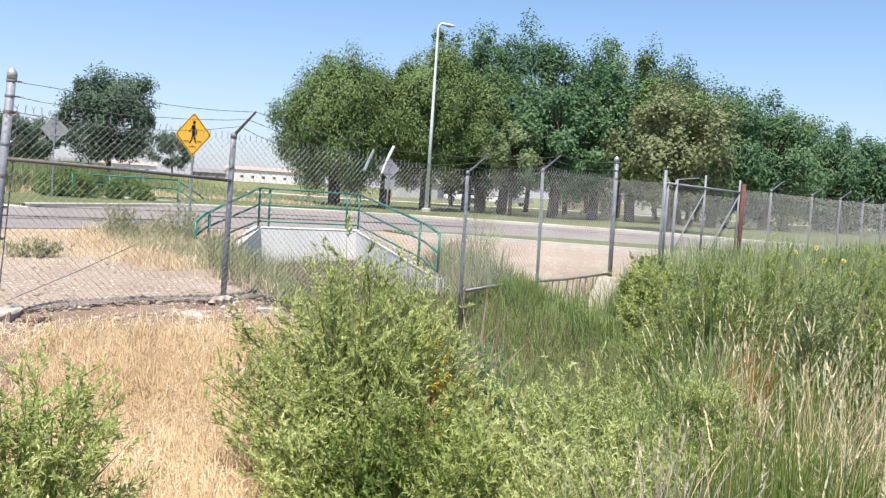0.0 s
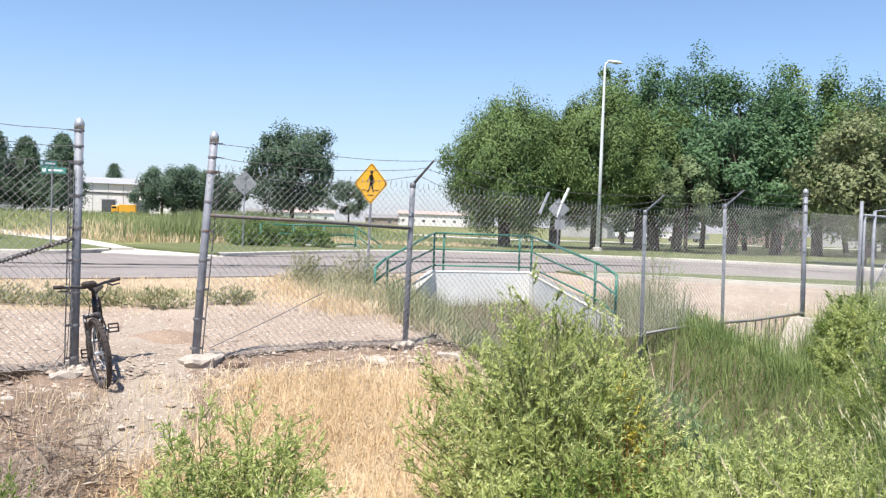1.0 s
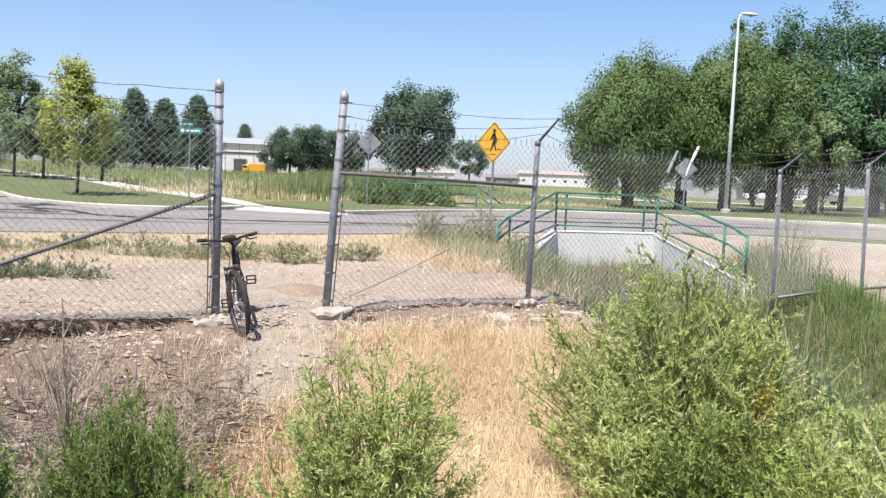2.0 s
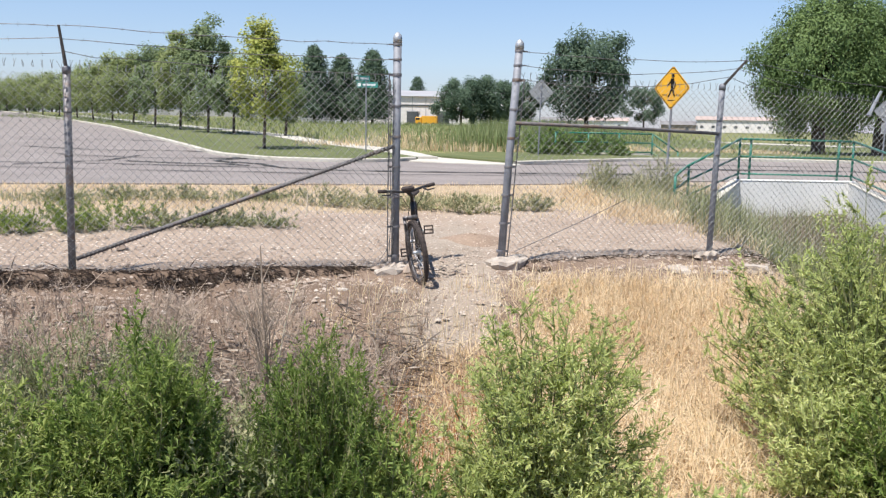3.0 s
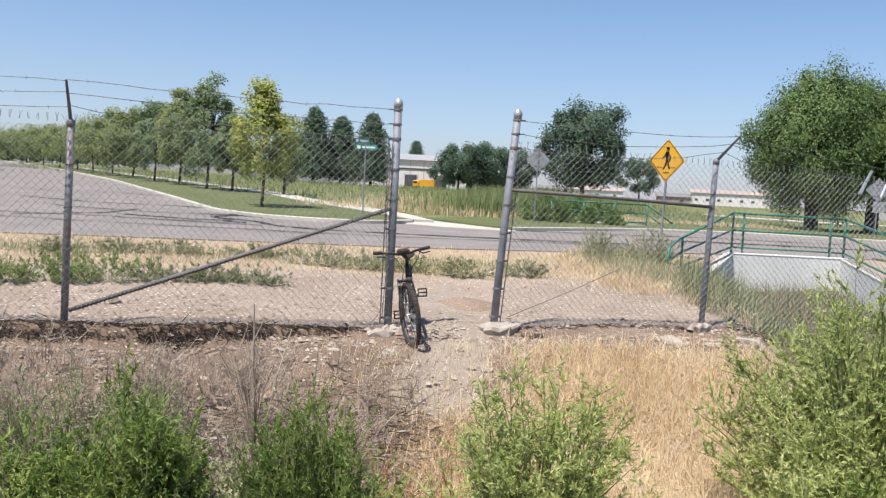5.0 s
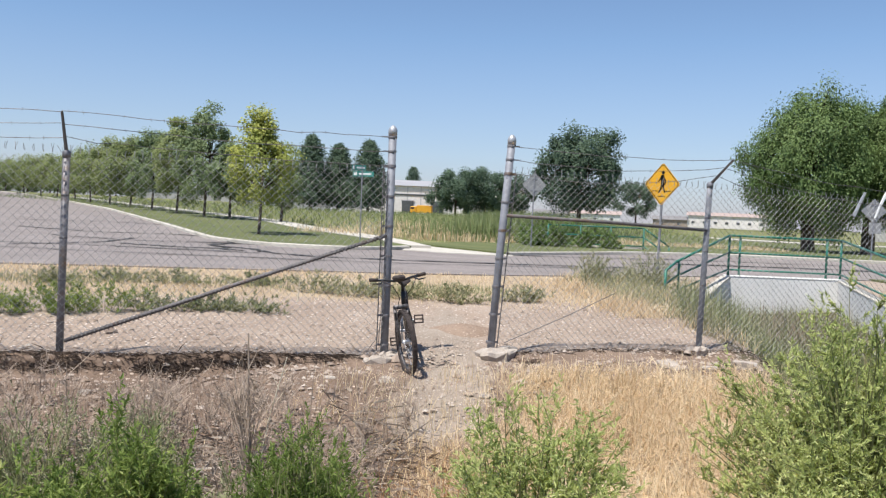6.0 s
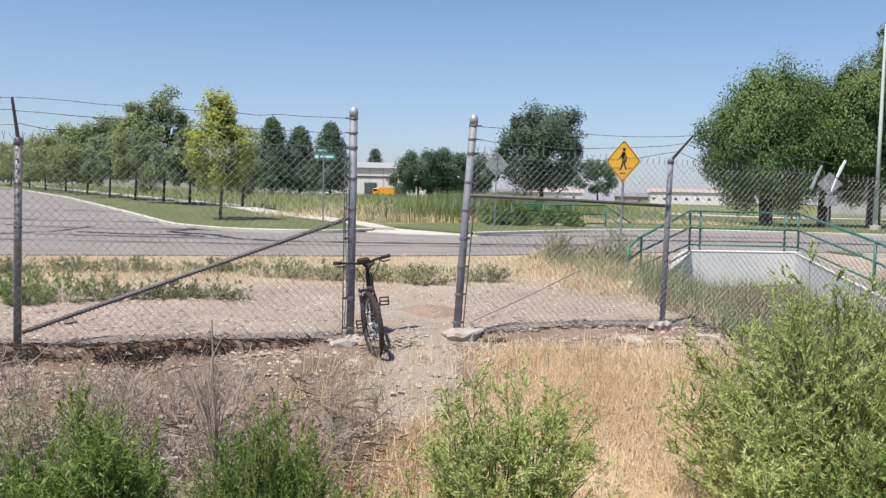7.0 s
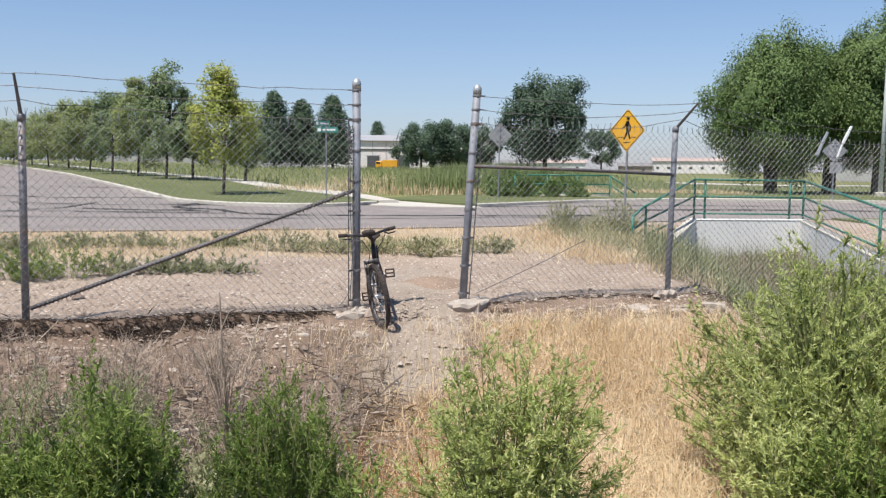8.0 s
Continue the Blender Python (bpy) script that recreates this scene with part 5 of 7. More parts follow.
# ---- stones and slabs at the opening ----
def rock(name, label, x, y, sx, sy, sz, seed, mat=None, group="", sink=0.35, turn=0.0):
    rng = np.random.default_rng(seed)
    bm = bmesh.new()
    bmesh.ops.create_icosphere(bm, subdivisions=2, radius=0.5)
    off = rng.uniform(0, 20, 3)
    for v in bm.verts:
        n = noise.noise(Vector(v.co * 2.2 + Vector(off)))
        v.co *= 1 + 0.55 * n + 0.25 * noise.noise(Vector(v.co * 6 + Vector(off)))
        v.co = Vector((max(-0.42, min(0.42, v.co.x)) * sx, max(-0.42, min(0.42, v.co.y)) * sy, max(-0.36, min(0.34, v.co.z)) * sz))
    me = bpy.data.meshes.new(name)
    bm.to_mesh(me)
    bm.free()
    me.materials.append(mat or STONE)
    ob = new(name, me)
    ob.matrix_basis = pose(x, y, float(gz(x, y)) + sz * (0.5 - sink), rng.normal() * 5, rng.normal() * 5, turn)
    return tagged(ob, label, "rock", group)


def slab(label, u, s, rx, ry, thick, seed, mat=None, lift=0.0):
    """A broken lump of poured concrete: a jagged outline with a rough top and an undercut foot."""
    rng = np.random.default_rng(seed)
    n = 16
    a = np.linspace(0, 2 * np.pi, n, endpoint=False) + rng.normal(size=n) * 0.08
    r = rng.uniform(0.72, 1.1, n)
    v = []
    for k, z in ((0.72, -0.12), (0.9, -0.02), (1.0, thick * 0.6), (0.9, thick), (0.4, thick)):
        j = rng.uniform(0.92, 1.08, n)
        v += [(k * r[i] * j[i] * rx * math.cos(a[i]), k * r[i] * j[i] * ry * math.sin(a[i]), z + rng.normal() * 0.014) for i in range(n)]
    f = [(q * n + i, q * n + (i + 1) % n, q * n + n + (i + 1) % n, q * n + n + i) for q in range(4) for i in range(n)]
    f.append(tuple(range(4 * n, 5 * n)))
    x, y = on_fence(u, s)
    ob = new("concrete_footing", mesh_of("concrete_footing", v, f, mat or CONCRETE))
    ob.matrix_basis = pose(x, y, float(gz(x, y)) + lift, 0, 0, rng.uniform(0, 60))
    return tagged(ob, label, "concrete footing", "post footings")


slab("broken pale concrete footing under the leaning post", 1.24, -0.14, 0.33, 0.2, 0.075, 4, STONE)
slab("broken concrete lump half in soil below the fence", 1.56, -0.3, 0.18, 0.12, 0.07, 7, SOIL)
slab("exposed concrete footing under the gate post", -0.02, -0.10, 0.12, 0.09, 0.035, 5, STONE)
slab("concrete lump beside the gate post footing", -0.1, -0.2, 0.2, 0.12, 0.05, 9, STONE)
slab("concrete footing under the line post", 3.92, -0.03, 0.17, 0.14, 0.05, 6, STONE)
for k, (x, y, s) in enumerate(((1.25, 4.1, 0.4), (1.75, 4.3, 0.34), (-0.65, 8.3, 0.2), (-1.2, 8.2, 0.16), (0.3, 8.0, 0.14), (-3.3, 7.5, 0.14), (2.4, 9.6, 0.3), (2.9, 9.7, 0.22), (3.4, 10.0, 0.35), (8.9, 9.2, 0.6), (9.6, 10.2, 0.5))):
    rock("stone", "pale weathered stone lying on the dry slope", x, y, s, s * 0.8, s * 0.5, 20 + k, None, "loose stones")


def dirt_mound(x, y, r, h):
    """A low worn heap of brown earth."""
    b, n = Build(), 20
    rng = np.random.default_rng(12)
    v = []
    for k in range(7):
        q = k / 6
        for a in range(n):
            w = 1 + 0.1 * math.sin(3 * a * 0.314) + 0.05 * rng.normal()
            px, py = x + r * q * w * math.cos(a * 0.31416), y + 0.8 * r * q * w * math.sin(a * 0.31416)
            v.append((px, py, float(gz(px, py)) - 0.02 + (h + 0.02) * max(0.0, math.cos(q * 1.5708)) ** 1.3 + 0.006 * rng.normal() * (q < 1)))
    b.add(v, [(k * n + a, k * n + (a + 1) % n, k * n + n + (a + 1) % n, k * n + n + a) for k in range(6) for a in range(n)])
    tagged(new("dirt_mound", mesh_of("dirt_mound", b.v, b.f, DUST, True)), "low mound of brown earth on the gravel", "dirt mound")


dirt_mound(0.12, 11.4, 0.56, 0.10)


def pebble_field():
    """Countless small stones over the eroded slope and the gravel."""
    rng = np.random.default_rng(8)
    base = [(0.5, 0, 0), (0.15, 0.45, 0.05), (-0.45, 0.25, 0), (-0.3, -0.4, 0.02), (0.3, -0.4, 0), (0.05, 0.02, 0.4), (0, 0, -0.3)]
    tri = [(0, 1, 5), (1, 2, 5), (2, 3, 5), (3, 4, 5), (4, 0, 5)]
    base, tri = np.array(base), np.array(tri)
    n = 24000
    u = rng.uniform(-9, 6, n)
    s = np.where(rng.uniform(0, 1, n) < 0.4, -np.abs(rng.normal(size=n)) * 1.0 - 0.05, rng.uniform(0, 1, n) ** 1.4 * 4.6)
    x, y = on_fence(u, s)
    k = (x > -9) & (x < 4.2) & (np.hypot(x, y) > 3)
    x, y = x[k], y[k]
    n = len(x)
    size = np.exp(rng.normal(size=n) * 0.5 - 3.85) * (1 + 0.35 * (along(x, y)[1] < 0))
    a = rng.uniform(0, 6.28, n)
    p = base[None] * rng.uniform(0.6, 1.3, (n, 7, 3)) * size[:, None, None]
    c, sn = np.cos(a)[:, None], np.sin(a)[:, None]
    v = np.stack([p[..., 0] * c - p[..., 1] * sn + x[:, None], p[..., 0] * sn + p[..., 1] * c + y[:, None], p[..., 2] * 0.8 + (gz(x, y) + size * 0.1)[:, None]], -1)
    f = (tri[None] + (np.arange(n) * 7)[:, None, None]).reshape(-1, 3)
    stuff("pebbles", (v.reshape(-1, 3), f), PEBBLE, "pale pebbles scattered over the dry soil", "pebbles")


PEBBLE = leaf_mat("pebble", [(0.19, 0.14, 0.105), (0.29, 0.225, 0.18), (0.39, 0.32, 0.265), (0.53, 0.465, 0.40)], 0, 1.0, 0.9, 0.2)
pebble_field()

# ---- buildings and vehicles in the distance ----
def warehouse():
    x0, x1, y0, z0, h = -26.0, 14.0, 192.0, 1.2, 6.6
    ob = thing("warehouse", "long pale metal warehouse with dark dock doors", "warehouse", pose(0, 0, 0))
    part("wall", Build().box(x1 - x0, 40, h, pose((x0 + x1) / 2, y0 + 20, z0 + h / 2), 0.1), METALWALL, ob)
    roof = Build().add([(x0 - 0.5, y0 - 0.5, z0 + h), (x1 + 0.5, y0 - 0.5, z0 + h), (x1 + 0.5, y0 + 20, z0 + h + 2.0), (x0 - 0.5, y0 + 20, z0 + h + 2.0), (x1 + 0.5, y0 + 40, z0 + h), (x0 - 0.5, y0 + 40, z0 + h)],
                       [(0, 1, 2, 3), (3, 2, 4, 5), (0, 3, 5), (1, 4, 2), (0, 5, 4, 1)])
    part("roof", roof, METALROOF, ob)
    part("band", Build().box(x1 - x0, 0.12, 0.35, pose((x0 + x1) / 2, y0 - 0.06, z0 + h - 2.0)), DARKDOOR, ob, "dark horizontal band on the wall")
    for x in (-12.4, -5.6):
        d = part("dock_door", Build().box(2.6, 0.2, 2.6, pose(x, y0 - 0.1, z0 + 1.9)), DARKDOOR, ob)
        part("frame", Build().box(3.0, 0.12, 0.2, pose(x, y0 - 0.16, z0 + 3.3)), METALROOF, d)
    for k in range(13):
        part("wall_seam", Build().box(0.12, 0.1, h, pose(x0 + 1.5 + 3 * k, y0 - 0.03, z0 + h / 2)), METALROOF, ob)
    return ob


def parked_truck(x, y, z, turn):
    ob = thing("parked_truck", "small orange-yellow truck parked at the loading dock", "truck", pose(x, y, z, 0, 0, turn))
    part("cargo_box", Build().box(3.3, 2.1, 1.7, pose(-0.6, 0, 1.35), 0.06), TRUCKY, ob)
    cab = part("cab", Build().box(1.4, 2.0, 1.5, pose(1.8, 0, 1.2), 0.15), TRUCKY, ob)
    part("windscreen", Build().box(0.9, 2.04, 0.5, pose(1.95, 0, 1.55), 0.05), CARGLASS, cab)
    for px in (-1.4, 1.6):
        for py in (-0.95, 0.95):
            part("wheel", Build().lathe([(0.2, -0.12), (0.4, -0.1), (0.4, 0.1), (0.2, 0.12)], pose(px, py, 0.4, 90, 0, 0), 14), RUBBER, ob)
    return ob


def parked_pickup(x, y, turn, mat, label):
    ob = thing("parked_pickup", label, "pickup truck", pose(x, y, float(gz(x, y)) + 0.15, 0, 0, turn), "parked pickups")
    side = [(-2.7, 0.45), (-2.7, 1.05), (-0.6, 1.08), (-0.35, 1.72), (0.75, 1.74), (1.35, 1.12), (2.5, 1.0), (2.65, 0.7), (2.6, 0.42)]
    part("body", Build().plate(side, 1.85), mat, ob)
    part("side_window", Build().plate([(-0.42, 1.12), (-0.25, 1.62), (0.68, 1.64), (1.1, 1.14)], 1.88), CARGLASS, ob)
    for px in (-1.7, 1.65):
        for py in (-0.85, 0.85):
            w = part("wheel", Build().lathe([(0.2, -0.11), (0.37, -0.1), (0.37, 0.1), (0.2, 0.11)], pose(px, py, 0.37, 90, 0, 0), 14), RUBBER, ob)
    part("bumper", Build().box(0.12, 1.8, 0.2, pose(2.68, 0, 0.55), 0.03), SILVER, ob)
    return ob


def house(x, y, w, d, h, turn, wall, roofm, label):
    ob = thing("house", label, "house", pose(x, y, float(gz(x, y)), 0, 0, turn), "houses past the park")
    part("wall", Build().box(w, d, h, pose(0, 0, h / 2), 0.03), wall, ob)
    r = h + d * 0.26
    o = 0.4
    part("roof", Build().add([(-w / 2 - o, -d / 2 - o, h), (w / 2 + o, -d / 2 - o, h), (w / 2 + o, 0, r), (-w / 2 - o, 0, r), (w / 2 + o, d / 2 + o, h), (-w / 2 - o, d / 2 + o, h)], [(0, 1, 2, 3), (3, 2, 4, 5), (0, 3, 5), (1, 4, 2), (0, 5, 4, 1)]), roofm, ob)
    for px in (-w * 0.3, w * 0.05, w * 0.33):
        q = part("window", Build().box(1.3, 0.1, 1.1, pose(px, -d / 2 - 0.03, 1.6)), CARGLASS, ob)
        part("frame", Build().box(1.5, 0.06, 0.1, pose(px, -d / 2 - 0.06, 2.2)), SIGN_W, q)
    return ob


def low_block(name, label, x, y, w, d, z, h, turn, wall, roofm, windows):
    ob = thing(name, label, "industrial building", pose(x, y, z, 0, 0, turn))
    part("wall", Build().box(w, d, h, pose(0, 0, h / 2), 0.05), wall, ob)
    part("roof", Build().add([(-w / 2 - 0.4, -d / 2 - 0.4, h), (w / 2 + 0.4, -d / 2 - 0.4, h), (w / 2 + 0.4, 0, h + 1.0), (-w / 2 - 0.4, 0, h + 1.0), (w / 2 + 0.4, d / 2 + 0.4, h), (-w / 2 - 0.4, d / 2 + 0.4, h)], [(0, 1, 2, 3), (3, 2, 4, 5), (0, 3, 5), (1, 4, 2), (0, 5, 4, 1)]), roofm, ob)
    for k in range(windows):
        part("window", Build().box(0.8, 0.1, 0.6, pose(-w / 2 + (k + 0.5) * w / windows, -d / 2 - 0.03, h * 0.45)), DARKDOOR, ob)
    return ob


warehouse()
parked_truck(-9.0, 188.5, 1.3, 175)
low_block("storage_building", "long low white building behind the meadow", -41, 171, 44, 14, 2.2, 2.6, 6, PALEWALL, METALROOF, 0)
low_block("industrial_building", "long low pale building with red roof on the horizon", 71.5, 233, 20, 10, 0.9, 3.3, -17, METALWALL, REDROOF, 7)
low_block("industrial_building", "low brown-roofed shed beside the pale building", 57, 236, 9, 8, 0.9, 1.9, -14, STUCCO, SHINGLE, 2)
low_block("industrial_building", "low pale shed on the horizon", 38, 246, 14, 10, 1.2, 2.4, -10, SIGN_W, REDROOF, 3)
low_block("industrial_building", "low grey shed on the horizon past the trees", 26, 250, 10, 8, 1.4, 2.0, -10, METALWALL, SHINGLE, 2)
parked_pickup(*polar(31.8, 112), 150, CARW, "white pickup parked beyond the park lawn")
parked_pickup(*polar(30.3, 118), 160, CARW, "white pickup parked beyond the park lawn")
parked_pickup(*polar(33.6, 115), 170, SIGN_B, "grey pickup parked beyond the park lawn")
house(*polar(38.5, 138), 12, 9, 2.6, 40, STUCCO, SHINGLE, "tan house with grey shingle roof past the park")
house(*polar(43.0, 138), 12, 9, 2.6, 46, PALEWALL, SHINGLE, "pale grey house with grey roof past the park")
house(*polar(28.5, 150), 14, 9, 2.7, 30, PALEWALL, SHINGLE, "pale house with grey roof past the park")


# ---- trees ----
tree("yellowing_tree", "young yellow-green street tree on the lawn strip", *polar(-13.4, 40.5), 6.2, 1.8, GOLD_TREE, 1, 1.3, 60, 95, (0.22, 0.13), taper=0.68, trunk=0.07)
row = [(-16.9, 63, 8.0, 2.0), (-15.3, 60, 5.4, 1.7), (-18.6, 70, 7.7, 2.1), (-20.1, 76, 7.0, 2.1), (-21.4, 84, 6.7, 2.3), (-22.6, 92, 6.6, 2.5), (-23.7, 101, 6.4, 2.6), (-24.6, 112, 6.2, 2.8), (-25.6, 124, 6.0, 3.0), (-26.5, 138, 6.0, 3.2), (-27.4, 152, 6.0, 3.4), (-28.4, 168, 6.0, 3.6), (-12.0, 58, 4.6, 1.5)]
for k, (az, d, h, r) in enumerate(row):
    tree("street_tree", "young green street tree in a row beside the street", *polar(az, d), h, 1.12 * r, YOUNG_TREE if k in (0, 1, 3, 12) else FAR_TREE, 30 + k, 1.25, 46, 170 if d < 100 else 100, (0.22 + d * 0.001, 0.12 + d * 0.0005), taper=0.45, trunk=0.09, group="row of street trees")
for k, (az, d, h, r) in enumerate(((-10.15, 120, 10.4, 3.3), (-8.35, 122, 9.6, 3.3), (-6.35, 118, 10.0, 3.2))):
    conifer("conifer", "dark green conifer standing before the white building", *polar(az, d), h, r, DARK_TREE, 60 + k, "dark conifers")
for k, (az, d, h, r) in enumerate(((-0.5, 112, 6.3, 3.4), (1.5, 115, 6.6, 3.6), (3.5, 118, 5.6, 2.8))):
    tree("broadleaf_tree", "round green tree beside the warehouse", *polar(az, d), h, r, DARK_TREE, 70 + k, 0.6, 34, 280, (0.4, 0.2), trunk=0.14, group="trees by the warehouse")
conifer("conifer", "dark conifer top rising behind the warehouse roof", *polar(-3.4, 245), 13.6, 4.2, DARK_TREE, 77)
tree("broadleaf_tree", "dark green round tree behind the far railing", *polar(7.7, 58), 7.1, 2.9, DARK_TREE, 80, 1.5, 60, 320, (0.27, 0.15), trunk=0.15)
tree("broadleaf_tree", "small grey-green tree far behind", *polar(11.4, 118), 6.4, 2.7, DARK_TREE, 81, 1.2, 20, 340, (0.36, 0.18), trunk=0.12)
for k, (az, d, h, r) in enumerate(((-32.5, 84, 6.6, 2.7), (-34.5, 82, 6.6, 2.8), (-30.9, 96, 6.6, 2.4), (-36.5, 80, 6.4, 2.8))):
    tree("broadleaf_tree", "dark green tree on the lawn across the street", *polar(az, d), h, r, DARK_TREE, 85 + k, 0.9, 38, 230, (0.32, 0.15), taper=0.4, trunk=0.13, group="trees across the street")
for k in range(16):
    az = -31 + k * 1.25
    tree("distant_tree", "distant tree on the skyline with haze mixed into its leaf colour", *polar(az, 210 + 13 * (k % 3)), 4.6 + 1.2 * math.sin(k * 2.1), 4.5, YOUNG_TREE, 100 + k, 0.8, 14, 110, (0.9, 0.5), trunk=0.2, group="far tree line")
# willows and the park wood
for az, d, h, r, clear, clumps, seed, label in ((21.9, 54, 9.5, 3.9, 1.3, 120, 120, "large light green willow with drooping crown"),
                                                (25.2, 57, 9.7, 2.9, 2.0, 60, 123, "large light green willow with drooping crown"),
                                                (27.9, 57, 10.8, 3.9, 2.2, 96, 121, "large light green willow with drooping crown"),
                                                (31.6, 60, 10.2, 3.8, 2.4, 56, 122, "light green willow among darker trees")):
    tree("willow_tree", label, *polar(az, d), h, r, WILLOW, seed, clear, clumps, 400, (0.29, 0.10), droop=0.35, taper=0.25, trunk=0.38)
wood = [(29.6, 78, 16.4, 3.4), (31.8, 76, 16.4, 3.6), (34.6, 74, 16.3, 4.6), (37.2, 72, 15.9, 4.6), (40.6, 76, 15.2, 4.4), (43.0, 78, 14.6, 4.4), (45.6, 80, 14.0, 4.6), (48.4, 82, 12.4, 4.4), (50.6, 84, 10.4, 4.2), (52.6, 84, 9.4, 4.0), (54.6, 86, 8.6, 4.0), (57.0, 86, 8.2, 4.2), (59.6, 84, 8.2, 4.2),
        (33.0, 60, 9.6, 3.4), (36.4, 58, 9.0, 3.4), (39.0, 61, 10.4, 3.6), (41.4, 62, 10.0, 3.6), (46.5, 62, 9.0, 3.6), (49.6, 66, 8.4, 3.6), (30.6, 64, 9.5, 3.2), (44.4, 66, 10.2, 3.6), (54.0, 74, 7.6, 3.8), (57.5, 76, 7.2, 3.8), (38.5, 90, 14, 4.8), (45, 92, 13, 5.0)]
for k, (az, d, h, r) in enumerate(wood):
    tree("park_tree", "tall dark green tree shading the park lawn", *polar(az, d), h, r, PARK_TREE if k % 4 else WILLOW, 140 + k, 0.9 if az > 45 else 1.8 if d < 70 else 2.0, 54, 185 if k < 23 else 90, (0.40, 0.21) if k < 23 else (0.6, 0.32), droop=0.32 if k % 2 else 0.12, trunk=0.34 if d < 70 else 0.2, group="trees in the park")
tree("broadleaf_tree", "olive green tree with pale large leaves behind the fence", *polar(44.0, 45), 6.9, 2.8, OLIVE_TREE, 200, 1.4, 46, 200, (0.30, 0.2), trunk=0.12)
tree("broadleaf_tree", "bright green small tree in the park", *polar(33.6, 56), 6.4, 1.9, YOUNG_TREE, 201, 2.4, 28, 220, (0.28, 0.14), trunk=0.12)

# ---- bushes close to the path ----
shrub("weed_bush", "large light green willow-leaved weed bush on the slope", 2.44, 5.05, 0.9, 0.82, 1.72, BUSH_LEAF, 1, 270, 13, 32, (0.033, 0.0100), far=True)
shrub("weed_bush", "light green weed bush joined to the large one", 2.98, 5.12, 0.5, 0.5, 1.32, BUSH_LEAF, 16, 120, 12, 30, (0.035, 0.0108), far=True)
shrub("weed_bush", "slender light green weed bush in dry grass", 0.39, 3.75, 0.53, 0.48, 1.32, BUSH_LEAF, 2, 140, 12, 28, (0.034, 0.009))
shrub("weed_bush", "feathery deep green weed clump", -0.60, 3.5, 0.42, 0.40, 1.24, MID_LEAF, 3, 170, 12, 28, (0.030, 0.0062), up=2.2)
shrub("weed_bush", "broad leaved deep green weed clump", -1.28, 3.3, 0.46, 0.42, 1.26, MID_LEAF, 4, 170, 12, 32, (0.033, 0.0085), up=1.3)
shrub("weed_bush", "lime green sunlit weed clump", -2.0, 3.1, 0.6, 0.5, 1.28, LIME_LEAF, 5, 150, 12, 26, (0.037, 0.0095))
shrub("weed_bush", "yellowing weed branch beside the big bush", 2.86, 4.88, 0.2, 0.2, 1.2, YELLOW_LEAF, 6, 34, 9, 18, (0.036, 0.010))
shrub("weed_bush", "grey-green weed clump by the ditch", 3.55, 5.4, 0.5, 0.5, 1.25, BLUE_LEAF, 7, 70, 9, 18, (0.05, 0.01))
shrub("weed_bush", "light green low weed bush", 2.95, 3.75, 0.72, 0.6, 1.12, BUSH_LEAF, 8, 150, 11, 24, (0.037, 0.0115), far=True)
shrub("weed_bush", "light green low weed bush", 3.95, 4.5, 0.72, 0.6, 1.6, BUSH_LEAF, 9, 140, 11, 24, (0.037, 0.0115), far=True)
shrub("weed_bush", "light green low weed bush among tall grass", 4.75, 5.3, 0.6, 0.6, 2.0, BUSH_LEAF, 14, 120, 10, 22, (0.037, 0.0115), far=True)
for k, (x, y, r, h, m) in enumerate(((-1.65, 3.0, 0.35, 0.9, MID_LEAF), (-0.85, 2.75, 0.32, 0.72, MID_LEAF), (-0.15, 2.9, 0.34, 0.68, MID_LEAF), (-1.5, 2.45, 0.34, 0.62, MID_LEAF), (-2.3, 3.9, 0.45, 0.75, TUFT_LEAF), (-1.75, 3.85, 0.4, 0.85, TUFT_LEAF), (-0.95, 3.75, 0.34, 0.8, TUFT_LEAF), (-2.7, 3.5, 0.4, 0.7, TUFT_LEAF), (-3.1, 3.9, 0.5, 0.95, LIME_LEAF), (0.9, 3.1, 0.35, 0.7, BUSH_LEAF), (0.25, 2.7, 0.3, 0.5, DEEP_LEAF), (3.22, 3.28, 0.5, 1.1, BUSH_LEAF), (2.4, 3.45, 0.42, 0.95, LIME_LEAF), (2.28, 2.55, 0.4, 0.72, BLUE_LEAF), (-0.95, 3.3, 0.32, 0.95, FEATHER), (1.9, 4.4, 0.34, 0.8, BUSH_LEAF), (2.25, 4.15, 0.42, 0.9, MID_LEAF), (2.65, 4.15, 0.45, 0.95, MID_LEAF), (-1.75, 3.45, 0.36, 1.08, MID_LEAF), (-0.26, 3.4, 0.28, 0.9, MID_LEAF), (5.4, 6.3, 0.5, 1.3, BLUE_LEAF), (5.3, 6.9, 0.4, 0.8, BUSH_LEAF))):
    shrub("weed_bush", "low green weed clump on the slope" if m is not LIME_LEAF else "low lime green weed clump on the slope", x, y, r, r, h, m, 400 + k, 66, 9, 18, (0.035, 0.012), far=True)
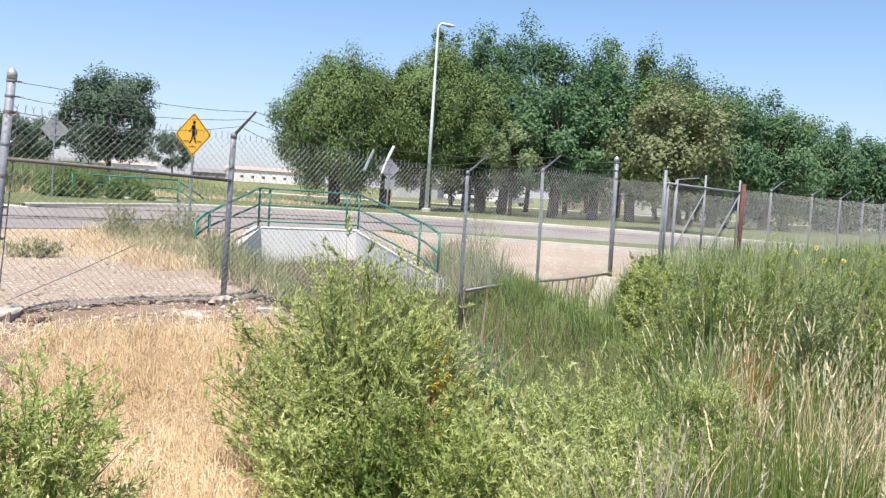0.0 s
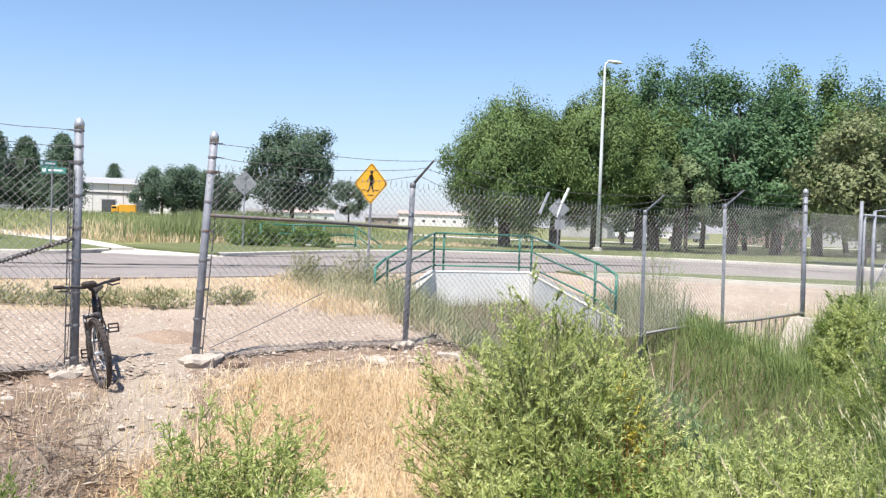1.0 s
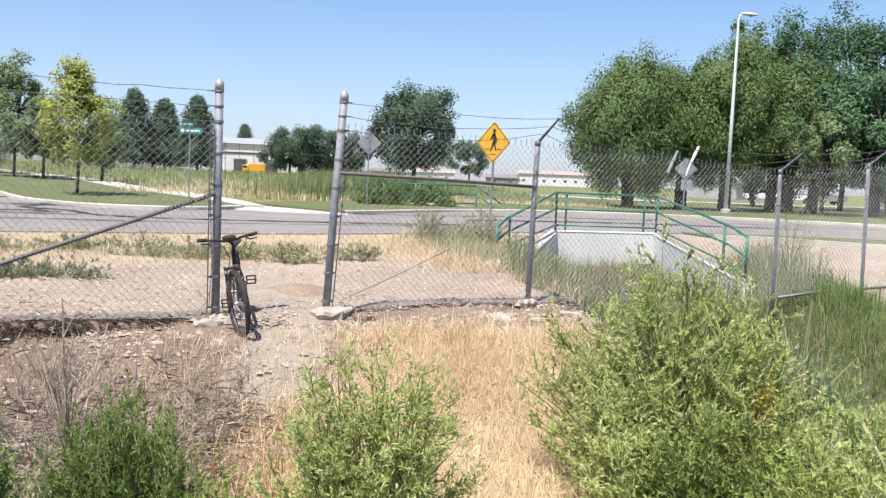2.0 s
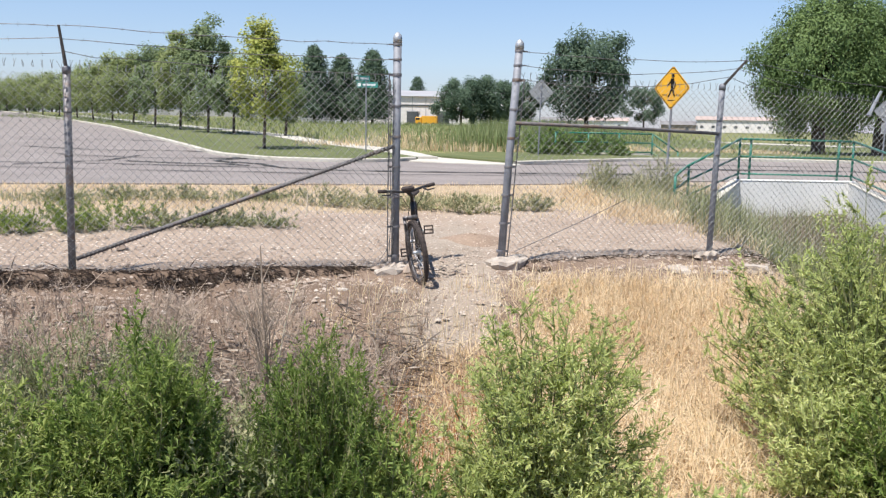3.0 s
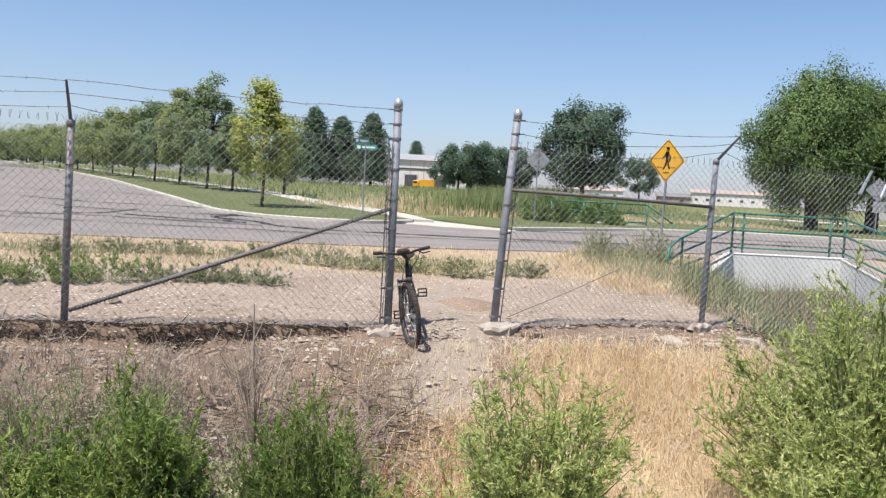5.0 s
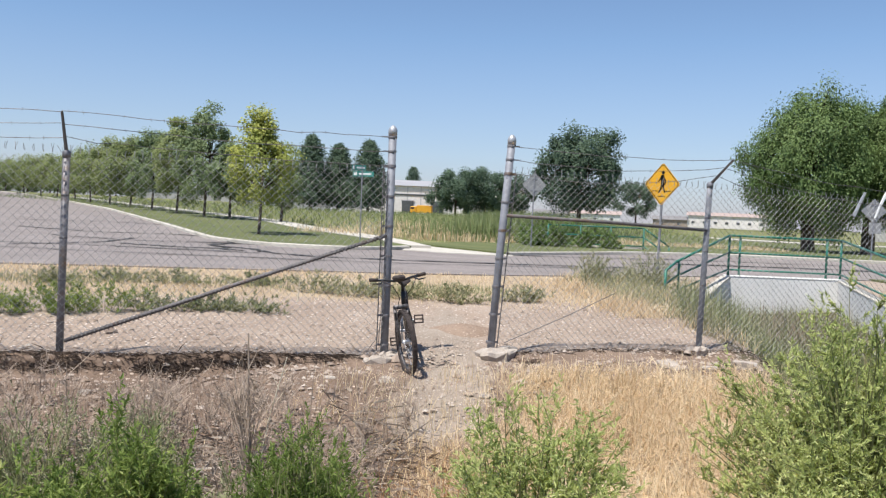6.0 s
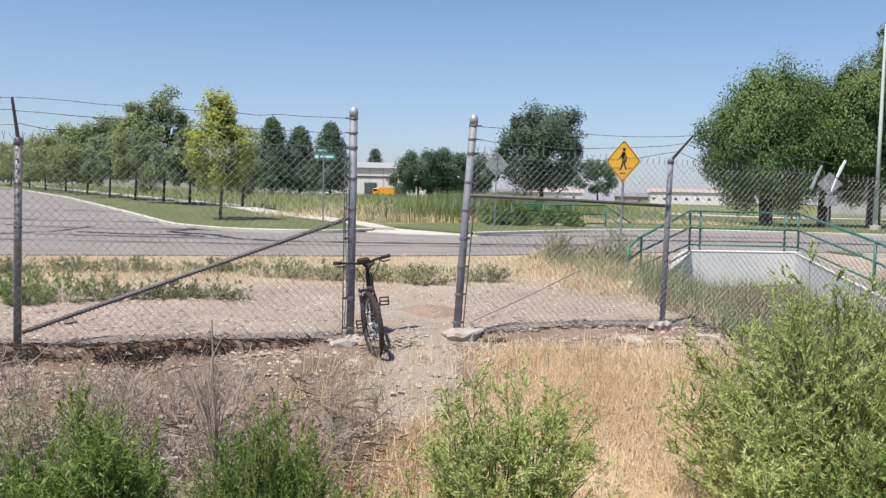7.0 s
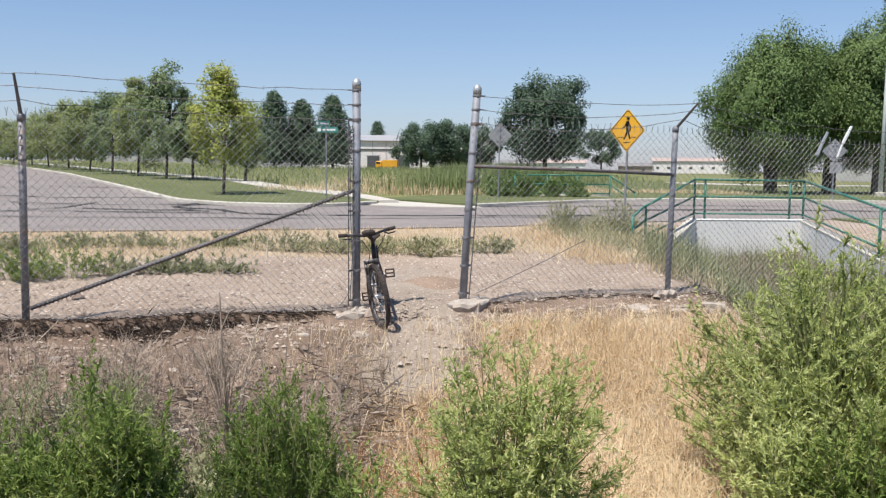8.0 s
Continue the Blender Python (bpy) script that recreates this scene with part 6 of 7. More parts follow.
band = ((-6.6, 10.9, 0.3, 0.62), (-6.0, 11.1, 0.35, 0.34), (-5.5, 11.4, 0.4, 0.4), (-4.9, 11.7, 0.5, 0.45), (-4.3, 12.0, 0.4, 0.3), (-3.6, 12.2, 0.45, 0.28), (-3.0, 12.4, 0.4, 0.28), (-2.6, 15.4, 0.5, 0.4), (-1.7, 15.2, 0.5, 0.35), (-0.9, 14.9, 0.4, 0.32), (0.0, 14.6, 0.4, 0.32), (1.2, 15.4, 0.35, 0.3), (-5.2, 15.6, 0.6, 0.3), (-7.0, 14.6, 0.6, 0.32), (-8.2, 10.4, 0.5, 0.4), (-7.3, 10.6, 0.3, 0.35), (-3.9, 15.9, 0.5, 0.25), (-6.2, 15.4, 0.5, 0.28))
for k, (x, y, r, h) in enumerate(band):
    shrub("weed_tuft", "low grey-green weed tuft on the gravel", x, y, 1.6 * r, 0.9 * r, 1.12 * h, MID_LEAF if x < -4.4 and y < 13 else TUFT_LEAF if x > -3 else FEATHER, 500 + k, 46, 7, 12, (0.05, 0.012), category="weed", far=True)
for k, (az, d, r, h) in enumerate(((45.2, 9.6, 0.6, 1.35), (47.0, 10.4, 0.75, 1.55), (48.0, 9.4, 0.75, 1.6), (51.0, 10.6, 0.85, 1.7), (53.5, 9.2, 0.8, 1.6), (56.0, 10.4, 0.9, 1.75), (59.0, 9.4, 0.9, 1.7))):
    x, y = polar(az, d)
    shrub("feathery_weed", "tall feathery grey-green weed before the fence", x, y, r, r, h, (LIME_LEAF, REED_BLADE, MID_LEAF)[k % 3], 600 + k, 100, 9, 15, (0.05, 0.012), up=1.3, category="weed", far=True)
shrub("weed_bush", "dark leafy bush at the fence", 8.62, 9.0, 0.45, 0.45, 1.35, BUSH_LEAF, 10, 90, 10, 17, (0.065, 0.016))
shrub("weed_bush", "dark leafy bush at the fence", 9.8, 10.3, 0.55, 0.55, 1.15, MID_LEAF, 15, 80, 10, 18, (0.06, 0.015))
shrub("weed_bush", "grey-green roadside weed clump", 4.0, 18.3, 0.9, 0.8, 0.95, TUFT_LEAF, 11, 70, 8, 14, (0.06, 0.012), far=True)
shrub("weed_bush", "grey-green roadside weed clump", 2.9, 18.6, 0.6, 0.6, 0.85, TUFT_LEAF, 12, 44, 8, 14, (0.06, 0.012), far=True)
shrub("weed_bush", "twiggy pale bush beyond the fence", 9.9, 15.8, 0.75, 0.7, 1.5, BLUE_LEAF, 13, 34, 7, 8, (0.05, 0.012), far=True)


for k, (x, y, r, h) in enumerate(((4.2, 41.2, 0.8, 1.5), (5.3, 41.1, 0.8, 1.35), (6.4, 41.1, 0.8, 1.3), (4.5, 39.7, 0.7, 1.25), (5.7, 39.6, 0.6, 1.1), (3.2, 41.4, 0.8, 1.2), (6.9, 39.5, 0.6, 0.9), (3.4, 39.9, 0.7, 1.1))):
    shrub("weed_bush", "dark green weed clump around the far railing", x, y, r, r, h, DEEP_LEAF, 450 + k, 50, 8, 12, (0.12, 0.04), far=True)


for k, (x, y, r, h) in enumerate(((-1.65, 4.4, 0.42, 1.1), (-2.25, 4.6, 0.45, 1.08), (-1.05, 4.15, 0.34, 0.85), (-0.62, 4.2, 0.32, 0.78), (-2.8, 4.6, 0.45, 1.0), (-2.0, 5.2, 0.45, 0.85), (-3.3, 5.0, 0.5, 0.95))):
    shrub("feathery_weed", "fine grey-green feathery weed behind the green clumps", x, y, r, r, h, FEATHER, 650 + k, 80, 9, 15, (0.03, 0.006), up=1.8, category="weed", far=True)


for k, (az, d, r, h, m) in enumerate(((43.4, 4.9, 0.5, 1.02, BUSH_LEAF), (46.6, 5.0, 0.45, 1.0, LIME_LEAF), (46.2, 4.2, 0.42, 0.82, BUSH_LEAF), (48.6, 5.7, 0.45, 1.0, BUSH_LEAF), (40.2, 4.1, 0.42, 0.85, BUSH_LEAF))):
    x, y = polar(az, d)
    shrub("weed_bush", "leafy light green weed among the bank grass", x, y, r, r, h, m, 470 + k, 90, 10, 24, (0.034, 0.0105), far=True)


# ---- grasses ----
def patch(name, label, n, seed, inside, box, height, width, lean, material, category="grass", far=False):
    p, rng = scatter(n, seed, inside, *box)
    h = np.clip(height * np.exp(rng.normal(size=len(p)) * 0.25), 0.4 * height, 1.4 * height)
    return stuff(name, blade_arrays(p, h, width, lean, rng, 0.4, far or p[:, 1].min() > 9), material, label, category)


def clump(x, y, s=1.0, o=0.0):
    return np.clip(0.5 + 0.5 * np.sin(x * 2.3 * s + 1.7 * np.sin(y * 1.9 * s + o)) * np.cos(y * 2.7 * s + o + 1.2 * np.sin(x * 1.1 * s)), 0, 1)


def dry_slope(x, y):
    u, s = along(x, y)
    return (s < -0.5) * smoothstep(-0.9, 0.3, x + 0.25 * np.sin(y * 3) - 0.8 * smoothstep(5.6, 7.5, y)) * (1 - smoothstep(2.7, 4.0, x)) * (0.35 + 0.65 * clump(x, y)) * smoothstep(0.5, 1.7, -s) * np.clip(1.1 - 1.5 * trail(x, y), 0.02, 1)


patch("dry_grass", "dense golden dry grass on the slope", 32000, 1, dry_slope, (-1.1, 4.0, 3.0, 10.5), 0.24, 0.0065, 1.7, DRY_BLADE, far=True)
patch("dry_grass", "thin straw grass over the stony slope", 2600, 2, lambda x, y: (along(x, y)[1] < -0.9) * (np.hypot(x, y) > 2.4) * (0.1 + 0.9 * clump(x, y, 1.4, 2)) * (1 - smoothstep(0.6, 1.4, x)) * smoothstep(-2.2, 0.6, x), (-2.5, 1.4, 2.6, 8.6), 0.24, 0.005, 0.7, DRY_BLADE)
patch("dead_weeds", "grey-brown dead weeds on the eroded slope", 9000, 3, lambda x, y: (along(x, y)[1] < -0.6) * (np.hypot(x, y) > 2.6) * (0.15 + 0.85 * clump(x, y, 0.9, 1)) * (1 - smoothstep(-0.9, 0.0, x)), (-6, 0, 2.6, 8.4), 0.2, 0.005, 1.2, BROWN_BLADE)
patch("straw_band", "short straw-coloured grass along the road verge", 17000, 4, lambda x, y: smoothstep(13.8, 15.5, y + 0.25 * x * (x < 0) * -1) * (y < 20.4 + 0.235 * x) * (0.3 + 0.7 * clump(x, y, 0.5)), (-14, 6, 13, 21.5), 0.11, 0.010, 1.0, DRY_BLADE)
patch("green_weeds", "low green weeds before the road", 5000, 6, lambda x, y: np.exp(-((y - 16.6 - 0.17 * x) / 0.5) ** 2) * (clump(x, y, 0.8, 1) > 0.45) * (x < 1.5), (-14, 2, 13, 19), 0.17, 0.012, 0.7, TUFT_LEAF)
patch("green_weeds", "grey-green weeds beside the culvert wing wall", 6000, 7, lambda x, y: smoothstep(3.5, 4.2, x + 0.22 * np.clip(y - 12, 0, 5)) * (along(x, y)[1] > 0.2) * (y < 20.5) * (1 - smoothstep(5.0, 6.2, x + 0.25 * (18 - y))) * (0.3 + 0.7 * clump(x, y, 0.8)), (1.5, 6.5, 10.8, 20.8), 0.36, 0.010, 0.5, TUFT_LEAF)
patch("dry_tufts", "dry tan grass between the roadside weeds", 4200, 35, lambda x, y: smoothstep(3.2, 4.0, x + 0.22 * np.clip(y - 12, 0, 5)) * (along(x, y)[1] > 0.4) * (y < 20.5) * (1 - smoothstep(4.6, 6.0, x + 0.25 * (18 - y))) * (clump(x, y, 1.1, 2) > 0.35), (1.5, 6.5, 10.8, 20.8), 0.30, 0.010, 0.6, DRY_BLADE)
patch("dry_tufts", "dry tufts at the edge of the gravel", 2500, 8, lambda x, y: (along(x, y)[1] > 2.8) * np.exp(-((x - 3.0 + 0.12 * (y - 14)) / 0.4) ** 2) * (clump(x, y, 1.0) > 0.3), (1, 4.4, 12, 19), 0.28, 0.01, 0.7, DRY_BLADE)


def tussocks(name, label, spots, material, seed, width=0.012):
    """Arching grass in separate tufts: (bearing, distance, foot radius, height, blades)."""
    r, bits = np.random.default_rng(seed), []
    for az, d, foot, h, n in spots:
        x, y = polar(az, d)
        a, q = r.uniform(0, 6.283, n), foot * np.sqrt(r.uniform(0, 1, n))
        px, py = x + q * np.cos(a), y + q * np.sin(a)
        bits.append(blade_arrays(np.stack([px, py, gz(px, py) - 0.02], 1), h * r.uniform(0.55, 1.12, n), width, 0.5, r, 0.75))
    return stuff(name, join_arrays(*bits), material, label, "grass")


tussocks("ditch_grass", "rank green sedge tufts arching over the ditch", ((31.8, 8.4, 0.26, 1.45, 460), (33.6, 8.7, 0.28, 1.7, 560), (35.6, 8.5, 0.26, 1.62, 520), (37.4, 8.3, 0.26, 1.45, 440), (39.3, 8.4, 0.26, 1.35, 380), (38.2, 7.0, 0.22, 1.45, 300), (40.6, 6.9, 0.24, 1.4, 300), (42.4, 7.4, 0.26, 1.25, 300)), SEDGE, 61, 0.019)
tussocks("tall_grass", "bright green arching grass tufts on the bank", ((51.2, 3.5, 0.16, 0.98, 420), (54.4, 3.8, 0.2, 1.02, 520), (57.5, 3.5, 0.18, 0.98, 420), (50.2, 4.3, 0.18, 0.92, 420), (53.2, 4.6, 0.2, 0.95, 480), (56.6, 4.6, 0.2, 1.0, 480), (48.6, 3.7, 0.13, 0.85, 260), (55.8, 3.1, 0.16, 0.85, 360)), GREEN_BLADE, 62, 0.009)
patch("ditch_grass", "tall green grass below the hanging bars", 12000, 11, lambda x, y: (1 - smoothstep(0.8, 2.0, line_distance(x, y, SIDE_LINE))) * (along(x, y)[1] < 0.6), (5, 12, 7, 14), 0.4, 0.010, 0.9, SEDGE)
patch("tall_grass", "tall green grass bank with pale seed heads", 11500, 12, lambda x, y: smoothstep(48, 51.5, np.degrees(np.arctan2(x, y)) + 1.5 * np.sin(np.hypot(x, y) * 2.2) + 5 * smoothstep(5.8, 7, np.hypot(x, y))) * (along(x, y)[1] < -0.3) * (np.hypot(x, y) > 4.2) * (np.hypot(x, y) < 10) * (0.1 + 0.9 * clump(x, y, 0.9)), (2, 10, 0.5, 9), 0.70, 0.0085, 0.75, GREEN_BLADE, far=True)
patch("tall_grass", "blue-green rank grass between the weed bushes", 3400, 36, lambda x, y: smoothstep(35, 39, np.degrees(np.arctan2(x, y))) * (1 - smoothstep(46, 50, np.degrees(np.arctan2(x, y)))) * (np.hypot(x, y) > 5.4) * (np.hypot(x, y) < 7.6), (3, 6.5, 3.5, 6.6), 1.05, 0.010, 0.5, SEDGE, far=True)
patch("tall_grass", "tall reedy grass along the receding fence", 14000, 13, lambda x, y: (np.abs(along(x, y)[1] + 1.4) < 1.8) * (x > 9.5) * (0.5 + 0.5 * clump(x, y, 0.5)), (9, 34, 10, 20), 0.9, 0.012, 0.5, REED_BLADE)
patch("dead_stalks", "pale dead stalks lying in the ditch grass", 420, 14, lambda x, y: np.exp(-((x - 4.3) ** 2 + (y - 6.45) ** 2) / 0.05), (3.7, 5.0, 5.8, 7.1), 1.5, 0.016, 0.6, BROWN_BLADE)
patch("dead_stalks", "rust-brown dead weed in the grass", 220, 15, lambda x, y: np.exp(-((x - 5.72) ** 2 + (y - 4.62) ** 2) / 0.016), (5.1, 6.2, 4.1, 5.2), 0.92, 0.012, 0.16, RED_BLADE)
patch("dead_stalks", "rust-brown dead weed in the bushes", 260, 16, lambda x, y: np.exp(-((x - 2.75) ** 2 + (y - 4.45) ** 2) / 0.05), (2.2, 3.3, 4, 5), 0.75, 0.008, 0.4, RED_BLADE)


patch("dry_grass", "pale straw blades among the tall green grass", 1500, 34, lambda x, y: smoothstep(43, 48, np.degrees(np.arctan2(x, y))) * (np.hypot(x, y) > 3.2) * (np.hypot(x, y) < 8.5) * (clump(x, y, 0.8, 3) > 0.45), (2.3, 8, 1.2, 6.5), 0.85, 0.006, 0.5, DRY_BLADE)


def seed_heads(name, label, n, seed, inside, box, height, grains=10):
    """Thin arching stalks, each with a narrow head of many small pale grains."""
    p, rng = scatter(n, seed, inside, *box)
    n = len(p)
    a, lean = rng.uniform(0, 6.28, n), np.abs(rng.normal(size=n)) * 0.3 + 0.05
    h = height * rng.uniform(0.7, 1.2, n)
    way = np.stack([np.cos(a) * lean, np.sin(a) * lean, np.ones(n)], 1)
    tip = p + way * h[:, None]
    stalk = flake_arrays(p, way, h * np.linalg.norm(way, axis=1), 0.006, rng)
    bits = []
    for k in range(grains):
        at = tip - way * 0.02 + (way * [1.3, 1.3, 1]) * 0.011 * k
        bits.append(flake_arrays(at, way + rng.normal(size=way.shape) * 0.22, 0.030 * rng.uniform(0.7, 1.3, n), 0.0105, rng))
    return stuff(name, join_arrays(stalk, *bits), SEED_HEAD, label, "grass")


patch("ditch_grass", "rank green grass below the headwall", 10000, 17, lambda x, y: (line_distance(x, y, DITCH_LINE) < 2.6), (3.5, 11, 12.5, 20.9), 0.62, 0.014, 0.5, FEATHER)
def seeding(x, y):
    az, d = np.degrees(np.arctan2(x, y)), np.hypot(x, y)
    return np.maximum((az > 43) * (az < 50.5) * (d > 6.2) * (d < 8.6), (az > 49) * (d > 4.8) * (d < 7.2)) * (clump(x, y, 1.1, 2) > 0.35)


seed_heads("seed_stalks", "pale seed heads above the tall grass", 560, 20, seeding, (3.2, 8, 1, 6.6), 1.02)
seed_heads("seed_stalks", "long pale seed heads arching over the bank", 34, 25, lambda x, y: (np.degrees(np.arctan2(x, y)) > 44) * (np.hypot(x, y) > 3.3) * (np.hypot(x, y) < 4.3), (2.2, 3.6, 1.8, 3.1), 0.9, 14)
patch("green_weeds", "rank weeds at the foot of the headwall", 5200, 37, lambda x, y: np.exp(-((x - 7.7) / 1.6) ** 2 - ((y - 19.2) / 1.5) ** 2), (5.2, 10.2, 15.5, 20.95), 0.72, 0.016, 0.5, FEATHER)
patch("dead_weeds", "brown dead weeds before the headwall", 3200, 18, lambda x, y: np.exp(-((x - 7.6) / 1.5) ** 2 - ((y - 18.4) / 1.8) ** 2), (5.2, 10.2, 14.5, 20.9), 0.75, 0.012, 0.5, BROWN_BLADE)
patch("dead_weeds", "grey dead stalks among the bushes", 620, 19, lambda x, y: np.exp(-((x - 2.62) ** 2 + (y - 2.42) ** 2) / 0.07), (1.6, 3.4, 1.6, 3.2), 0.98, 0.0045, 0.6, LITTER)
# meadow and reeds past the road
patch("meadow_grass", "tall rough meadow grass past the road", 15000, 21, lambda x, y: (x < 20) * (0.4 + 0.6 * clump(x, y, 0.2)) * (y > 40.5 + np.abs(x - 2) * 0.25 + np.clip(-x, 0, 50) * 0.9), (-60, 20, 40, 130), 0.5, 0.04, 0.6, MEADOW_BLADE)
patch("cattails", "dense tall green cattail reeds past the road", 15000, 22, lambda x, y: np.exp(-((x - 2.5 - 0.12 * (y - 45)) / 3.2) ** 2) * (y > 41.5 + 0.3 * np.abs(x - 3)), (-7, 14, 43, 75), 1.2, 0.035, 0.4, MEADOW_BLADE)
patch("dry_meadow", "dry tan grass patch in the meadow", 1600, 24, lambda x, y: np.exp(-((x + 1.5) / 3.5) ** 2 - ((y - 52) / 7) ** 2), (-9, 6, 43, 66), 0.7, 0.035, 0.6, DRY_BLADE)
patch("park_grass_edge", "rough dry grass edge at the park", 6000, 23, lambda x, y: np.exp(-((y - 43 - 0.3 * x) / 1.2) ** 2), (6, 18, 42, 50), 0.3, 0.03, 0.7, DRY_BLADE)


patch("dry_meadow", "tan dry grass along the edge of the meadow", 1700, 26, lambda x, y: np.exp(-((y - 43.5 - 0.18 * np.abs(x)) / 1.3) ** 2) * (0.2 + 0.8 * clump(x, y, 0.35, 1)), (-9, 9, 41, 47), 0.5, 0.035, 0.6, DRY_BLADE)


# ---- dead plants standing singly ----
def dead_plant(x, y, h, seed, n=14):
    rng = np.random.default_rng(seed)
    ob = thing("dead_weed", "dry leafless grey-brown weed standing on the slope", "dead plant", pose(x, y, float(gz(x, y)) - 0.02), "dead weeds")
    b = Build()
    top = np.array([rng.normal() * 0.06, rng.normal() * 0.06, h])
    b.tube([(0, 0, 0), (top * 0.5 + [rng.normal() * 0.03, 0, 0]).tolist(), top.tolist()], [0.007, 0.005, 0.002], 5, False)
    for k in range(n):
        t = rng.uniform(0.25, 0.95)
        o = top * t
        d = unit(rng.normal(size=3) * [1, 1, 0.3] + [0, 0, 0.55]) * h * rng.uniform(0.15, 0.42)
        b.tube([o.tolist(), (o + d * 0.6).tolist(), (o + d + [0, 0, 0.05]).tolist()], [0.003, 0.0024, 0.0014], 3, False)
        for q in range(4):
            e = o + d * rng.uniform(0.3, 0.9)
            g = unit(rng.normal(size=3) + [0, 0, 0.3]) * h * 0.1
            b.tube([e.tolist(), (e + g).tolist()], [0.0022, 0.0012], 3, False)
    tagged(part("twig_tangle", b, TWIG, ob), kind="stuff")
    return ob


def root_tangle():
    """Dark washed-out roots and dead grass along the foot of the fence."""
    rng = np.random.default_rng(77)
    n = 15000
    u = np.where(rng.uniform(0, 1, n) < 0.965, rng.uniform(-8.5, -0.4, n), rng.uniform(1.5, 5.0, n))
    fade = smoothstep(0.3, 1.8, -u)
    s = -0.05 - 0.11 * fade + rng.normal(size=n) * (0.02 + 0.075 * fade)
    x, y = on_fence(u, s)
    lip = np.interp(s, [-0.44, -0.29, -0.2, -0.16, -0.1, 0], [-0.21, -0.17, -0.12, -0.07, 0.018, 0.012]) * (0.35 + 0.75 * fade) + gz(*on_fence(u, 0.0))
    base = np.stack([x, y, np.where(u < 0, lip, gz(x, y)) + rng.uniform(-0.02, 0.03, n)], 1)
    way = unit(np.stack([rng.normal(size=n), rng.normal(size=n) * 0.4 - 0.25, rng.normal(size=n) * 0.2 - 0.2], 1))
    stuff("root_tangle", leaf_arrays(base, way, rng.uniform(0.04, 0.17, n), 0.008, rng), ROOT, "dark dead roots washed out below the fence", "roots")


ROOT = leaf_mat("dead_root", [(0.06, 0.045, 0.035), (0.11, 0.08, 0.062), (0.18, 0.14, 0.11)], 0, 1.0, 0.95, 0.1)
root_tangle()


def soil_scarp():
    """A dark crumbling step of earth where the gravel breaks off below the fence."""
    n = 190
    u = np.linspace(-9.5, -0.35, n)
    fade = smoothstep(0.3, 1.8, -u)
    rows = []
    for k, (s, dz) in enumerate(((0.02, 0.012), (-0.10, 0.018), (-0.15, -0.02), (-0.16, -0.07), (-0.20, -0.12), (-0.29, -0.17), (-0.44, -0.21))):
        w = 0.02 * np.sin(u * 3.1 + 1) + 0.02 * np.sin(u * 7.3) + 0.014 * np.random.default_rng(900 + k).normal(size=n)
        x, y = on_fence(u, s + w * (k > 0))
        x0, y0 = on_fence(u, 0.0)
        rows.append(np.stack([x, y, gz(x0, y0) + dz * (0.35 + 0.75 * fade) + 0.009 * np.random.default_rng(950 + k).normal(size=n)], 1))
    v = np.stack(rows, 1).reshape(-1, 3)
    f = [(i * 7 + k, i * 7 + k + 1, i * 7 + 8 + k, i * 7 + 7 + k) for i in range(n - 1) for k in range(6)]
    tagged(new("soil_scarp", mesh_of("soil_scarp", v, f, SOIL, True)), "dark crumbling earth step below the fence", "soil", "", "structure")


soil_scarp()
patch("dead_stalks", "thin red-brown stems leaning in the dry grass", 260, 33, lambda x, y: np.exp(-((x + 0.15) ** 2 + (y - 4.6) ** 2) / 0.2), (-1, 0.8, 3.8, 5.6), 0.6, 0.004, 0.8, RED_BLADE)
rng = np.random.default_rng(31)
def dry_stalk(x, y, h, lean, thick, mat, label):
    z = float(gz(x, y)) - 0.03
    ob = thing("dry_stalk", label, "dead plant", pose(x, y, z))
    part("stalk", Build().tube([(0, 0, 0), (lean * 0.4, 0.02, h * 0.5), (lean, 0.0, h)], [thick, thick * 0.8, thick * 0.4], 6), mat, ob)
    for q, t in enumerate((0.45, 0.6, 0.72, 0.85)):
        part("side_twig", Build().tube([(lean * t, 0, h * t), (lean * t + (0.06 if q % 2 else -0.05), 0.03, h * (t + 0.10))], [thick * 0.4, thick * 0.15], 5), mat, ob)


PALE_STALK = surface("bleached_stalk", (0.62, 0.53, 0.40), (0.76, 0.67, 0.52), 20, 0.8, 0, 60, 0.1)
dry_stalk(-1.44, 6.31, 0.86, 0.19, 0.009, PALE_STALK, "pale bleached stalk leaning over the dry slope")
dry_stalk(-1.15, 4.83, 1.42, -0.03, 0.010, TWIG, "tall grey dead weed stem standing on the slope")
dry_stalk(-1.02, 5.9, 0.95, 0.05, 0.006, TWIG, "thin brown dead stem on the dry slope")
dry_stalk(-1.05, 4.9, 0.62, -0.05, 0.007, PALE_STALK, "pale bleached stalk in the grey twigs")
dry_stalk(-3.52, 13.2, 0.42, -0.08, 0.016, PALE_STALK, "pale dry stalk standing in the gravel")
dry_stalk(-2.63, 13.9, 0.42, 0.03, 0.016, PALE_STALK, "pale dry stalk standing in the gravel")
for k in range(46):
    x, y = rng.uniform(-3.8, -0.3), rng.uniform(4.4, 7.2)
    dead_plant(x, y, rng.uniform(0.22, 0.48) if k > 5 else rng.uniform(0.6, 0.8), 300 + k, 26)


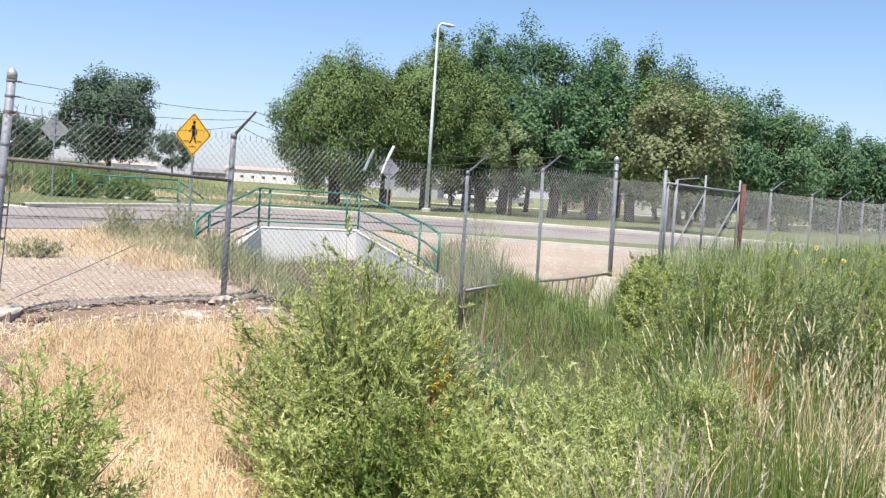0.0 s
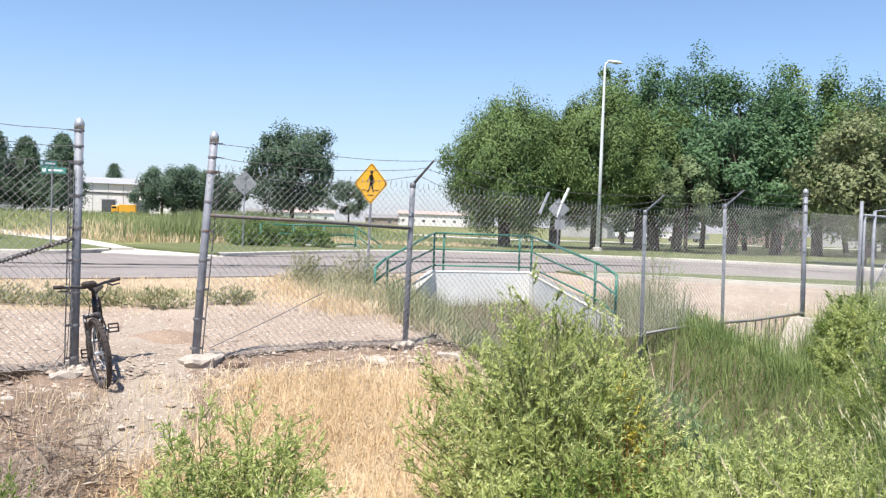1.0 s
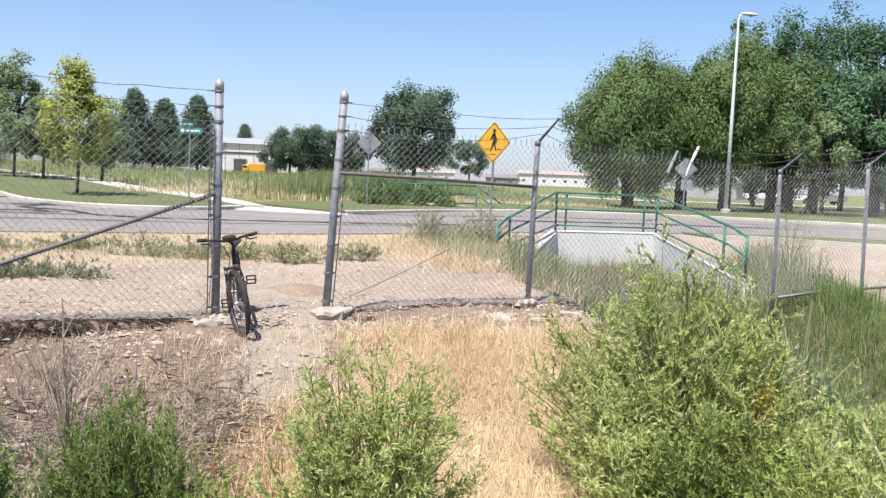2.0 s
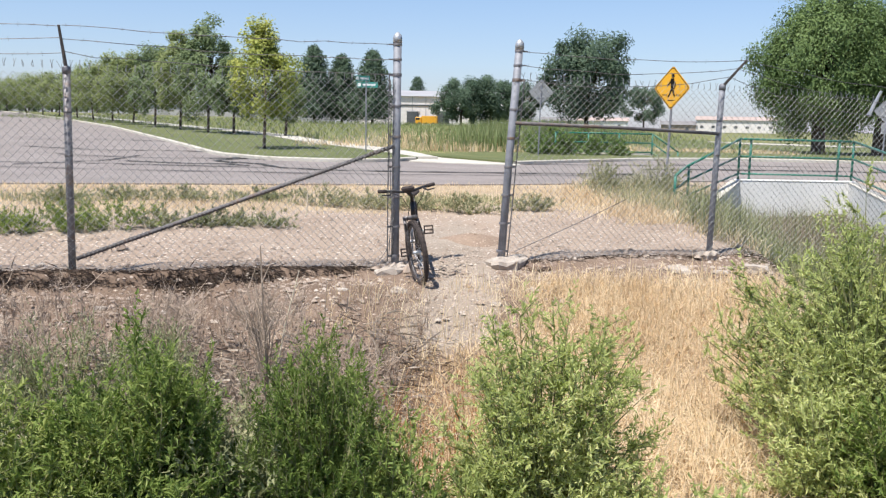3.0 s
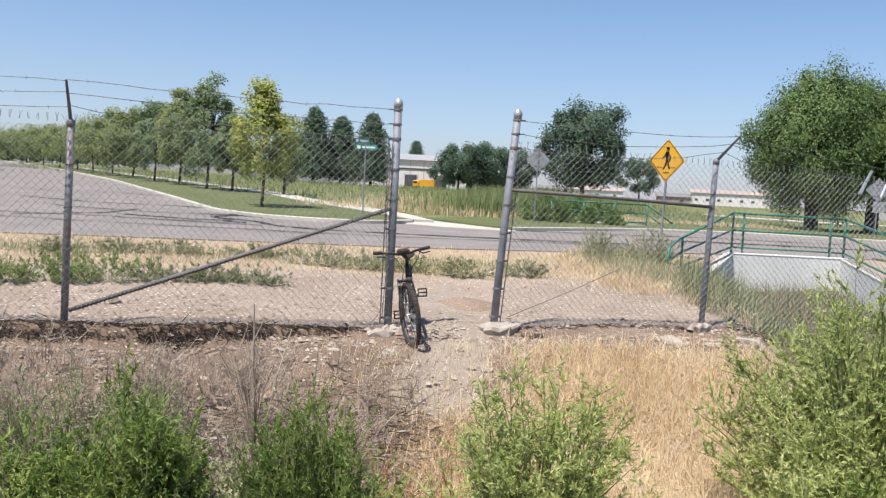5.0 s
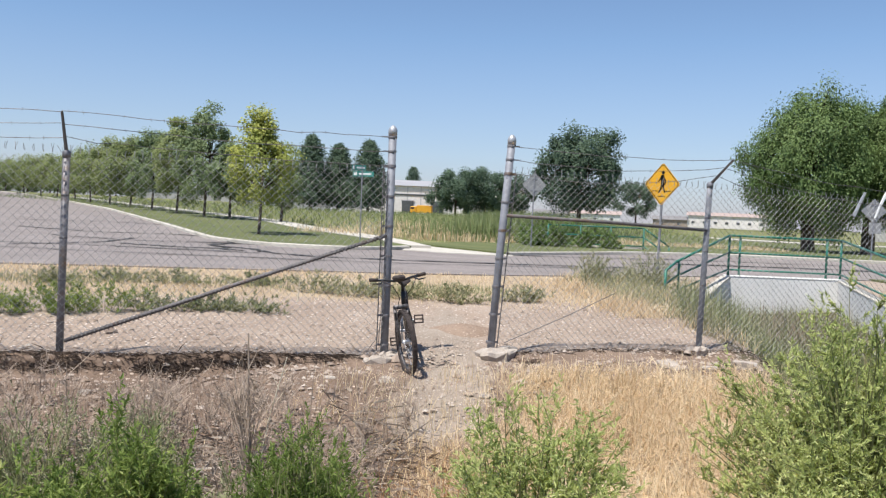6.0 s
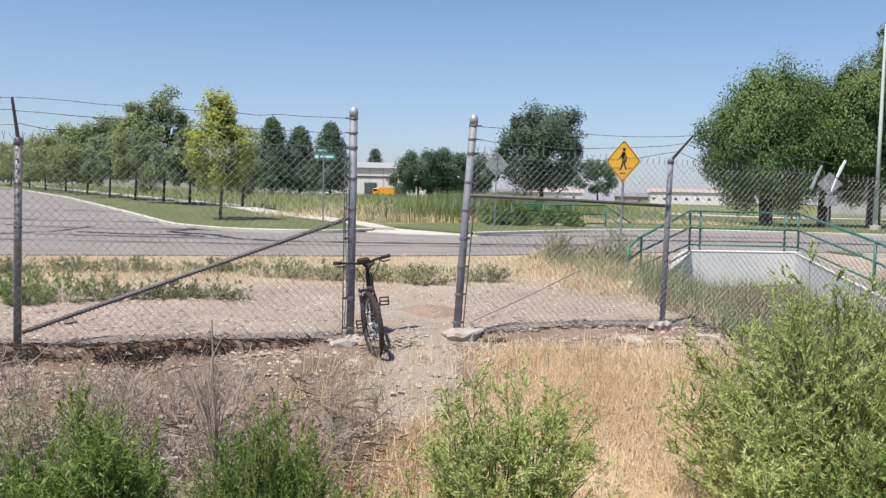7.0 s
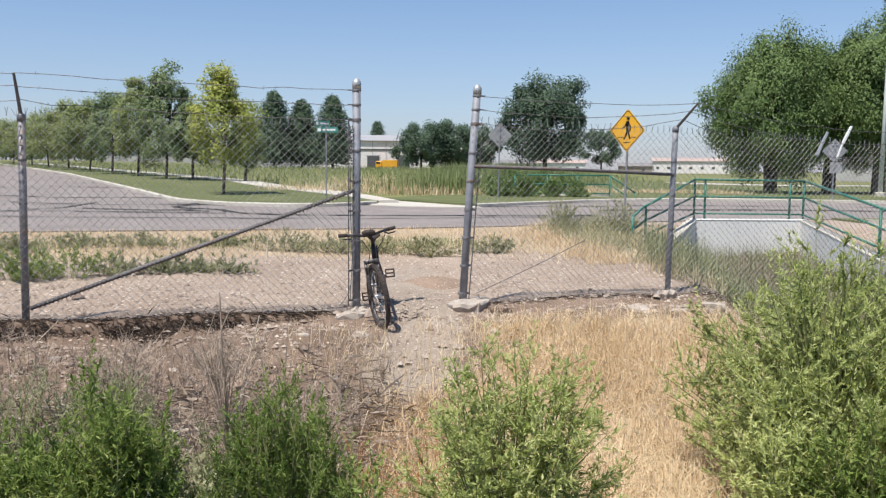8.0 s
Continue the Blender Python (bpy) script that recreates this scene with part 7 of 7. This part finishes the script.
def broom_weed(x, y, h, seed, spread, n=70):
    """A dead weed with one stem and a wide broom of fine upright twigs."""
    r = np.random.default_rng(seed)
    ob = thing("dead_weed", "dry grey weed with a broom of fine leafless twigs", "dead plant", pose(x, y, float(gz(x, y)) - 0.02), "dead weeds")
    part("stem", Build().tube([(0, 0, 0), (0.01, 0, h * 0.3), (0.02, 0.01, h * 0.55)], [0.012, 0.010, 0.007], 6), TWIG, ob)
    b = Build()
    for k in range(n):
        z0 = h * r.uniform(0.3, 0.56)
        a, out = r.uniform(0, 6.283), spread * r.uniform(0.15, 1.0)
        tip = np.array([math.cos(a) * out, math.sin(a) * out, h * r.uniform(0.72, 1.0) - 0.25 * out])
        mid = np.array([tip[0] * 0.45, tip[1] * 0.45, z0 + (tip[2] - z0) * 0.6])
        b.tube([(0.015, 0, z0), mid.tolist(), tip.tolist()], [0.003, 0.002, 0.001], 3, False)
        for q in range(5):
            e = mid + (tip - mid) * r.uniform(0, 0.95)
            b.tube([e.tolist(), (e + unit(r.normal(size=3) + [0, 0, 0.8]) * r.uniform(0.05, 0.14)).tolist()], [0.0019, 0.001], 3, False)
    tagged(part("twig_tangle", b, TWIG, ob), kind="stuff")


broom_weed(-1.17, 4.85, 1.28, 41, 0.3, 42)
broom_weed(-2.05, 5.6, 0.95, 42, 0.36)
broom_weed(-0.72, 5.3, 0.72, 43, 0.34)
broom_weed(-1.55, 6.2, 0.8, 44, 0.4)
broom_weed(-2.9, 5.5, 0.8, 45, 0.4)


def twig_litter():
    """Fallen dead stems lying crosswise over the slope."""
    r = np.random.default_rng(46)
    n = 6500
    x, y = r.uniform(-4.2, 0.1, n * 3), r.uniform(4.2, 7.9, n * 3)
    keep = (r.uniform(0, 1, n * 3) < (0.2 + 0.8 * clump(x, y, 1.1, 3)) * (1 - smoothstep(-0.9, 0.1, x)) * (1 - smoothstep(6.6, 7.9, y - 0.3 * x)))
    x, y = x[keep][:n], y[keep][:n]
    n = len(x)
    base = np.stack([x, y, gz(x, y) + r.uniform(0.0, 0.16, n) ** 1.3], 1)
    way = unit(np.stack([r.normal(size=n), r.normal(size=n) * 0.7, r.normal(size=n) * 0.22 + 0.08], 1))
    stuff("twig_litter", leaf_arrays(base, way, r.uniform(0.08, 0.32, n), 0.0055, r), LITTER, "pale grey dead stems lying over the slope", "dead plants")


twig_litter()


def sunflower(x, y, h, seed):
    rng = np.random.default_rng(seed)
    ob = thing("sunflower", "wild sunflower with small yellow heads above the weeds", "sunflower", pose(x, y, float(gz(x, y)) - 0.02), "wild sunflowers")
    part("stem", Build().tube([(0, 0, 0), (0.03, 0, h * 0.6), (0.0, -0.02, h)], [0.012, 0.009, 0.006], 6), STEM, ob)
    for k in range(2):
        c = Vector((0.0 + 0.16 * k, -0.03, h - 0.14 * k))
        if k:
            part("stem", Build().tube([(0.02, 0, h * 0.7), c], 0.005, 5), STEM, ob)
        face = Matrix.Translation(c) @ Matrix.Rotation(radians(60 + 20 * rng.normal()), 4, "X") @ Matrix.Rotation(radians(rng.normal() * 25), 4, "Y")
        b = Build()
        for q in range(14):
            t = face @ Matrix.Rotation(q * 2 * math.pi / 14, 4, "Z")
            b.add([t @ Vector(w) for w in ((0.01, -0.004, 0), (0.02, -0.005, 0.003), (0.03, 0, 0), (0.02, 0.005, 0.003), (0.01, 0.004, 0))], [(0, 1, 2, 3, 4)])
        head = part("petals", b, PETAL, ob, "yellow petals")
        part("disc", Build().lathe([(0.012, -0.003), (0.013, 0.002), (0.009, 0.006), (0.002, 0.007)], face, 10), BARK, head, "dark flower disc")
    leaf_v = leaf_arrays(np.array([[0, 0, h * t] for t in np.linspace(0.3, 0.9, 9)]), unit(rng.normal(size=(9, 3)) * [1, 1, 0.2]), 0.08, 0.04, rng)
    part("leaves", mesh_of("leaves", *leaf_v, DEEP_LEAF), None, ob)
    return ob


PETAL = surface("yellow_petal", (0.60, 0.42, 0.04), (0.68, 0.52, 0.08), 30, 0.7)
for k, (az, d, h) in enumerate(((52.3, 10.8, 1.55), (53.4, 11.0, 1.62), (55.0, 10.7, 1.5), (56.2, 11.0, 1.66))):
    sunflower(*polar(az, d), h, 700 + k)
